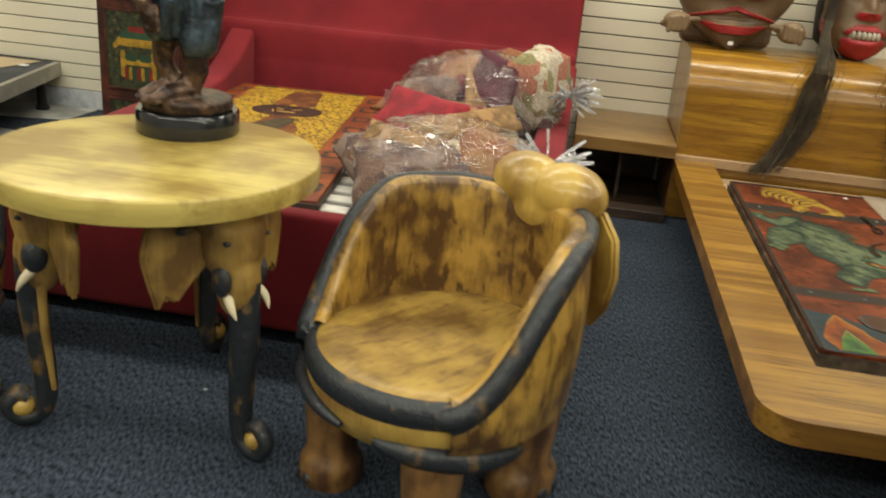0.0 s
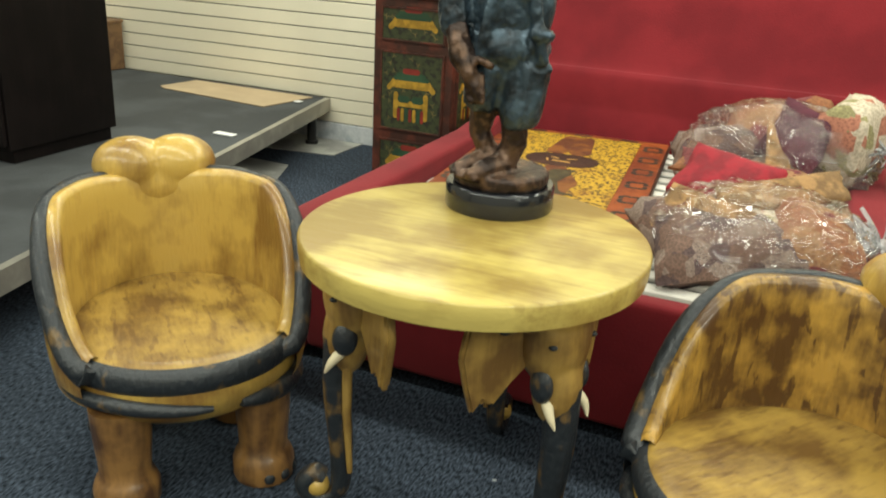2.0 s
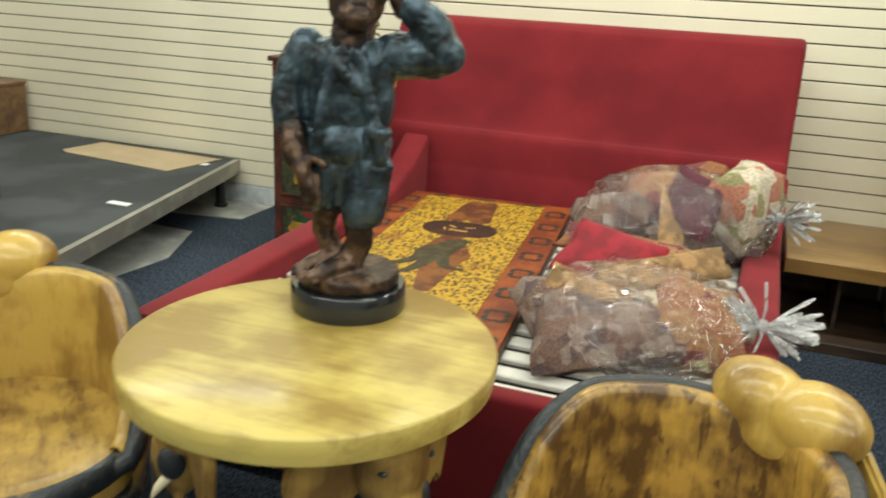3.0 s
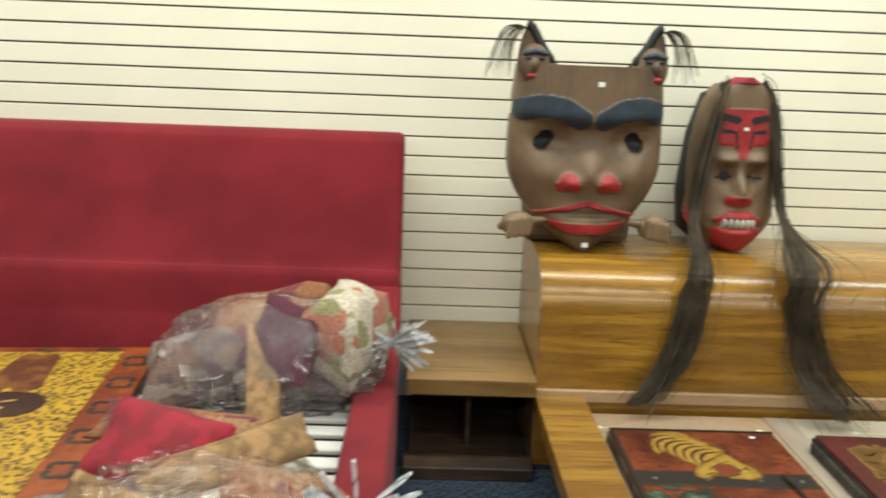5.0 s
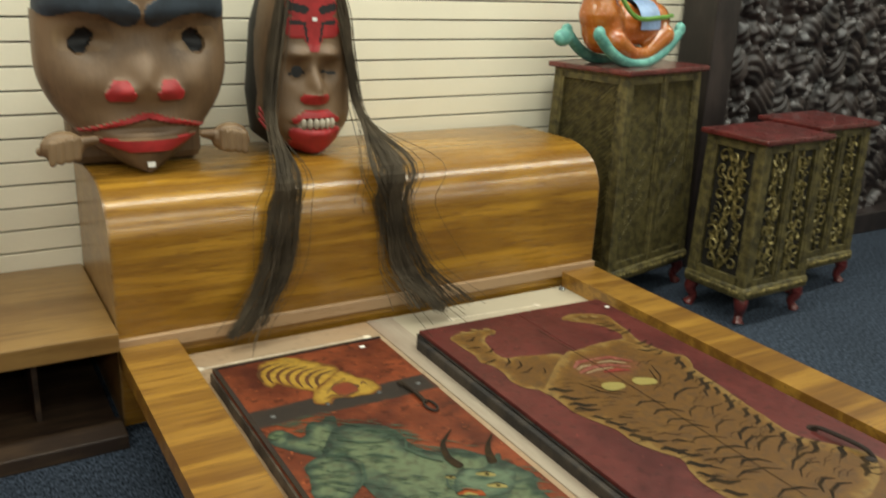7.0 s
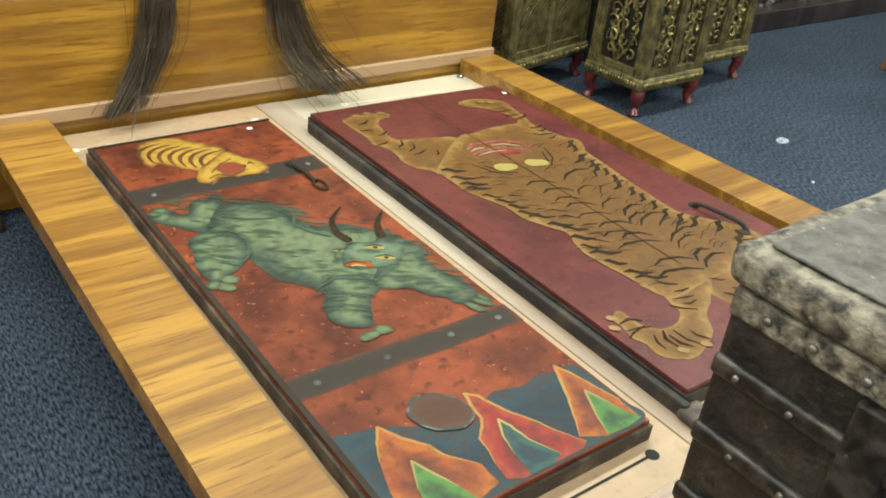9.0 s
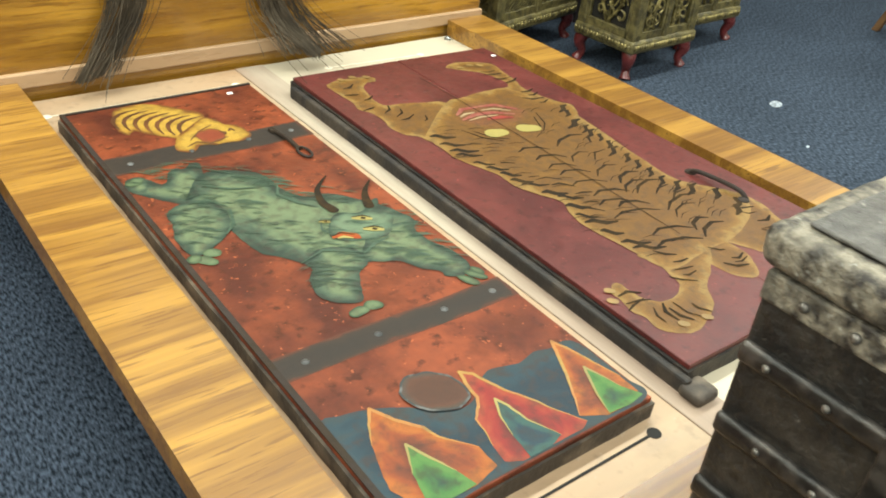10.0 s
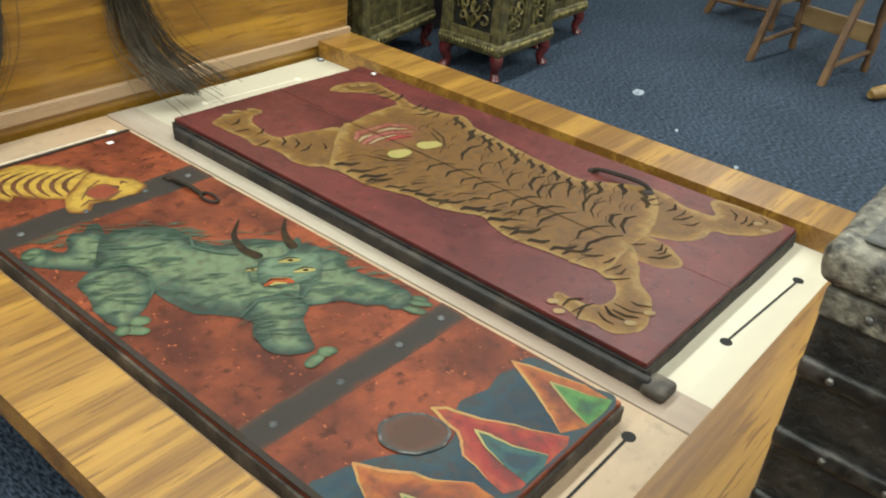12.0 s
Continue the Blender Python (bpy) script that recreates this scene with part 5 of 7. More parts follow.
limb(cloth, (-0.085, 0.0, G + 0.425, 0.042), (-0.118, -0.005, G + 0.36, 0.037), (-0.115, -0.018, G + 0.30, 0.034))
limb(cloth, (0.085, 0.0, G + 0.425, 0.044), (0.15, -0.01, G + 0.425, 0.042), (0.178, -0.015, G + 0.43, 0.038), (0.155, -0.02, G + 0.475, 0.036), (0.12, -0.025, G + 0.51, 0.032))
limb(cloth, (-0.035, -0.01, G + 0.21, 0.050), (-0.048, -0.015, G + 0.155, 0.042))
limb(cloth, (0.035, -0.01, G + 0.21, 0.052), (0.028, -0.02, G + 0.125, 0.046))
for s, x in ((-1, -0.04), (1, 0.045)):
    limb(cloth, (x * 0.5, -0.05, G + 0.43, 0.012), (x, -0.056, G + 0.34, 0.014), (x * 1.5, -0.054, G + 0.235, 0.012))
limb(cloth, (-0.02, -0.055, G + 0.41, 0.014), (0.025, -0.062, G + 0.365, 0.013))
limb(cloth, (0.05, -0.066, G + 0.29, 0.014), (0.075, -0.058, G + 0.285, 0.012))
rnd = random.Random(8)
for k in range(16):
    z = G + rnd.uniform(0.15, 0.44)
    x = rnd.uniform(-0.09, 0.09)
    y = -0.05 * math.sqrt(max(0.05, 1 - (x / 0.1) ** 2))
    limb(cloth, (x, y, z, 0.006), (x + rnd.uniform(-0.02, 0.02), y - 0.004, z + rnd.uniform(-0.04, 0.04), 0.004))
turn = pose(SC[0], SC[1], 0, 0, 0, 18)
bm = fused([(skin, 0), (cloth, 1)], 0.005, 2)
bm.normal_update()
for v in bm.verts:
    f = abs(noise.noise(Vector((v.co.x * 30, v.co.y * 30, v.co.z * 7)))) + 0.4 * abs(noise.noise(v.co * 70))
    v.co += v.normal * (0.005 - 0.016 * f) * (0.7 if v.co.z > G + 0.03 else 0.15)
bmesh.ops.transform(bm, matrix=turn, verts=bm.verts)
tagged(link("ape_statue", bm, [BRONZEBROWN, BRONZE]), "bronze ape statue in blue-grey jacket and breeches, one arm raised", "statue")

# ---- two carved elephant chairs ----
SEAT, RIN, THICK = 0.355, 0.225, 0.042


def wall_top(a):
    """Height of the chair's wall, a being degrees from its front."""
    a = abs((a + 180) % 360 - 180)
    if a < 52:
        return SEAT - 0.004
    t = min(1, (a - 52) / 62)
    return SEAT + 0.265 * (0.5 - 0.5 * math.cos(math.pi * t)) ** 0.85 * (1 - 0.06 * max(0, (a - 137) / 43)) + 0.004


def ring_surface(bm, angles, section):
    """Sweeps a section, a list of (r, z) for each angle, round the upright axis."""
    rows = []
    for a in angles:
        c, s = math.cos(radians(a)), math.sin(radians(a))
        rows.append([bm.verts.new((r * c * 0.96, r * s, z)) for r, z in section(a)])
    for p, q in zip(rows, rows[1:]):
        for k in range(len(p) - 1):
            bm.faces.new((p[k], q[k], q[k + 1], p[k + 1]))
    return bm


def chair():
    c = thing("elephant_chair", "honey-coloured carved wooden elephant tub chair with charcoal trim", "chair", (0, 0, 0), group="elephant chairs at the table")
    around = [-180 + i * 5 for i in range(73)]
    back = [52 + i * 4 for i in range(65)]
    # inside of the wall
    part("backrest", ring_surface(bmesh.new(), back, lambda a: [(RIN, SEAT - 0.02 + (wall_top(a) - 0.010 - SEAT + 0.02) * k / 6) for k in range(7)] + [(RIN + 0.004, wall_top(a) - 0.002), (RIN + 0.012, wall_top(a) + 0.003), (RIN + 0.024, wall_top(a) + 0.003), (RIN + 0.034, wall_top(a) - 0.006)]), GOLDWOOD, c, local=True, smooth=60)
    # outside of the wall
    part("back_shell", ring_surface(bmesh.new(), back, lambda a: [(RIN + THICK + 0.012 * math.sin(math.pi * k / 8), wall_top(a) - 0.012 - (wall_top(a) - 0.27) * k / 8) for k in range(9)]), GOLDWOOD, c, "brown-stained outer shell", local=True, smooth=60)
    # dark rim over the wall
    out = [RIN + THICK * (0.90 + 0.20 * max(0, 1 - min(i, len(back) - 1 - i) / 20)) for i in range(len(back))]
    rim = [(r * math.cos(radians(a)) * 0.96, r * math.sin(radians(a)), wall_top(a) - 0.010 - 0.012 * max(0, 1 - min(a - 52, 308 - a) / 80)) for a, r in zip(back, out)]
    girth = [0.016 + 0.007 * max(0, 1 - min(i, len(rim) - 1 - i) / 20) + 0.003 * noise.noise(Vector(p) * 9) for i, p in enumerate(rim)]
    for a, k in ((46, 0), (314, len(rim))):
        rim.insert(k, (0.232 * math.cos(radians(a)), 0.238 * math.sin(radians(a)), SEAT - 0.036))
        girth.insert(k, 0.020)
    part("rim", tube(bmesh.new(), rim, girth, 14), CHARCOAL, c, "charcoal-stained rim", local=True, smooth=60)
    for lo, hi in ((52, 132), (228, 308)):
        sweep = [lo + (hi - lo) * i / 20 for i in range(21)]
        fade = [min(1, 1.6 * (1 - i / 20) if lo < 180 else 1.6 * i / 20) for i in range(21)]
        deep = dict(zip(sweep, fade))
        part("arm_band", ring_surface(bmesh.new(), sweep, lambda a: [(RIN + THICK + 0.002, wall_top(a)), (RIN + THICK + 0.010, wall_top(a) - 0.012), (RIN + THICK + 0.012, wall_top(a) - 0.018 - 0.030 * deep[a]), (RIN + THICK + 0.009, wall_top(a) - 0.022 - 0.052 * deep[a]), (RIN + THICK - 0.004, wall_top(a) - 0.024 - 0.060 * deep[a])]), CHARCOAL, c, "wrinkled charcoal arm band", local=True, smooth=60)
    # seat
    bm = lathe(bmesh.new(), [(0.0005, SEAT - 0.006), (0.12, SEAT - 0.004), (0.20, SEAT + 0.001), (0.232, SEAT), (0.244, SEAT - 0.008), (0.244, SEAT - 0.03), (0.0005, SEAT - 0.03)], 0, 0, 48)
    for v in bm.verts:
        v.co.x *= 0.98
    part("seat", bm, SEATWOOD, c, local=True, smooth=50)
    part("front_band", ring_surface(bmesh.new(), [-58 + i * 4 for i in range(30)], lambda a: [(0.240, SEAT - 0.001), (0.256, SEAT - 0.004), (0.264, SEAT - 0.02), (0.264, SEAT - 0.04), (0.256, SEAT - 0.056)]), CHARCOAL, c, "charcoal seat edge", local=True, smooth=60)
    bm = ring_surface(bmesh.new(), around, lambda a: [(0.257, SEAT - 0.05), (0.260, SEAT - 0.075), (0.250, SEAT - 0.10), (0.235, SEAT - 0.125), (0.20, SEAT - 0.15), (0.10, SEAT - 0.165), (0.001, SEAT - 0.165)])
    part("belly", bm, GOLDWOOD, c, local=True, smooth=60)
    band = [(0.262 * math.cos(radians(a)) * 0.97, 0.262 * math.sin(radians(a)), SEAT - 0.088 - 0.012 * math.sin(radians(a * 2))) for a in range(-75, 8, 4)]
    part("belly_band", tube(bmesh.new(), band, [0.017 * math.sin(math.pi * (i + 1) / (len(band) + 1)) ** 0.5 for i in range(len(band))], 8), CHARCOAL, c, local=True, smooth=60)
    band = [(0.245 * math.cos(radians(a)) * 0.97, 0.245 * math.sin(radians(a)), SEAT - 0.105 - 0.0004 * (a - 25)) for a in range(20, 96, 4)]
    part("belly_band", tube(bmesh.new(), band, [0.028 * math.sin(math.pi * (i + 1) / (len(band) + 1)) ** 0.5 for i in range(len(band))], 8), CHARCOAL, c, local=True, smooth=60)
    for a in (-48, 48, 135, -135):
        lx, ly = 0.19 * math.cos(radians(a)), 0.20 * math.sin(radians(a))
        pr = [(0.066, 0.0), (0.070, 0.012), (0.070, 0.045), (0.062, 0.066), (0.054, 0.075), (0.056, 0.11), (0.060, 0.16), (0.064, 0.24)]
        part("leg", lathe(bmesh.new(), pr, lx, ly, 20), FEETWOOD, c, "red-brown elephant foot", local=True, smooth=50)
        for k in range(4):
            t = radians(a - 50 + 33 * k)
            part("toenail", ell(bmesh.new(), (lx + 0.066 * math.cos(t), ly + 0.066 * math.sin(t), 0.022), (0.010, 0.013, 0.014), rz=math.degrees(t)), CHARCOAL, c, local=True, smooth=60)
    # head over the back
    bm = bmesh.new()
    ell(bm, (-0.258, 0.055, 0.628), (0.055, 0.092, 0.068))
    ell(bm, (-0.258, -0.055, 0.628), (0.055, 0.092, 0.068))
    ell(bm, (-0.243, 0, 0.585), (0.034, 0.13, 0.055))
    ell(bm, (-0.285, 0, 0.56), (0.065, 0.085, 0.09))
    ell(bm, (-0.33, 0, 0.47), (0.045, 0.055, 0.08))
    limb(bm, (-0.335, 0, 0.42, 0.05), (-0.345, 0, 0.33, 0.042), (-0.335, 0, 0.24, 0.034), (-0.33, 0, 0.17, 0.028))
    part("head", fused([(bm, 0)], 0.008, 3), GOLDWOOD, c, "polished elephant head", local=True)
    for s in (-1, 1):
        bm = bmesh.new()
        poly = [(0.0, 0.60), (0.05, 0.61), (0.10, 0.56), (0.115, 0.48), (0.10, 0.40), (0.06, 0.34), (0.03, 0.38), (0.005, 0.46)]
        extrude_profile(bm, poly, "y", -0.010, 0.010)
        bmesh.ops.bevel(bm, geom=list(bm.edges), offset=0.006, segments=2, affect="EDGES")
        bmesh.ops.transform(bm, matrix=pose(-0.285, s * 0.085, 0, 0, 0, s * 80), verts=bm.verts)
        part("ear", bm, GOLDWOOD, c, local=True, smooth=60)
        part("tusk", tube(bmesh.new(), spline([(-0.345, s * 0.05, 0.43), (-0.375, s * 0.06, 0.39), (-0.40, s * 0.055, 0.37)], 4), [0.013, 0.0125, 0.012, 0.011, 0.010, 0.008, 0.006, 0.004, 0.002], 8), IVORY, c, local=True, smooth=60)
    for o in c.children_recursive:
        for v in o.data.vertices:
            if v.co.x < 0:
                v.co.x *= 1.27
    return c


SEATWOOD = wood("worn_seat_wood", (0.43, 0.275, 0.062), (0.15, 0.078, 0.020), "x", 0.42, rings=6, coat=0.1, blotch=0.28, spread=12, bump=0.6, streak=0.2, figure_lines=12, stretch=0.25)
ch = chair()
ch.matrix_basis = pose(-0.735, -2.86, 0, 0, 0, -42)
ch2 = copy_thing(ch, pose(0.545, -2.845, 0, 0, 0, -125))
DARKGOLD = wood("dark_stained_honey_wood", (0.47, 0.275, 0.055), (0.085, 0.040, 0.013), "z", 0.38, rings=5, coat=0.3, blotch=0.30, spread=15, bump=0.9, streak=0.28, figure_lines=16, stretch=0.26)
for o in ch2.children_recursive:
    if o.type == "MESH" and o.name.split(".")[0] in ("backrest", "back_shell"):
        o.data = o.data.copy()
        o.data.materials[0] = DARKGOLD
tagged(ch2, "honey-coloured carved elephant tub chair with darker stained back")

# ---- carved masks on the headboard ----
MASKWOOD = wood("mask_cedar", (0.165, 0.100, 0.053), (0.068, 0.040, 0.021), "z", 0.5, rings=4, blotch=0.34, spread=5, bump=0.3, figure_lines=11, stretch=0.2)
MASKBLUE = mat("mask_slate_blue", (0.030, 0.044, 0.062), 0.6, vary=0.2, scale=20)
MASKRED = mat("mask_red", (0.36, 0.020, 0.022), 0.5, vary=0.15, scale=20)
MASKBLACK = mat("mask_black", (0.012, 0.011, 0.012), 0.6, vary=0.2)
MASKPALE = wood("mask_pale_cedar", (0.205, 0.13, 0.066), (0.125, 0.072, 0.034), "z", 0.5, rings=4, blotch=0.3, spread=9)
TOOTH = mat("mask_teeth", (0.46, 0.40, 0.31), 0.5, vary=0.2)


def gauss(x, z, cx, cz, sx, sz):
    return math.exp(-((x - cx) / sx) ** 2 - ((z - cz) / sz) ** 2)


def inside(x, z, items):
    """Whether (x, z) lies in one of the tapered strokes."""
    for x0, z0, r0, x1, z1, r1 in items:
        dx, dz = x1 - x0, z1 - z0
        t = max(0, min(1, ((x - x0) * dx + (z - z0) * dz) / (dx * dx + dz * dz + 1e-9)))
        if (x - x0 - t * dx) ** 2 + (z - z0 - t * dz) ** 2 < (r0 + t * (r1 - r0)) ** 2:
            return True
    return False


def mirror(items):
    return list(items) + [(-a, b, c, -d, e, f) for a, b, c, d, e, f in items]


PAIRED = ("eye", "nostril", "eye_socket", "eyebrow", "brow_mark")


def mask_face(parent, half, depth, zones, rise, nx=110, nz=130, label="carved cedar face"):
    """A face as a bowed sheet: half(t) its half width at height t from 0 to 1; zones: name, material, strokes, relief."""
    h = rise
    grid = {}
    for j in range(nz + 1):
        t = j / nz
        z = t * h
        w = half(t)
        for i in range(nx + 1):
            u = -1 + 2 * i / nx
            x = u * w
            y = -depth(x, z) * max(0.0, 1 - abs(u) ** 2.6) ** 0.5 - 0.002
            for name, material, items, relief in zones:
                if relief and inside(x, z, items):
                    y -= relief
                    break
            grid[i, j] = (x, y, z)
    cells = {}
    for j in range(nz):
        for i in range(nx):
            q = [grid[i, j], grid[i + 1, j], grid[i + 1, j + 1], grid[i, j + 1]]
            cx, cz = sum(p[0] for p in q) / 4, sum(p[2] for p in q) / 4
            key = next((2 * k + (cx > 0 and zone[0] in PAIRED) for k, zone in enumerate(zones) if inside(cx, cz, zone[2])), -1)
            cells.setdefault(key, []).append(((i, j), (i + 1, j), (i + 1, j + 1), (i, j + 1)))
    made = None
    for key in sorted(cells):
        used, bm = {}, bmesh.new()
        for quad in cells[key]:
            for k in quad:
                if k not in used:
                    used[k] = bm.verts.new(grid[k])
            bm.faces.new([used[k] for k in quad])
        if key < 0:
            rim = [e for e in bm.edges if e.is_boundary and (abs(e.verts[0].co.y) < 0.03)]
            geo = bmesh.ops.extrude_edge_only(bm, edges=rim)["geom"]
            for v in geo:
                if isinstance(v, bmesh.types.BMVert):
                    v.co.y += 0.06
            made = part("face", bm, MASKWOOD, parent, label, local=True, smooth=50)
        else:
            part(zones[key // 2][0], bm, zones[key // 2][1], parent, local=True, smooth=50)
    return made


m1 = thing("wolf_mask", "large brown cedar mask with blue brows, red lips, wolf ears", "mask", (1.392, -0.30, 0.732), 0)


def half1(t):
    if t < 0.5:
        return 0.02 + 0.255 * math.sin(math.pi / 2 * min(1, t / 0.5)) ** 0.72
    return 0.275 - 0.02 * ((t - 0.5) / 0.5) ** 2


def depth1(x, z):
    d = 0.115 + 0.03 * gauss(x, z, 0, 0.10, 0.16, 0.10)
    d += 0.055 * gauss(x, z, 0, 0.28, 0.04, 0.07) + 0.03 * gauss(abs(x), z, 0.055, 0.245, 0.035, 0.028)
    d += 0.035 * gauss(abs(x), z, 0.15, 0.27, 0.07, 0.07)
    d += 0.045 * (1 / (1 + math.exp(-(z - 0.44 - 0.10 * abs(x)) / 0.008))) * (1 if z < 0.9 else 0)
    d -= 0.035 * gauss(abs(x), z, 0.145, 0.385, 0.06, 0.035)
    d -= 0.012 * gauss(x, z, 0, 0.135, 0.14, 0.012)
    return d


brow = polyline([(0.04, 0.462), (0.10, 0.497), (0.17, 0.507), (0.235, 0.49)], 0.036, 0.040)
zones1 = [("eye", MASKBLACK, mirror([(0.150, 0.398, 0.024, 0.166, 0.376, 0.026)]), -0.02),
          ("eyebrow", MASKBLUE, mirror(brow), 0.004),
          ("eye_socket", MASKPALE, mirror([(0.10, 0.388, 0.028, 0.20, 0.392, 0.036)]), 0.0),
          ("nostril", MASKRED, mirror([(0.050, 0.236, 0.020, 0.092, 0.236, 0.020), (0.066, 0.252, 0.028, 0.072, 0.252, 0.028)]), 0.008),
          ("upper_lip", MASKRED, mirror(polyline([(0.0, 0.176), (0.06, 0.158), (0.125, 0.142), (0.185, 0.126)], 0.010, 0.005)), 0.012),
          ("lower_lip", MASKRED, [(-0.150, 0.106, 0.005, -0.06, 0.087, 0.018), (-0.06, 0.087, 0.018, 0.06, 0.087, 0.018), (0.06, 0.087, 0.018, 0.150, 0.106, 0.005)], 0.016)]
mask_face(m1, half1, depth1, zones1, 0.645)
part("back_stand", boxm(-0.20, 0.20, 0.02, 0.14, 0.0, 0.50, 0.03), MASKWOOD, m1, local=True)
for s in (-1, 1):
    bm = bmesh.new()
    poly = [(0.10, 0.60), (0.245, 0.57), (0.262, 0.63), (0.255, 0.70), (0.242, 0.755), (0.225, 0.775), (0.20, 0.74), (0.16, 0.68)]
    extrude_profile(bm, [(s * x, z) for x, z in poly], "y", -0.055, -0.02)
    bmesh.ops.bevel(bm, geom=list(bm.edges), offset=0.006, segments=2, affect="EDGES")
    ear = part("ear", bm, MASKWOOD, m1, local=True, smooth=50)
    bm = tube(bmesh.new(), spline([(s * 0.115, -0.06, 0.625), (s * 0.17, -0.06, 0.69), (s * 0.215, -0.055, 0.765), (s * 0.235, -0.055, 0.775)], 5), [0.009] * 3 + [0.015] * 10 + [0.019, 0.018, 0.012], 8)
    part("ear_edge", bm, MASKBLACK, ear, local=True, smooth=50)
    bm = bmesh.new()
    ell(bm, (s * 0.205, -0.07, 0.640), (0.055, 0.040, 0.074))
    ell(bm, (s * 0.21, -0.106, 0.642), (0.013, 0.018, 0.022))
    ell(bm, (s * 0.135, -0.085, 0.60), (0.030, 0.026, 0.050))
    for k in range(3):
        limb(bm, (s * (0.118 + 0.017 * k), -0.105, 0.60, 0.009), (s * (0.118 + 0.017 * k), -0.11, 0.565, 0.008))
    part("small_face", fused([(bm, 0)], 0.006, 2), MASKWOOD, ear, local=True)
    part("small_lips", ell(bmesh.new(), (s * 0.207, -0.104, 0.604), (0.026, 0.010, 0.010)), MASKRED, ear, local=True, smooth=60)
    for q in (-1, 1):
        part("small_eye", ell(bmesh.new(), (s * 0.205 + q * 0.022, -0.104, 0.662), (0.012, 0.008, 0.006)), MASKBLACK, ear, local=True, smooth=60)
    part("small_brow", tube(bmesh.new(), [(s * 0.205 - 0.04, -0.094, 0.678), (s * 0.205, -0.108, 0.686), (s * 0.205 + 0.04, -0.094, 0.678)], 0.009, 8), MASKBLUE, ear, local=True)
    # hand with stick at the mouth
    bm = bmesh.new()
    limb(bm, (s * 0.155, -0.160, 0.116, 0.013), (s * 0.19, -0.15, 0.108, 0.018), (s * 0.235, -0.145, 0.098, 0.020), (s * 0.295, -0.135, 0.085, 0.014))
    ell(bm, (s * 0.240, -0.150, 0.098), (0.060, 0.038, 0.046))
    for k in range(4):
        limb(bm, (s * (0.205 + 0.022 * k), -0.190, 0.126 - 0.004 * k, 0.0115), (s * (0.208 + 0.022 * k), -0.192, 0.074 - 0.004 * k, 0.0105))
    part("carved_hand", fused([(bm, 0)], 0.0035, 1), MASKPALE, m1, "carved hand holding a stick", local=True)
HAIR = mat("dark_horsehair", (0.085, 0.066, 0.044), 0.7, vary=0.3, spec=0.15)


def strand(bm, ctrl, r0, r1, n=6):
    pts = spline(ctrl, n)
    tube(bm, pts, [r0 + (r1 - r0) * i / (len(pts) - 1) for i in range(len(pts))], 4)


rnd = random.Random(21)
for s in (-1, 1):
    bm = bmesh.new()
    for k in range(34):
        a, b, c = rnd.uniform(-1, 1), rnd.uniform(-1, 1), rnd.uniform(0.5, 1)
        strand(bm, [(s * 0.228, -0.05, 0.762), (s * (0.262 + 0.015 * a), -0.06 + 0.015 * b, 0.765 + 0.008 * a), (s * (0.300 + 0.025 * a), -0.07 + 0.02 * b, 0.725 + 0.02 * a), (s * (0.325 + 0.05 * a), -0.07 + 0.03 * b, 0.72 - 0.13 * c)], 0.0022, 0.0007)
    part("hair_tuft", bm, HAIR, m1, "dark hair tuft", local=True)
for px, pz, py in ((0.012, 0.585, -0.178), (0.0, 0.030, -0.150)):
    part("price_sticker", boxm(px - 0.011, px + 0.011, py - 0.002, py, pz - 0.008, pz + 0.008), WHITE, m1, "small white sticker", local=True)

m2 = thing("long_haired_mask", "narrow red-painted carved mask with bared teeth and long hair", "mask", (1.955, -0.24, 0.732), 0)


def half2(t):
    w = 0.03 + 0.135 * math.sin(math.pi / 2 * min(1, t / 0.22)) ** 0.8 - 0.05 * max(0, t - 0.45) ** 1.2
    w *= 1 - 0.34 * max(0.0, (t - 0.62) / 0.38) ** 1.5
    return w * math.sqrt(max(0.08, 1 - max(0, (t - 0.86) / 0.14) ** 2))


def depth2(x, z):
    d = 0.10 + 0.05 * gauss(x, z, 0, 0.09, 0.09, 0.07)
    d += 0.055 * gauss(x, z, 0, 0.225, 0.024, 0.05) + 0.02 * gauss(abs(x), z, 0.03, 0.20, 0.02, 0.02)
    d += 0.03 * gauss(abs(x), z, 0.055, 0.335, 0.04, 0.02)
    d -= 0.03 * gauss(abs(x), z, 0.052, 0.278, 0.032, 0.03)
    d -= 0.03 * gauss(x, z, 0, 0.105, 0.07, 0.016)
    return d


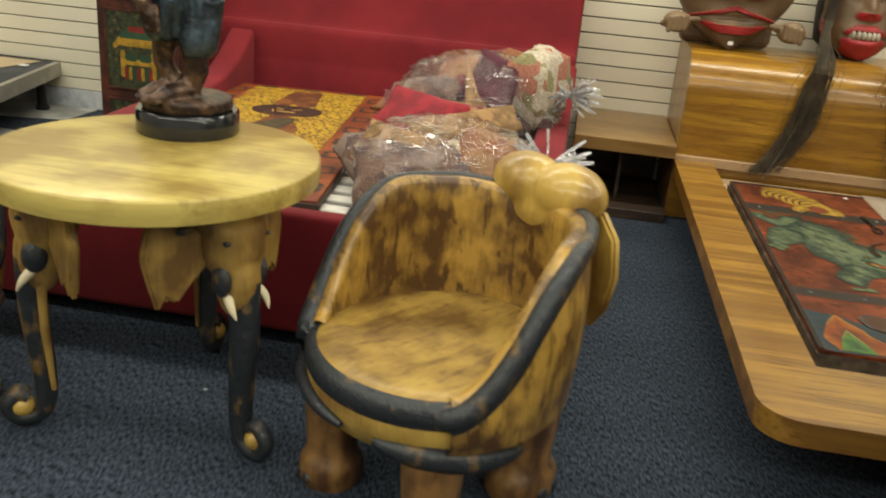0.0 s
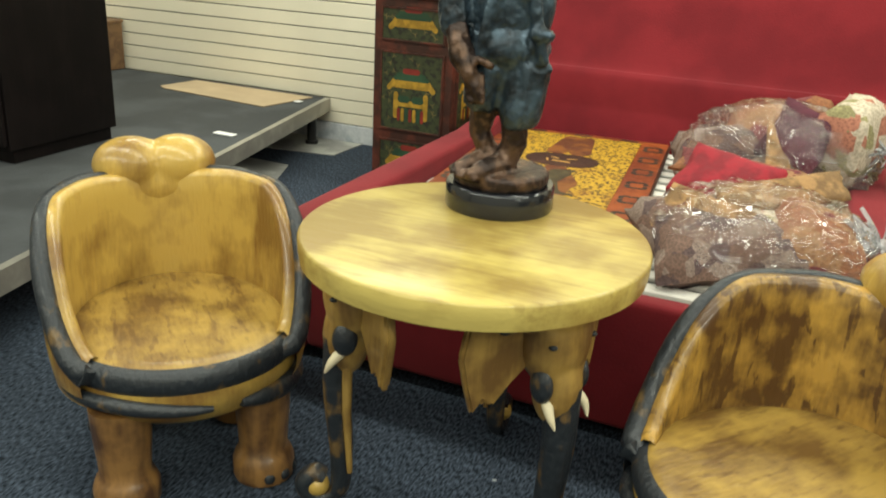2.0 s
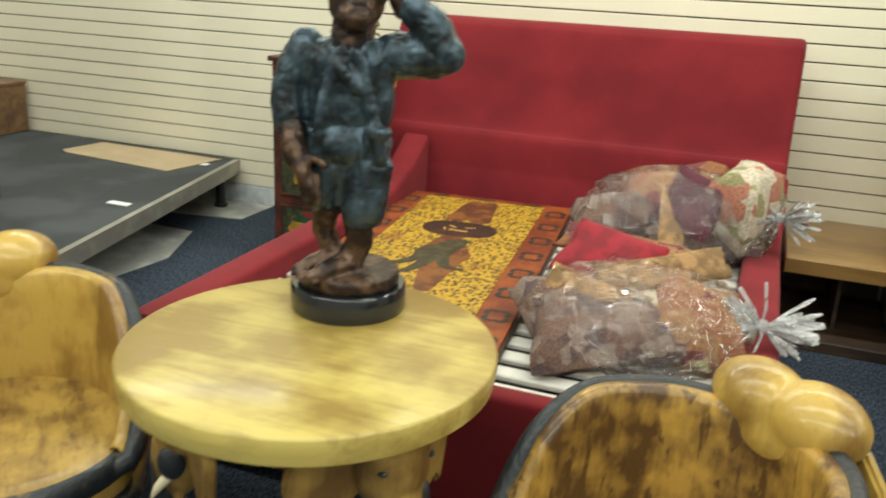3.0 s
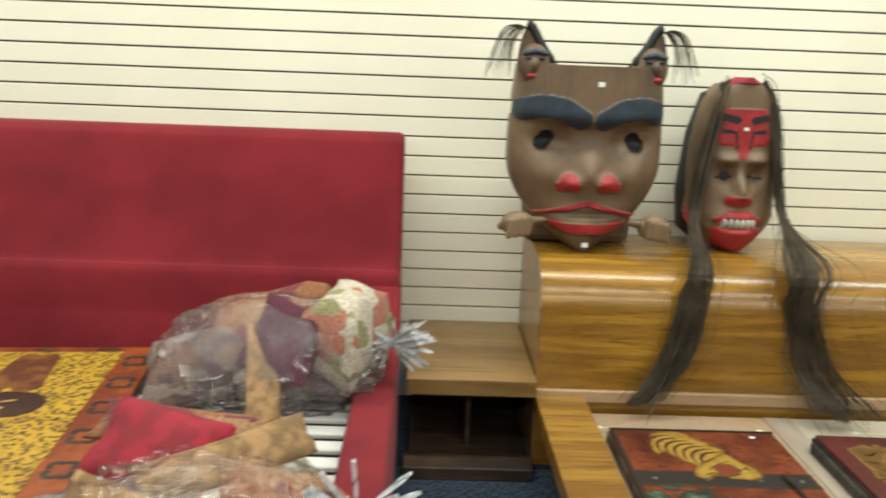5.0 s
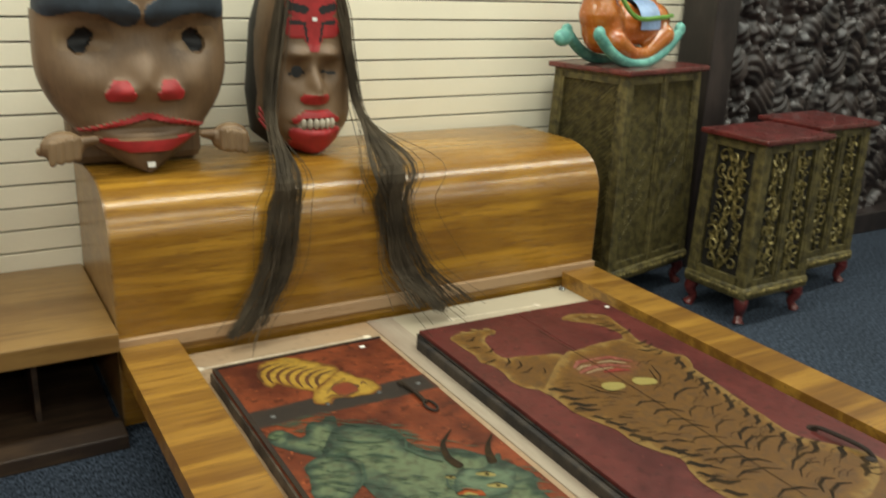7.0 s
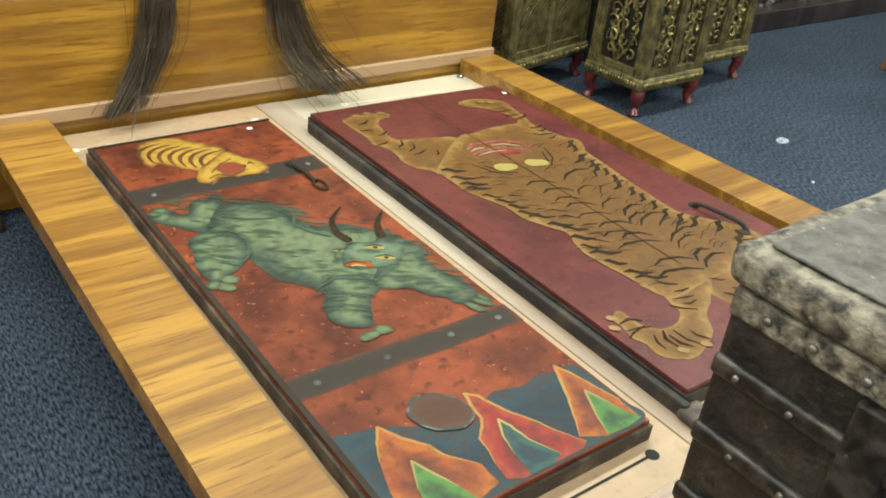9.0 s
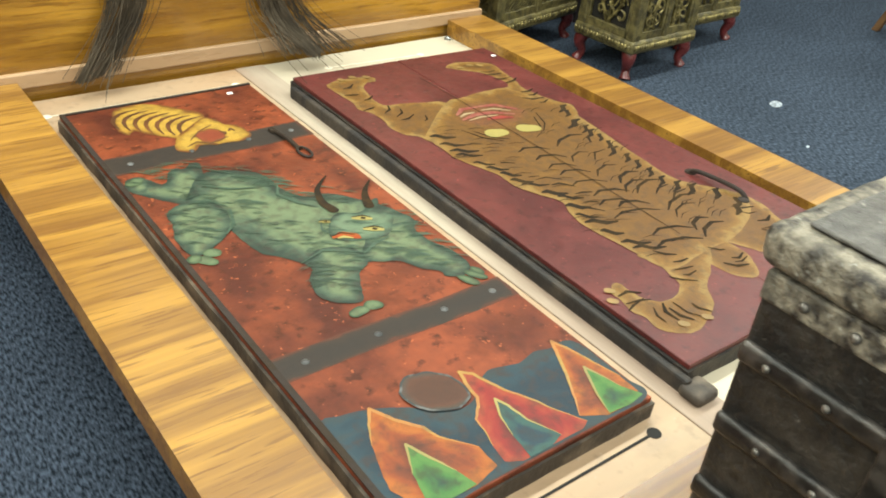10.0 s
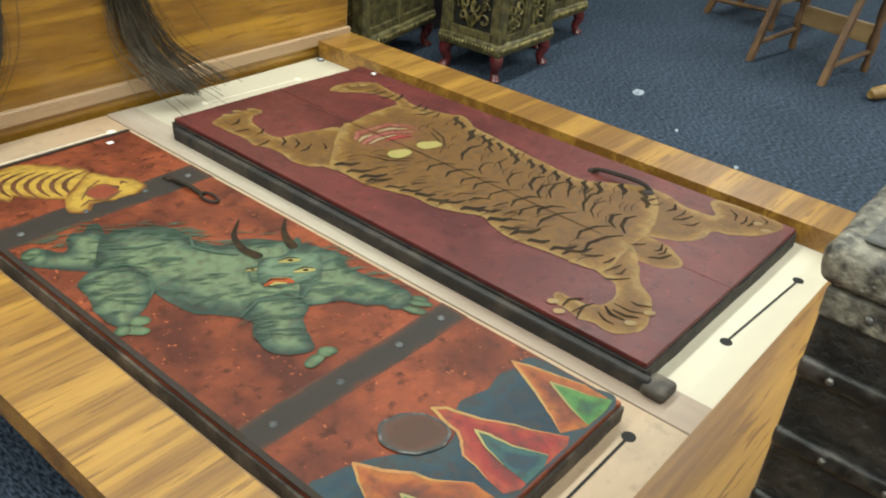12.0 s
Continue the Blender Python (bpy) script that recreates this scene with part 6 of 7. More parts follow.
zones2 = [("tooth_row", TOOTH, [(-0.055, 0.108, 0.012, 0.055, 0.108, 0.012)], 0.012),
          ("brow_mark", MASKBLACK, mirror([(0.03, 0.475, 0.013, 0.075, 0.485, 0.013), (0.032, 0.432, 0.006, 0.075, 0.437, 0.008), (0.030, 0.425, 0.005, 0.022, 0.375, 0.003)]), 0.0),
          ("eye", MASKBLACK, mirror([(0.03, 0.275, 0.004, 0.08, 0.268, 0.005)]), 0.0),
          ("forehead", MASKRED, [(-0.06, 0.485, 0.03, 0.06, 0.485, 0.03), (-0.065, 0.42, 0.035, 0.065, 0.42, 0.035), (0, 0.40, 0.045, 0, 0.36, 0.02)], 0.002),
          ("nose_tip", MASKRED, [(-0.035, 0.19, 0.017, 0.035, 0.19, 0.017)], 0.004),
          ("upper_lip", MASKRED, [(-0.075, 0.118, 0.010, -0.04, 0.140, 0.012), (-0.04, 0.140, 0.012, 0.04, 0.140, 0.012), (0.04, 0.140, 0.012, 0.075, 0.118, 0.010)], 0.014),
          ("chin", MASKRED, [(-0.07, 0.075, 0.022, 0.07, 0.075, 0.022), (-0.05, 0.04, 0.035, 0.05, 0.04, 0.035)], 0.010),
          ("crown_band", mat("mask_crimson_cloth", (0.30, 0.02, 0.04), 0.8), [(-0.09, 0.615, 0.014, 0.09, 0.615, 0.014)], 0.006)]
mask_face(m2, half2, depth2, zones2, 0.625, 70, 130)
part("side_shell", lathe(bmesh.new(), [(0.06, 0.0), (0.135, 0.06), (0.15, 0.20), (0.13, 0.42), (0.09, 0.56), (0.001, 0.61)], -0.03, 0.06, 28), MASKBLACK, m2, "blackened back of the mask", local=True, smooth=60)
for k in range(3):
    part("cheek_stripe", tube(bmesh.new(), spline([(-0.165, -0.02, 0.155 - 0.02 * k), (-0.145, -0.045, 0.125 - 0.02 * k), (-0.12, -0.06, 0.115 - 0.02 * k)], 4), 0.0055, 6), MASKRED, m2, local=True)
for k in range(6):
    part("tooth", ell(bmesh.new(), (-0.05 + 0.02 * k, -0.146 + 0.12 * (0.02 * k - 0.05) ** 2 * 40, 0.110), (0.0105, 0.012, 0.019)), TOOTH, m2, local=True, smooth=60)
part("price_sticker", boxm(-0.006, 0.010, -0.108, -0.106, 0.440, 0.452), WHITE, m2, "small white sticker", local=True)
rnd = random.Random(5)
for s in (-1, 1):
    bm = bmesh.new()
    locks = [(rnd.gauss(0, 1.15), rnd.gauss(0, 1), rnd.random(), rnd.gauss(0, 0.02), rnd.gauss(0, 0.02)) for q in range(13)]
    for k in range(300):
        lock = rnd.choice(locks)
        loose = 1.5 if k % 8 == 0 else 0.26
        a, b, c = lock[0] + loose * rnd.gauss(0, 1), lock[1] + loose * rnd.gauss(0, 1), min(1, max(0, lock[2] + 0.3 * loose * rnd.gauss(0, 1)))
        if s < 0:
            mid, low, end = (-0.235, -0.395, -0.10), (-0.245, -0.395, -0.29), (-0.33 - 0.07 * c, -0.40 - 0.04 * abs(b), -0.474)
        else:
            mid, low, end = (0.15, -0.395, -0.13), (0.205, -0.40, -0.34), (0.21 + 0.13 * c, -0.46 - 0.05 * abs(b), -0.474)
        top = (s * (0.050 + 0.03 * c), -0.045 + 0.02 * b * 0.5, 0.60 + 0.012 * a * 0.5)
        w = 0.015 if s < 0 else 0.027
        wob = [lock[3 + q] + rnd.gauss(0, 0.006) for q in range(2)]
        cheek = (s * (0.100 + 0.03 * c), -0.085 + 0.012 * b, 0.42 + 0.02 * a)
        jaw = (s * (0.135 + 0.022 * c) - (0.02 if s < 0 else 0), -0.13 + 0.014 * b, 0.16)
        lip = (0.4 * jaw[0] + 0.6 * mid[0] + w * a, -0.385 + 0.006 * b, 0.01)
        pts = [top, cheek, jaw, lip, (mid[0] + w * a + wob[0], mid[1] + 0.008 * b, mid[2]), (low[0] + 1.3 * w * a + wob[1], low[1] + 0.01 * b, low[2]), (end[0] + w * a * 1.4, end[1], end[2] + 0.004 * abs(a))]
        strand(bm, pts if c > 0.25 else pts[:-1], 0.0017, 0.0008, 5)
    part("hair", bm, HAIR, m2, "long dark strands hanging over the headboard", local=True)

# ---- carved cabinets ----
GILT = mat("olive_gilt", (0.155, 0.125, 0.045), 0.45, metal=0.25, vary=0.4, scale=30, second=(0.055, 0.045, 0.018), mix=(0.38, 0.62), fine=140, bump=0.9)
GILTBRIGHT = mat("bright_gilt", (0.30, 0.24, 0.09), 0.35, metal=0.45, vary=0.4, scale=40, second=(0.10, 0.08, 0.03), bump=0.6)
LACQUER = mat("red_brown_lacquer", (0.13, 0.022, 0.020), 0.3, vary=0.25, scale=12, coat=0.4)
# Near-black colour that stands for the shade within a pierced cabinet.
INNER = mat("cabinet_inside_shade", (0.012, 0.010, 0.007), 0.6)


def scroll(bm, cx, cz, r, y, turn, rnd, lean=1):
    """A carved curl in the plane of the panel."""
    pts = []
    for i in range(12):
        t = turn + lean * i * 0.55
        q = r * (1 - i / 14)
        pts.append((cx + q * math.cos(t), y - 0.004 * math.sin(i * 0.8), cz + q * math.sin(t) * 1.25))
    tube(bm, pts, [r * 0.16] * 4 + [r * 0.22] * 5 + [r * 0.3] * 3, 5)


def lattice(bm, x0, x1, z0, z1, y, step, r):
    """Slanting ribs between the limits."""
    k = x0 - (z1 - z0)
    while k < x1:
        a, b = max(x0, k), min(x1, k + (z1 - z0))
        if b > a:
            tube(bm, [(a, y, z0 + a - k), (b, y, z0 + b - k)], r, 4)
        k += step


def cabinet(name, label, at, rz, w, d, h, style, flare, seed):
    c = thing(name, label, "cabinet", at, rz, group="carved cabinets by the wall")
    rnd = random.Random(seed)
    legs, base = 0.11, 0.05

    def at_z(v):
        """Half-width factor: the body widens towards its foot."""
        return 1 + flare * (1 - v)
    zb, zt = legs + base, h - 0.028
    part("top", boxm(-w / 2 - 0.035, w / 2 + 0.035, -d / 2 - 0.035, d / 2 + 0.03, h - 0.022, h, 0.006), LACQUER, c, "red-brown lacquered top", local=True)
    part("cornice", boxm(-w / 2 - 0.012, w / 2 + 0.012, -d / 2 - 0.012, d / 2 + 0.01, h - 0.034, h - 0.0225, 0.003), GILT, c, local=True)
    bm = bmesh.new()
    lo, hi = at_z(0), 1.0
    v = [bm.verts.new((sx * w / 2 * k * 0.93, sy * d / 2 * k * 0.93, z)) for k, z in ((lo, zb), (hi, zt)) for sx, sy in ((-1, -1), (1, -1), (1, 1), (-1, 1))]
    for q in ((0, 1, 5, 4), (1, 2, 6, 5), (2, 3, 7, 6), (3, 0, 4, 7), (4, 5, 6, 7), (3, 2, 1, 0)):
        bm.faces.new([v[i] for i in q])
    # Behind pierced carving the solid body is coloured as a shaded hollow.
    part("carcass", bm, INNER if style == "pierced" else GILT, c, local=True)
    for sx in (-1, 1):
        for sy in (-1, 1):
            bm = bmesh.new()
            r = 0.021
            p0 = Vector((sx * (w / 2 - 0.01) * lo, sy * (d / 2 - 0.01) * lo, zb))
            p1 = Vector((sx * (w / 2 - 0.01), sy * (d / 2 - 0.01), zt))
            box(bm, -r, r, -r, r, 0, 1, 0.004, 1)
            for q in bm.verts:
                p = p0.lerp(p1, q.co.z)
                q.co = Vector((p.x + q.co.x, p.y + q.co.y, p.z))
            part("corner_post", bm, GILT, c, local=True)
    # front and sides
    for face in ("front", "left", "right"):
        width = w if face == "front" else d
        half = width / 2 - 0.03
        out = d / 2 if face == "front" else w / 2
        m = {"front": Matrix(), "left": pose(0, 0, 0, 0, 0, -90), "right": pose(0, 0, 0, 0, 0, 90)}[face]

        def bend(bm):
            for q in bm.verts:
                t = (q.co.z - zb) / (zt - zb)
                q.co.x *= at_z(t)
                q.co.y = q.co.y - out * (at_z(t) - 1)
            bmesh.ops.transform(bm, matrix=m, verts=bm.verts)
            return bm
        spans = [(-half, -0.012), (0.012, half)] if face == "front" else [(-half, half)]
        if face == "front":
            part("mullion", bend(boxm(-0.013, 0.013, -out - 0.012, -out + 0.01, zb, zt, 0.003, 1)), GILT, c, local=True)
        for a, b in spans:
            bm = bmesh.new()
            for q in ((a, a + 0.012, zb, zt), (b - 0.012, b, zb, zt), (a, b, zb, zb + 0.035), (a, b, zt - 0.035, zt)):
                box(bm, q[0], q[1], -out - 0.006, -out + 0.012, q[2], q[3], 0.002, 1)
            door = part("door" if face == "front" else "side_frame", bend(bm), GILT, c, local=True)
            bm = bmesh.new()
            if style == "pierced":
                n = 9
                for i in range(n):
                    for j in range(max(1, int((b - a) / 0.055))):
                        cx = a + 0.028 + (b - a - 0.056) * (j + 0.5) / max(1, int((b - a) / 0.055)) + rnd.uniform(-0.006, 0.006)
                        cz = zb + 0.05 + (zt - zb - 0.1) * (i + 0.5) / n
                        scroll(bm, cx, cz, rnd.uniform(0.020, 0.032), -out + 0.004, rnd.uniform(0, 6.28), rnd, rnd.choice((-1, 1)))
                for j in range(3):
                    strand(bm, [(a + (b - a) * rnd.uniform(0.2, 0.8), -out + 0.006, zb + 0.03 + (zt - zb - 0.06) * k / 4) for k in range(5)], 0.007, 0.006, 4)
                part("pierced_carving", bend(bm), GILTBRIGHT, door, "pierced gilt scroll carving", local=True, smooth=50)
            else:
                lattice(bm, a + 0.012, b - 0.012, zb + 0.035, zt - 0.035, -out + 0.004, 0.022, 0.0036)
                tagged(part("ribbed_panel", bend(bm), GILT, door, local=True), kind="stuff")
    part("plinth", boxm(-w / 2 * lo - 0.02, w / 2 * lo + 0.02, -d / 2 * lo - 0.02, d / 2 * lo + 0.015, legs, zb + 0.004, 0.014, 3), GILT, c, "embossed gilt base moulding", local=True, smooth=50)
    bm = bmesh.new()
    for i in range(26):
        a = -w / 2 * lo + w * lo * i / 25
        ell(bm, (a, -d / 2 * lo - 0.02, legs + 0.028), (0.008, 0.006, 0.012), u=8, v=6)
    for i in range(18):
        a = -d / 2 * lo + d * lo * i / 17
        ell(bm, (-w / 2 * lo - 0.02, a, legs + 0.028), (0.006, 0.008, 0.012), u=8, v=6)
    part("beaded_moulding", bm, GILTBRIGHT, c, local=True, smooth=60)
    for sx in (-1, 1):
        for sy in (-1, 1):
            px, py = sx * (w / 2 * lo - 0.02), sy * (d / 2 * lo - 0.02)
            bm = tube(bmesh.new(), spline([(px, py, legs + 0.01), (px + sx * 0.012, py + sy * 0.012, legs * 0.7), (px, py, legs * 0.35), (px + sx * 0.008, py + sy * 0.008, 0.012), (px + sx * 0.012, py + sy * 0.012, 0.0)], 3), [0.03, 0.03, 0.029, 0.026, 0.023, 0.02, 0.018, 0.017, 0.018, 0.02, 0.023, 0.024, 0.024], 10)
            part("foot", bm, LACQUER, c, "dark red curved foot", local=True, smooth=60)
    return c


cabinet("tall_cabinet", "tall olive-gilt ribbed cabinet with red-brown top by the slatwall", (3.445, -0.235, 0), 12, 0.51, 0.36, 1.0, "ribbed", 0.10, 1)
cabinet("short_cabinet", "short gilt cabinet with pierced carving and dark red feet", (3.79, -0.72, 0), 2, 0.36, 0.27, 0.775, "pierced", 0.06, 2)
cabinet("short_cabinet", "short gilt cabinet with pierced carving beside its twin", (4.31, -0.57, 0), 2, 0.36, 0.27, 0.775, "pierced", 0.06, 3)

# ---- carved relief panel against the wall ----
EBONY = wood("dark_carved_wood", (0.034, 0.024, 0.022), (0.013, 0.009, 0.009), "z", 0.42, rings=5, coat=0.12, bump=0.3)
pan = thing("relief_carving", "huge black-brown wooden relief panel of crowded figures in a plain frame", "carved panel", (5.4, -0.12, 0))
PX0, PX1, PY = 3.93, 6.9, -0.22
for a, b, z0, z1 in ((PX0, PX0 + 0.15, 0.0, 2.35), (PX1 - 0.15, PX1, 0.0, 2.35)):
    part("frame_post", boxm(a, b, PY - 0.02, -0.03, z0, z1, 0.008), EBONY, pan)
for z0, z1 in ((0.0, 0.12), (2.2, 2.35)):
    part("frame_rail", boxm(PX0 + 0.151, PX1 - 0.151, PY - 0.01, -0.03, z0, z1, 0.008), EBONY, pan)
rnd = random.Random(33)
blobs = []
for i in range(17):
    for j in range(9):
        fx = PX0 + 0.2 + (PX1 - PX0 - 0.4) * (i + 0.5 * (j % 2) + 0.3 * rnd.random()) / 17
        fz = 0.2 + 1.95 * (j + 0.4 * rnd.random()) / 9
        s = rnd.uniform(0.6, 1.7)
        blobs += [(fx, fz + 0.15 * s, 0.035 * s, 0.04 * s, 0.055, 0), (fx, fz + 0.05 * s, 0.05 * s, 0.075 * s, 0.05, rnd.uniform(-0.5, 0.5)), (fx + 0.04 * s, fz - 0.06 * s, 0.025, 0.075 * s, 0.045, rnd.uniform(-0.8, 0.8)), (fx - 0.04 * s, fz - 0.06 * s, 0.025, 0.07 * s, 0.04, rnd.uniform(-0.8, 0.8)), (fx + 0.07 * s, fz + 0.07, 0.016, 0.06, 0.035, rnd.uniform(-1.2, 1.2))]
nx, nz = 300, 210
gx = np.linspace(PX0 + 0.14, PX1 - 0.14, nx)
gz = np.linspace(0.11, 2.21, nz)
GXm, GZm = np.meshgrid(gx, gz, indexing="ij")
hgt = np.zeros((nx, nz))
for fx, fz, a, b, k, t in blobs:
    dx, dz = GXm - fx, GZm - fz
    u, v = dx * math.cos(t) + dz * math.sin(t), -dx * math.sin(t) + dz * math.cos(t)
    q = 1 - (u / a) ** 2 - (v / b) ** 2
    hgt = np.maximum(hgt, k * np.sqrt(np.clip(q, 0, 1)))
hgt += 0.006 * np.sin(GZm * 130 + 9 * np.sin(GXm * 17) + 40 * hgt) * (hgt > 0.006)
verts = [(float(GXm[i, j]), float(-0.10 - 1.1 * hgt[i, j]), float(GZm[i, j])) for i in range(nx) for j in range(nz)]
faces = [(i * nz + j, (i + 1) * nz + j, (i + 1) * nz + j + 1, i * nz + j + 1) for i in range(nx - 1) for j in range(nz - 1)]
me = bpy.data.meshes.new("relief")
me.from_pydata(verts, [], faces)
me.shade_smooth()
me.transform(POSES[pan].inverted())
me.materials.append(EBONY)
relief = new("relief", me)
relief.parent = pan
relief["label"] = "deep carved figure relief"
part("back_board", boxm(PX0 + 0.14, PX1 - 0.14, -0.095, -0.03, 0.11, 2.21), EBONY, pan)

# ---- rocking animal on the tall cabinet ----
ORANGE = mat("glossy_orange", (0.40, 0.13, 0.02), 0.25, vary=0.2, scale=9, second=(0.38, 0.10, 0.016), coat=0.5, bump=0.2)
AQUA = mat("worn_aqua_paint", (0.20, 0.50, 0.42), 0.45, vary=0.2, scale=25, second=(0.10, 0.30, 0.26))
SADDLE = mat("pale_blue_saddle", (0.28, 0.40, 0.62), 0.4, vary=0.15, scale=15)
GREENP = mat("harness_green", (0.16, 0.36, 0.06), 0.4, vary=0.2, scale=20)
rock = thing("rocking_camel", "glossy orange rocking camel figure on aqua rockers atop the cabinet", "figurine", (3.345, -0.27, 1.0), 10)
bm = bmesh.new()
ell(bm, (0.04, 0, 0.155), (0.21, 0.085, 0.085))
ell(bm, (-0.12, 0, 0.16), (0.10, 0.085, 0.115))
ell(bm, (0.17, 0, 0.175), (0.12, 0.08, 0.085))
ell(bm, (-0.01, 0, 0.215), (0.06, 0.05, 0.045))
ell(bm, (0.14, 0, 0.235), (0.06, 0.05, 0.05))
limb(bm, (-0.15, 0, 0.20, 0.085), (-0.155, 0, 0.28, 0.062), (-0.15, 0, 0.36, 0.05), (-0.15, 0, 0.44, 0.046), (-0.155, 0, 0.475, 0.05))
ell(bm, (-0.17, 0, 0.495), (0.062, 0.044, 0.048))
limb(bm, (-0.19, 0, 0.49, 0.042), (-0.245, 0, 0.475, 0.036))
limb(bm, (-0.12, -0.07, 0.10, 0.05), (-0.02, -0.075, 0.05, 0.035), (0.08, -0.075, 0.045, 0.028))
limb(bm, (0.20, -0.065, 0.12, 0.05), (0.10, -0.075, 0.06, 0.032))
part("body", fused([(bm, 0)], 0.008, 3), ORANGE, rock, local=True)
for sy in (-0.085, 0.085):
    arc = [(0.02 + 0.32 * math.sin(t), sy, 0.275 - 0.262 * math.cos(t * 1.05)) for t in [(-0.95 + 1.95 * i / 22) for i in range(23)]]
    bm = tube(bmesh.new(), arc, [0.02] + [0.024] * 21 + [0.02], 8)
    for p in (arc[0], arc[-1]):
        ell(bm, (p[0], p[1], p[2]), (0.03, 0.02, 0.03))
    part("rocker", bm, AQUA, rock, "worn aqua rocker", local=True, smooth=60)
part("foot_bar", ell(bmesh.new(), (-0.30, 0.05, 0.11), (0.045, 0.03, 0.034)), AQUA, rock, local=True, smooth=60)
bm = ring_surface(bmesh.new(), [-100 + 10 * i for i in range(21)], lambda a: [(0.096, -0.065), (0.102, 0.0), (0.096, 0.065)])
bmesh.ops.transform(bm, matrix=pose(0.07, 0, 0.165, 0, -90, 0) @ Matrix.Diagonal((1.12, 1, 1, 1)), verts=bm.verts)
part("saddle_cloth", bm, SADDLE, rock, "pale blue saddle cloth", local=True, smooth=60)
part("saddle", ell(bmesh.new(), (0.06, 0, 0.275), (0.05, 0.045, 0.03)), mat("saddle_blue", (0.12, 0.20, 0.42), 0.4), rock, local=True, smooth=60)
for z, r in ((0.295, 0.065),):
    ring = [(-0.153 + r * math.cos(t), r * math.sin(t) * 0.98, z) for t in [i * 0.3927 for i in range(17)]]
    part("collar", tube(bmesh.new(), ring, 0.012, 8), GREENP, rock, "green collar", local=True)
strap = spline([(-0.12, -0.075, 0.28), (-0.075, -0.10, 0.215), (0.0, -0.10, 0.19), (0.15, -0.09, 0.195), (0.25, -0.065, 0.20)], 6)
part("harness", tube(bmesh.new(), strap, 0.010, 6), GREENP, rock, local=True)
for a in ((-0.215, 0.0), (-0.175, 0.3)):
    ring = [(a[0] + 0.01 * math.sin(t), 0.047 * math.cos(t), 0.485 + 0.044 * math.sin(t)) for t in [i * 0.5236 for i in range(13)]]
    part("bridle", tube(bmesh.new(), ring, 0.005, 6), BLACK, rock, local=True)
for s in (-1, 1):
    part("ear", tube(bmesh.new(), [(-0.13, s * 0.035, 0.525), (-0.09, s * 0.05, 0.53), (-0.07, s * 0.05, 0.52)], [0.010, 0.016, 0.004], 8, 0.5), LEGWOOD, rock, local=True, smooth=60)
    part("eye", ell(bmesh.new(), (-0.20, s * 0.042, 0.505), (0.007, 0.004, 0.006)), BLACK, rock, local=True)

# ---- painted dresser and brass figures ----
DRW, DRY0, DRY1, DRZ = (-1.385, -1.0), -0.775, -0.06, 0.92
DFRAME = mat("dresser_red_brown", (0.115, 0.030, 0.018), 0.45, vary=0.35, scale=16, second=(0.05, 0.018, 0.012), fine=60)
DDARK = mat("dresser_dark_ground", (0.022, 0.022, 0.014), 0.5, vary=0.4, scale=40, second=(0.05, 0.06, 0.025), mix=(0.48, 0.6))
PGOLD = mat("dresser_gold", (0.50, 0.29, 0.035), 0.45, vary=0.2, scale=30)
PGREEN = mat("dresser_green", (0.035, 0.09, 0.045), 0.5, vary=0.2)
PRED = mat("dresser_red", (0.28, 0.03, 0.02), 0.5, vary=0.2)
dr = thing("painted_dresser", "narrow dark dresser with colourful folk-painted drawer fronts beside the bed", "dresser", ((DRW[0] + DRW[1]) / 2, -0.42, 0))
part("top", boxm(DRW[0] - 0.012, DRW[1] + 0.012, DRY0 - 0.012, DRY1, DRZ - 0.022, DRZ, 0.005), DFRAME, dr)
part("body", boxm(DRW[0], DRW[1], DRY0 + 0.012, DRY1, 0.05, DRZ - 0.023), DFRAME, dr)
for lx in (DRW[0] + 0.03, DRW[1] - 0.03):
    for ly in (DRY0 + 0.04, DRY1 - 0.03):
        part("foot", boxm(lx - 0.025, lx + 0.025, ly - 0.025, ly + 0.025, 0, 0.05), DFRAME, dr)


def front_to(y):
    return lambda u, v, h: (u, y - h, v)


def side_to(x):
    return lambda u, v, h: (x + h, u, v)


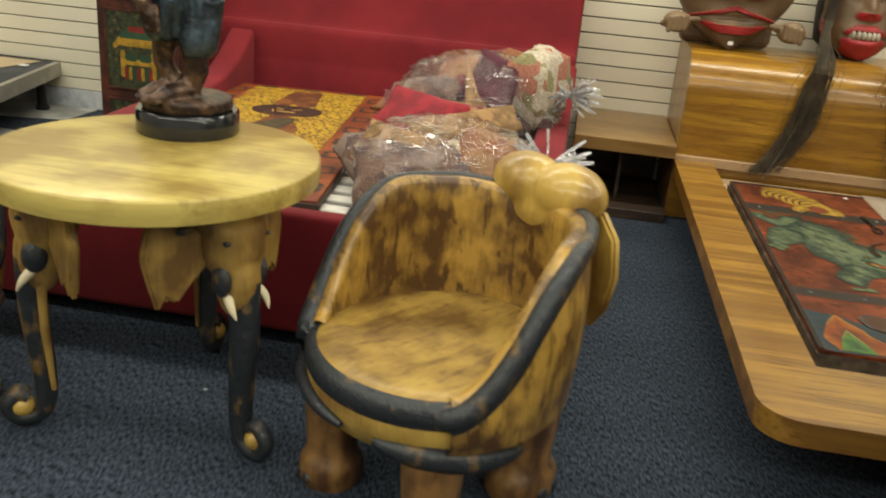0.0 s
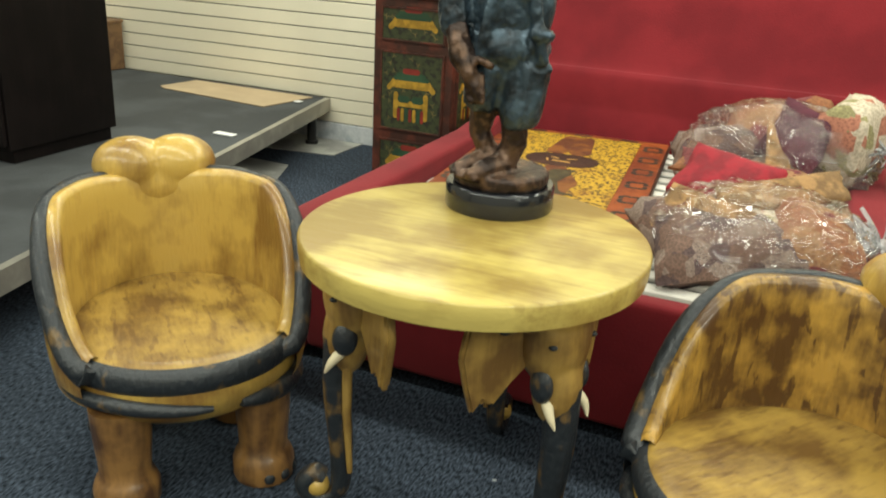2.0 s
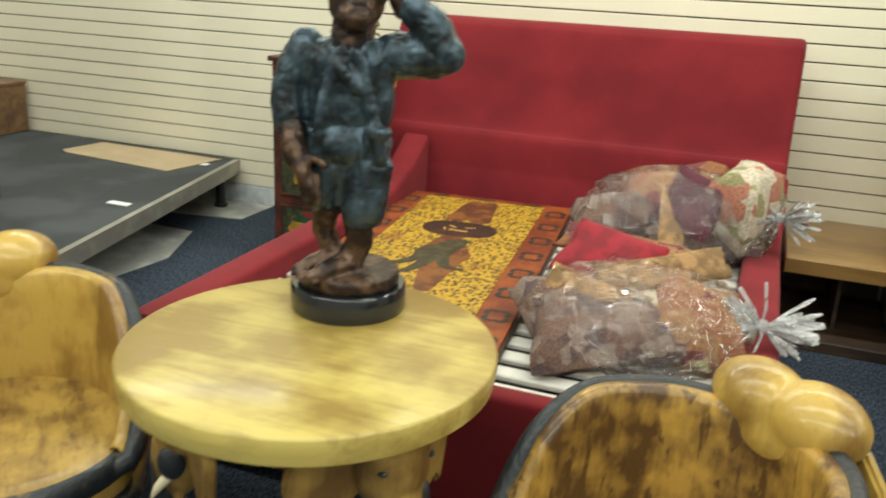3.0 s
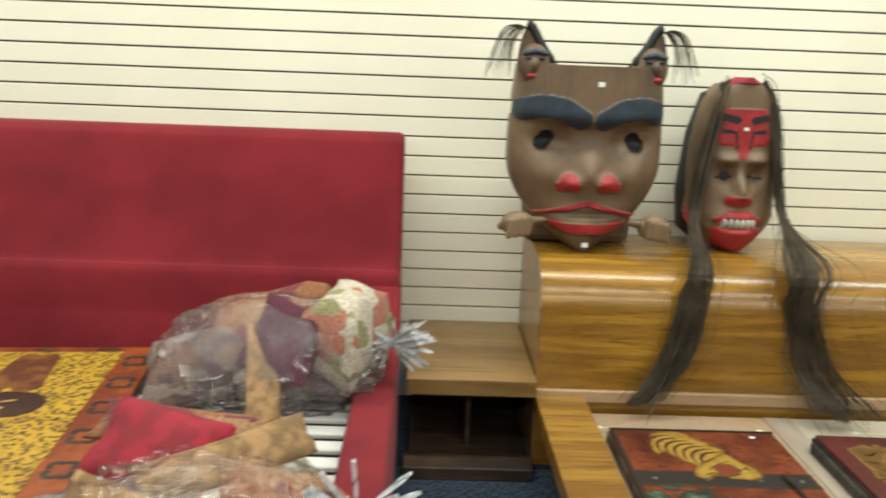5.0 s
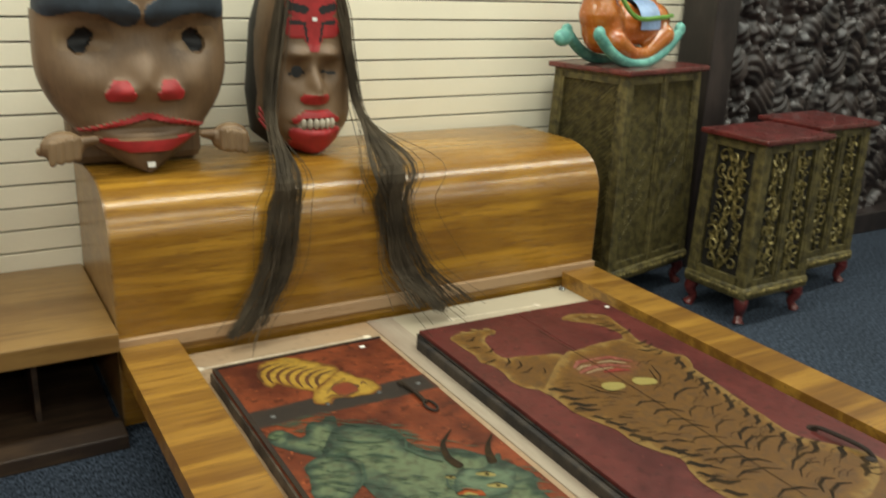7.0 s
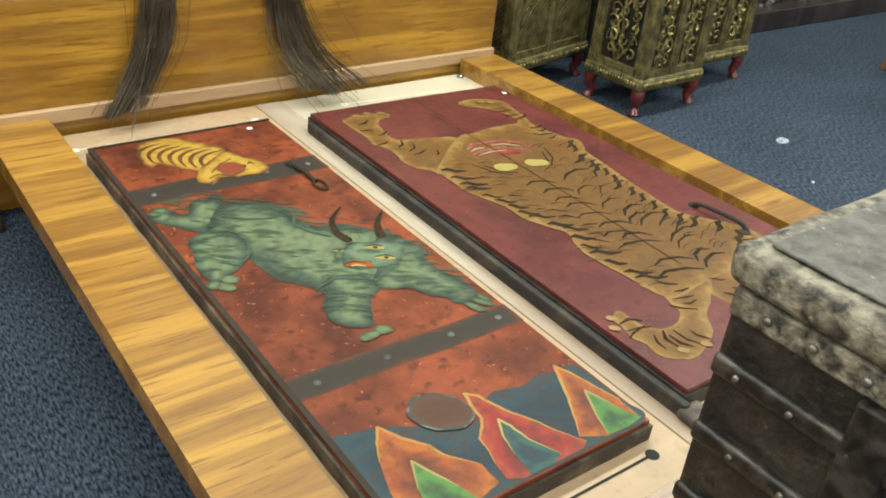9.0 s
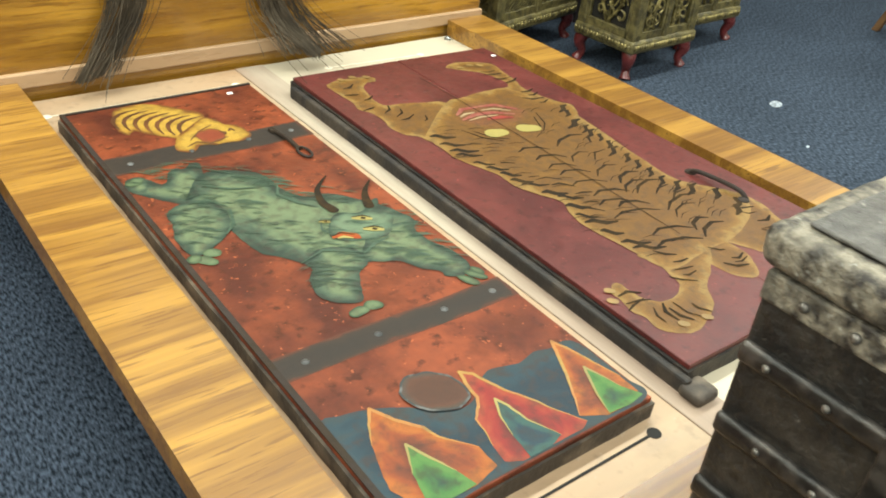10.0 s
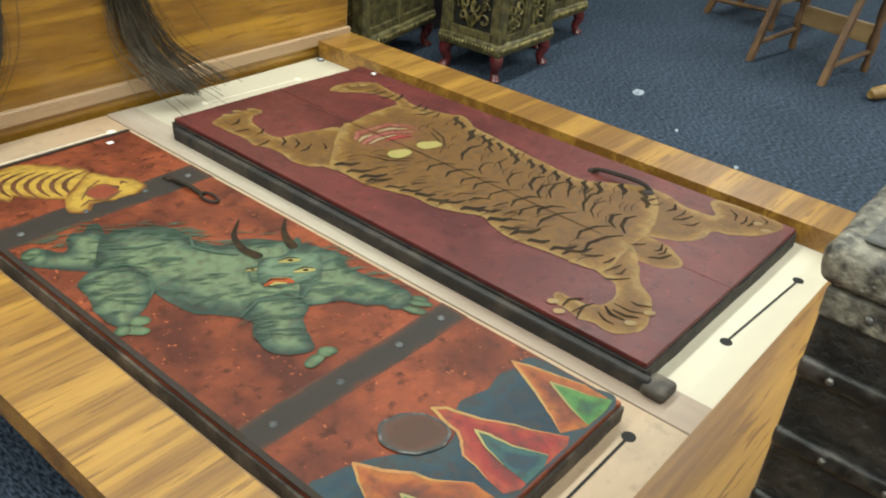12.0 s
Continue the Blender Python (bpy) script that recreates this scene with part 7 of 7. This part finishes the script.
def painted_front(x0, x1, z0, z1, to, grand):
    """A framed, painted panel: a gold house over striped ground among sprigs."""
    def plate(a, b, c, d, h0, h1, bev=0.0):
        bm = bmesh.new()
        lo = [bm.verts.new(to(u, v, h0)) for u, v in ((a, c), (b, c), (b, d), (a, d))]
        hi = [bm.verts.new(to(u, v, h1)) for u, v in ((a, c), (b, c), (b, d), (a, d))]
        for q in range(4):
            bm.faces.new((lo[q], lo[(q + 1) % 4], hi[(q + 1) % 4], hi[q]))
        bm.faces.new(hi)
        bmesh.ops.recalc_face_normals(bm, faces=bm.faces)
        return bm
    panel = part("drawer_front", plate(x0, x1, z0, z1, 0.0, 0.008), DDARK, dr, "dark drawer front with painted house")
    for a, b, c, d in ((x0 - 0.008, x1 + 0.008, z1, z1 + 0.008), (x0 - 0.008, x1 + 0.008, z0 - 0.008, z0), (x0 - 0.008, x0, z0, z1), (x1, x1 + 0.008, z0, z1)):
        part("bead", plate(a, b, c, d, 0.0, 0.014), DFRAME, panel)
    w, h, cx = x1 - x0, z1 - z0, (x0 + x1) / 2
    s = min(w, 0.36) / 0.30
    cz = z0 + h * (0.55 if grand else 0.4)

    face = lambda u, v, h: to(u, v, h + 0.0081)

    def P(name, items, m, lift):
        part(name, strokes(bmesh.new(), [(cx + a * s, cz + b * s, c * s, cx + d * s, cz + e * s, f * s) for a, b, c, d, e, f in items], face, (lift - 0.008) * 8), m, panel)
    P("painted_roof", [(-0.11, 0.0, 0.012, -0.08, 0.03, 0.014), (-0.08, 0.022, 0.022, 0.08, 0.022, 0.022), (0.11, 0.0, 0.012, 0.08, 0.03, 0.014)], PGOLD, 0.0088)
    P("painted_gable", [(-0.06, 0.055, 0.016, 0.06, 0.055, 0.016), (-0.08, 0.045, 0.01, 0.08, 0.045, 0.01)], PGREEN, 0.0096)
    P("painted_finial", [(-0.03, 0.078, 0.013, 0.03, 0.078, 0.013)], PRED, 0.0104)
    if grand:
        P("painted_house", [(-0.075, -0.03, 0.012, -0.075, -0.13, 0.012), (0.075, -0.03, 0.012, 0.075, -0.13, 0.012), (-0.07, -0.07, 0.014, 0.07, -0.07, 0.014)], PGOLD, 0.0092)
        P("painted_window", [(-0.05, -0.05, 0.016, -0.02, -0.05, 0.016), (0.02, -0.05, 0.016, 0.05, -0.05, 0.016)], PGREEN, 0.0104)
        for i in range(7):
            P("painted_stripe", [(-0.06 + 0.02 * i, -0.10, 0.008, -0.06 + 0.02 * i, -0.145, 0.008)], (PRED, PGOLD, PGREEN)[i % 3], 0.0110)
    rnd = random.Random(int(x0 * 1000 + z0 * 997))
    sprig = []
    for i in range(26 if grand else 14):
        u, v = rnd.uniform(x0 + 0.01, x1 - 0.01), rnd.uniform(z0 + 0.01, z1 - 0.01)
        a = rnd.uniform(0, 6.28)
        for q in range(3):
            t = a + q * 2.1
            sprig.append((u, v, 0.0022, u + 0.011 * math.cos(t), v + 0.011 * math.sin(t), 0.0014))
    part("painted_sprigs", strokes(bmesh.new(), sprig, face, 0.0, 0.000004), mat("sprig", (0.22, 0.17, 0.06), 0.5), panel)


rows = ((0.72, 0.85, False), (0.32, 0.66, True), (0.09, 0.26, False))
for z0, z1, grand in rows:
    painted_front(DRW[0] + 0.045, DRW[1] - 0.045, z0, z1, front_to(DRY0 + 0.012), grand)
    for a, b in ((DRY0 + 0.06, -0.44), (-0.40, DRY1 - 0.04)):
        painted_front(a, b, z0, z1, side_to(DRW[1]), grand)
BRASS = mat("green_brass", (0.32, 0.27, 0.13), 0.35, metal=0.7, vary=0.35, scale=40, second=(0.08, 0.10, 0.06))


def brass_figure(x, y, seed, h):
    rnd = random.Random(seed)
    bm = bmesh.new()
    lathe(bm, [(0.05, DRZ), (0.055, DRZ + 0.006), (0.04, DRZ + 0.014), (0.032, DRZ + 0.03), (0.012, DRZ + 0.035)], x, y, 18)
    z = DRZ + 0.03
    while z < DRZ + h:
        r = rnd.uniform(0.012, 0.028)
        ell(bm, (x + rnd.uniform(-0.012, 0.012), y + rnd.uniform(-0.01, 0.01), z + r), (r * 0.8, r * 0.7, r * 1.2), u=10, v=8)
        a = rnd.uniform(0, 6.28)
        pts = [(x + 0.045 * math.sin(q * 1.2) * math.cos(a), y + 0.03 * math.sin(q * 1.2) * math.sin(a), z + 0.014 * q) for q in range(5)]
        tube(bm, pts, 0.006, 6)
        z += r * 1.7
    return tagged(link("brass_figurine", bm, BRASS, smooth=60), "small ornate weathered brass figurine on the painted dresser", "figurine", "brass figures on the dresser")


brass_figure(-1.17, -0.44, 3, 0.40)
brass_figure(-1.075, -0.42, 9, 0.40)

# ---- bags of patchwork cushions on the red bed ----
def plastic():
    m = bpy.data.materials.new("clear_plastic_film")
    m.use_nodes = True
    n, l = m.node_tree.nodes, m.node_tree.links
    n.remove(n["Principled BSDF"])
    tr, gl, di, m1, m2 = n.new("ShaderNodeBsdfTransparent"), n.new("ShaderNodeBsdfGlossy"), n.new("ShaderNodeBsdfDiffuse"), n.new("ShaderNodeMixShader"), n.new("ShaderNodeMixShader")
    lw = n.new("ShaderNodeLayerWeight")
    lw.inputs[0].default_value = 0.35
    tc, nz, bp = n.new("ShaderNodeTexCoord"), n.new("ShaderNodeTexNoise"), n.new("ShaderNodeBump")
    nz.inputs["Scale"].default_value, nz.inputs["Detail"].default_value, nz.inputs["Distortion"].default_value = 15, 2, 2.0
    bp.inputs["Strength"].default_value, bp.inputs["Distance"].default_value = 1.0, 0.035
    l.new(tc.outputs["Object"], nz.inputs[0]), l.new(nz.outputs[0], bp.inputs["Height"])
    for q in (gl, di):
        l.new(bp.outputs[0], q.inputs["Normal"])
    l.new(bp.outputs[0], lw.inputs["Normal"])
    gl.inputs["Roughness"].default_value = 0.055
    di.inputs["Color"].default_value = (0.8, 0.8, 0.82, 1)
    tr.inputs["Color"].default_value = (0.95, 0.95, 0.96, 1)
    m1.inputs[0].default_value = 0.012
    l.new(tr.outputs[0], m1.inputs[1]), l.new(di.outputs[0], m1.inputs[2])
    sc = n.new("ShaderNodeMath")
    sc.operation = "MULTIPLY_ADD"
    sc.inputs[1].default_value, sc.inputs[2].default_value = 0.75, 0.05
    l.new(lw.outputs["Fresnel"], sc.inputs[0])
    l.new(sc.outputs[0], m2.inputs[0])
    l.new(m1.outputs[0], m2.inputs[1]), l.new(gl.outputs[0], m2.inputs[2])
    l.new(m2.outputs[0], n["Material Output"].inputs[0])
    return m


FILM = plastic()
WISP = FILM.copy()
WISP.name = "bunched_plastic"
for q in WISP.node_tree.nodes:
    if q.bl_idname == "ShaderNodeMixShader" and not q.inputs[0].is_linked:
        q.inputs[0].default_value = 0.36


def quilt(name, c1, c2, c3, scale):
    m = bpy.data.materials.new(name)
    m.use_nodes = True
    n, l = m.node_tree.nodes, m.node_tree.links
    b = n["Principled BSDF"]
    tc, v, w = n.new("ShaderNodeTexCoord"), n.new("ShaderNodeTexVoronoi"), n.new("ShaderNodeTexVoronoi")
    v.inputs["Scale"].default_value, w.inputs["Scale"].default_value = scale, scale * 7
    v.distance = "CHEBYCHEV"
    l.new(tc.outputs["Object"], v.inputs[0]), l.new(tc.outputs["Object"], w.inputs[0])
    sep = n.new("ShaderNodeSeparateColor")
    l.new(v.outputs["Color"], sep.inputs[0])
    r = n.new("ShaderNodeValToRGB")
    r.color_ramp.interpolation = "CONSTANT"
    r.color_ramp.elements[0].color, r.color_ramp.elements[1].color = (*c1, 1), (*c2, 1)
    r.color_ramp.elements[1].position = 0.35
    e = r.color_ramp.elements.new(0.68)
    e.color = (*c3, 1)
    l.new(sep.outputs[0], r.inputs[0])
    k = n.new("ShaderNodeMapRange")
    k.inputs[3].default_value, k.inputs[4].default_value = 0.6, 1.35
    l.new(w.outputs["Distance"], k.inputs[0])
    h = n.new("ShaderNodeHueSaturation")
    l.new(r.outputs[0], h.inputs["Color"]), l.new(k.outputs[0], h.inputs["Value"]), l.new(h.outputs[0], b.inputs["Base Color"])
    b.inputs["Roughness"].default_value = 0.85
    bp = n.new("ShaderNodeBump")
    bp.inputs["Strength"].default_value, bp.inputs["Distance"].default_value = 0.2, 0.004
    l.new(w.outputs["Distance"], bp.inputs["Height"]), l.new(bp.outputs[0], b.inputs["Normal"])
    return m


QRED = quilt("quilt_rust", (0.22, 0.085, 0.035), (0.14, 0.030, 0.032), (0.27, 0.14, 0.065), 12)
QPALE = quilt("quilt_pale", (0.46, 0.39, 0.30), (0.33, 0.13, 0.085), (0.24, 0.21, 0.10), 15)
QDARK = quilt("quilt_plum", (0.085, 0.052, 0.05), (0.135, 0.078, 0.058), (0.20, 0.145, 0.12), 18)
ORANGECLOTH = mat("orange_brocade", (0.34, 0.19, 0.075), 0.8, vary=0.3, scale=25, fine=120, bump=0.5)
PLUM = mat("plum_velvet", (0.085, 0.008, 0.025), 0.8, vary=0.2, bump=0.4)
SCARLET = mat("scarlet_cloth", (0.28, 0.008, 0.02), 0.8, vary=0.2, scale=18, bump=0.5)


def pillow(bm, c, r, rx, ry, rz, seed):
    """A stuffed, rumpled cushion."""
    b2 = bmesh.new()
    bmesh.ops.create_cube(b2, size=2)
    bmesh.ops.subdivide_edges(b2, edges=list(b2.edges), cuts=9, use_grid_fill=True)
    for v in b2.verts:
        p = v.co.copy()
        e = max(abs(p.x), abs(p.y))
        fat = 0.18 + 0.82 * math.sqrt(max(0, 1 - e ** 3))
        v.co = Vector((p.x * (1 - 0.08 * (1 - abs(p.y))), p.y * (1 - 0.08 * (1 - abs(p.x))), p.z * fat))
        v.co += 0.10 * noise.noise_vector(v.co * 1.7 + Vector((seed, 0, 0)))
    bmesh.ops.transform(b2, matrix=pose(*c, rx, ry, rz) @ Matrix.Diagonal((*r, 1)), verts=b2.verts)
    me = bpy.data.meshes.new("tmp")
    b2.to_mesh(me)
    b2.free()
    bm.from_mesh(me)
    bpy.data.meshes.remove(me)
    return bm


def film_bag(bm, c, r, rz, seed, tail):
    b2 = bmesh.new()
    bmesh.ops.create_icosphere(b2, subdivisions=5, radius=1)
    for v in b2.verts:
        p = v.co.copy()
        crease = abs(noise.noise(p * 3.1 + Vector((seed, 2, 0)))) * 0.22 + abs(noise.noise(p * 7.5 + Vector((0, seed, 0)))) * 0.10 + abs(noise.noise(p * 17 + Vector((seed, seed, 0)))) * 0.045
        q = p * (1.06 - crease)
        if q.z < -0.75:
            q.z = -0.75 + 0.05 * (q.z + 0.75)
        v.co = q
    bmesh.ops.transform(b2, matrix=pose(*c, 0, 0, rz) @ Matrix.Diagonal((*r, 1)), verts=b2.verts)
    me = bpy.data.meshes.new("tmp")
    b2.to_mesh(me)
    b2.free()
    bm.from_mesh(me)
    bpy.data.meshes.remove(me)
    return bm


def knot(bm, p, d, size, seed):
    """The bunched, tied neck of a bag."""
    rnd = random.Random(seed)
    p, d = Vector(p), Vector(d).normalized()
    for k in range(44):
        o = Vector((rnd.gauss(0, 1), rnd.gauss(0, 1), rnd.gauss(0, 1))) * 0.24
        a, b = (-d + o * 1.8).normalized() * size * 0.9, (d + o * 1.3).normalized() * size * rnd.uniform(0.7, 1.2)
        tube(bm, spline([p + a, p + a * 0.35 + o * 0.01, p, p + b * 0.5, p + b], 3), [size * f for f in (0.05, 0.05, 0.045, 0.04, 0.035, 0.03, 0.03, 0.03, 0.035, 0.045, 0.05, 0.06, 0.03)], 4, 0.12)
    ell(bm, p, (size * 0.16,) * 3, u=10, v=8)
    return bm


def bag(label, at, parts, film, neck, shift=(0, 0, 0)):
    b = thing("cushion_bag", label, "bag", at, group="bags of cushions on the red bed")
    for name, m, spec in parts:
        part(name, pillow(bmesh.new(), *spec), m, b, smooth=60)
    ob = part("plastic_film", film_bag(bmesh.new(), *film), FILM, b, "crinkled clear plastic film", smooth=60)
    ob.visible_shadow = False
    tagged(part("tied_neck", knot(bmesh.new(), *neck), WISP, b, "bunched translucent neck of the bag"), kind="stuff")
    return b


bag("clear plastic bag of patchwork cushions against the red headboard", (0.36, -0.9, 0.344),
    [("cushion", QDARK, ((0.17, -0.92, 0.45), (0.17, 0.15, 0.085), 10, -14, 12, 1)), ("cushion", QRED, ((0.34, -0.80, 0.53), (0.19, 0.15, 0.085), 30, -14, -8, 2)),
     ("cushion", PLUM, ((0.44, -1.02, 0.575), (0.11, 0.115, 0.045), 52, 10, -20, 3)), ("cushion", QPALE, ((0.60, -0.93, 0.56), (0.10, 0.14, 0.16), 12, 8, -22, 4)),
     ("cushion", ORANGECLOTH, ((0.39, -1.11, 0.49), (0.055, 0.17, 0.02), 45, 22, 30, 5)), ("cushion", QDARK, ((0.46, -0.88, 0.44), (0.2, 0.17, 0.075), 0, 4, 12, 6))],
    ((0.385, -0.92, 0.49), (0.34, 0.24, 0.185), -4, 3.0, None), ((0.73, -0.93, 0.545), (1, -0.25, 0.1), 0.12, 2))
bag("clear plastic bag of patchwork cushions near the bed foot", (0.4, -1.75, 0.344),
    [("cushion", QDARK, ((0.27, -1.86, 0.43), (0.19, 0.20, 0.085), 8, -8, 25, 7)), ("cushion", QPALE, ((0.44, -1.72, 0.43), (0.20, 0.17, 0.08), 0, 10, -15, 8)),
     ("cushion", SCARLET, ((0.27, -1.68, 0.55), (0.14, 0.10, 0.03), 38, 6, -18, 9)), ("cushion", ORANGECLOTH, ((0.43, -1.72, 0.55), (0.19, 0.05, 0.022), 40, -8, 30, 10)), ("cushion", ORANGECLOTH, ((0.24, -1.86, 0.50), (0.13, 0.06, 0.022), 35, 4, -24, 15)), ("cushion", QRED, ((0.30, -1.60, 0.56), (0.19, 0.06, 0.03), 20, 3, -8, 16)),
     ("cushion", QRED, ((0.53, -1.80, 0.44), (0.13, 0.15, 0.09), 10, 12, 10, 11))],
    ((0.39, -1.82, 0.452), (0.30, 0.27, 0.14), 5, 8.0, None), ((0.70, -1.80, 0.47), (1, 0.1, -0.1), 0.13, 5))

# ---- old metal-bound trunk at the foot of the wooden bed ----
HIDE = mat("blackened_hide", (0.028, 0.023, 0.018), 0.42, grime=0.8, vary=0.5, scale=18, second=(0.010, 0.009, 0.008), mix=(0.42, 0.58), fine=80, bump=1.0)
TIN = mat("worn_tin_lid", (0.13, 0.12, 0.105), 0.5, metal=0.2, grime=0.9, vary=0.5, scale=42, second=(0.040, 0.034, 0.028), mix=(0.34, 0.66), fine=120, bump=1.0)
RUSTY = mat("corroded_trunk_edge", (0.22, 0.19, 0.14), 0.6, grime=0.7, metal=0.1, vary=0.5, scale=60, second=(0.024, 0.019, 0.015), mix=(0.38, 0.62), fine=130, bump=1.0)
STRAP = mat("dark_iron_strap", (0.060, 0.052, 0.045), 0.4, metal=0.5, vary=0.4, scale=30, second=(0.02, 0.018, 0.016), bump=0.6)
RIVET = mat("worn_rivet", (0.17, 0.155, 0.135), 0.35, metal=0.7, vary=0.3)
KX0, KX1, KY0, KY1, KZ, KB = 1.53, 2.05, -3.45, -2.705, 0.905, RT + 0.001
tk = thing("metal_bound_trunk", "old black trunk with riveted iron straps and worn metal lid", "trunk", ((KX0 + KX1) / 2, (KY0 + KY1) / 2, 0))
part("body", boxm(KX0, KX1, KY0, KY1, KB + 0.02, KZ - 0.046, 0.004), HIDE, tk)
bm = boxm(KX0 - 0.012, KX1 + 0.012, KY0 - 0.012, KY1 + 0.012, KZ - 0.044, KZ - 0.004, 0.012, 3)
bmesh.ops.subdivide_edges(bm, edges=[e for e in bm.edges if e.calc_length() > 0.2], cuts=30)
for v in bm.verts:
    v.co += 0.0022 * noise.noise_vector(v.co * 40)
part("lid", bm, RUSTY, tk, "corroded lid edge", smooth=60)
part("lid_sheet", boxm(KX0 + 0.012, KX1 - 0.012, KY0 + 0.012, KY1 - 0.012, KZ - 0.004, KZ, 0.002), TIN, tk, "worn grey sheet-metal top")
part("corner_plate", boxm(KX0 - 0.005, KX0 + 0.01, KY0 + 0.0, KY1, KZ - 0.075, KZ - 0.046, 0.003), RUSTY, tk)
for k, z in enumerate((0.775, 0.692, 0.609, 0.526, 0.443, 0.36)):
    s = part("strap", boxm(KX0 - 0.008, KX0 + 0.004, KY0, KY1, z - 0.011, z + 0.011, 0.005, 2), STRAP, tk, smooth=50)
    for i in range(13):
        y = KY1 - 0.03 - 0.057 * i - (0.018 if k % 2 else 0)
        part("rivet", ell(bmesh.new(), (KX0 - 0.0085, y, z), (0.003, 0.004, 0.004), u=10, v=6), RIVET, s, smooth=60)
for y in (-2.86, -3.15, -3.42):
    part("upright_strap", boxm(KX0 - 0.011, KX0 + 0.002, y - 0.02, y + 0.02, KB + 0.02, KZ - 0.078, 0.003), STRAP, tk)
for y in (-2.745, -2.79, -2.84, -2.89, -2.95, -3.01, -3.09):
    part("lid_rivet", ell(bmesh.new(), (KX0 - 0.006, y, KZ - 0.06), (0.004, 0.005, 0.005), u=10, v=6), RIVET, tk, smooth=60)
part("base", boxm(KX0 + 0.01, KX1 - 0.01, KY0 + 0.01, KY1 - 0.01, KB, KB + 0.02), STRAP, tk)
stand = thing("low_stand", "low dark wooden stand under the old trunk", "stand", ((KX0 + KX1) / 2, -3.13, 0))
part("stand_top", boxm(KX0 + 0.02, KX1 - 0.02, -3.44, -2.82, KB - 0.03, KB - 0.001, 0.003), DARKBOX, stand)
for lx in (KX0 + 0.05, KX1 - 0.05):
    for ly in (-3.40, -2.86):
        part("leg", boxm(lx - 0.025, lx + 0.025, ly - 0.025, ly + 0.025, 0, KB - 0.03, 0.003), DARKBOX, stand)

# ---- wooden chairs further off ----
OAK = wood("brown_chair_wood", (0.16, 0.085, 0.035), (0.08, 0.04, 0.018), "z", 0.4, rings=6)


PALEOAK = wood("pale_chair_board", (0.30, 0.19, 0.08), (0.18, 0.10, 0.04), "y", 0.45, rings=6)


def side_chair(at, rz, label):
    c = thing("wooden_chair", label, "chair", at, rz, group="wooden chairs on the carpet")
    for s in (-1, 1):
        bm = bmesh.new()
        box(bm, -0.018, 0.018, -0.014, 0.014, 0, 1, 0.003, 1)
        for v in bm.verts:
            t = v.co.z
            v.co = Vector((v.co.x - 0.22 + 0.16 * t, v.co.y + s * 0.185, 0.46 * t))
        part("slanted_leg", bm, OAK, c, local=True)
        pr = [(0.014, 0.0), (0.02, 0.03), (0.013, 0.06), (0.022, 0.10), (0.024, 0.16), (0.014, 0.20), (0.022, 0.26), (0.018, 0.34), (0.024, 0.44)]
        part("turned_leg", lathe(bmesh.new(), pr, 0.16, s * 0.19, 14), OAK, c, local=True, smooth=50)
        part("stretcher", tube(bmesh.new(), [(-0.19, s * 0.185, 0.08), (0.16, s * 0.19, 0.10)], 0.012, 8), OAK, c, local=True)
    part("cross_rail", boxm(0.145, 0.170, -0.175, 0.175, 0.13, 0.22, 0.004), PALEOAK, c, "paler wooden board between the legs", local=True)
    part("seat", boxm(-0.20, 0.22, -0.21, 0.21, 0.44, 0.47, 0.008), OAK, c, local=True)
    bm = bmesh.new()
    for s in (-1, 1):
        tube(bm, [(0.2, s * 0.2, 0.47), (0.27, s * 0.2, 0.95)], 0.016, 8)
    box(bm, 0.235, 0.26, -0.2, 0.2, 0.72, 0.92, 0.004)
    part("backrest", bm, OAK, c, local=True)
    return c


side_chair((5.01, -1.68, 0), -10, "dark brown wooden chair with slanted legs on the carpet")
side_chair((5.61, -1.18, 0), -95, "dark brown wooden chair with turned legs on the carpet")
bm = tube(bmesh.new(), spline([(4.73, -2.04, 0.03), (4.92, -2.12, 0.035), (5.4, -2.37, 0.03)], 6), [0.018] + [0.03] * 12, 10)
tagged(link("carved_log", bm, LEGWOOD, smooth=60), "small carved brown wooden log on the carpet", "log")

# ---- lint and scraps on the carpet ----
LINT = mat("grey_lint", (0.36, 0.40, 0.44), 0.8, vary=0.3, scale=60)
for sx, sy, w in ((4.0, -1.324, 0.04), (3.754, -1.627, 0.010), (3.618, -1.927, 0.014), (-0.24, -2.05, 0.006), (-0.05, -2.62, 0.006)):
    bm = bmesh.new()
    ell(bm, (sx, sy, 0.003), (w, w * 0.6, 0.003), rz=20, u=10, v=6)
    tagged(link("lint_scrap", bm, LINT, smooth=60), "small whitish scrap of lint on the carpet", "scrap", "scraps on the carpet")
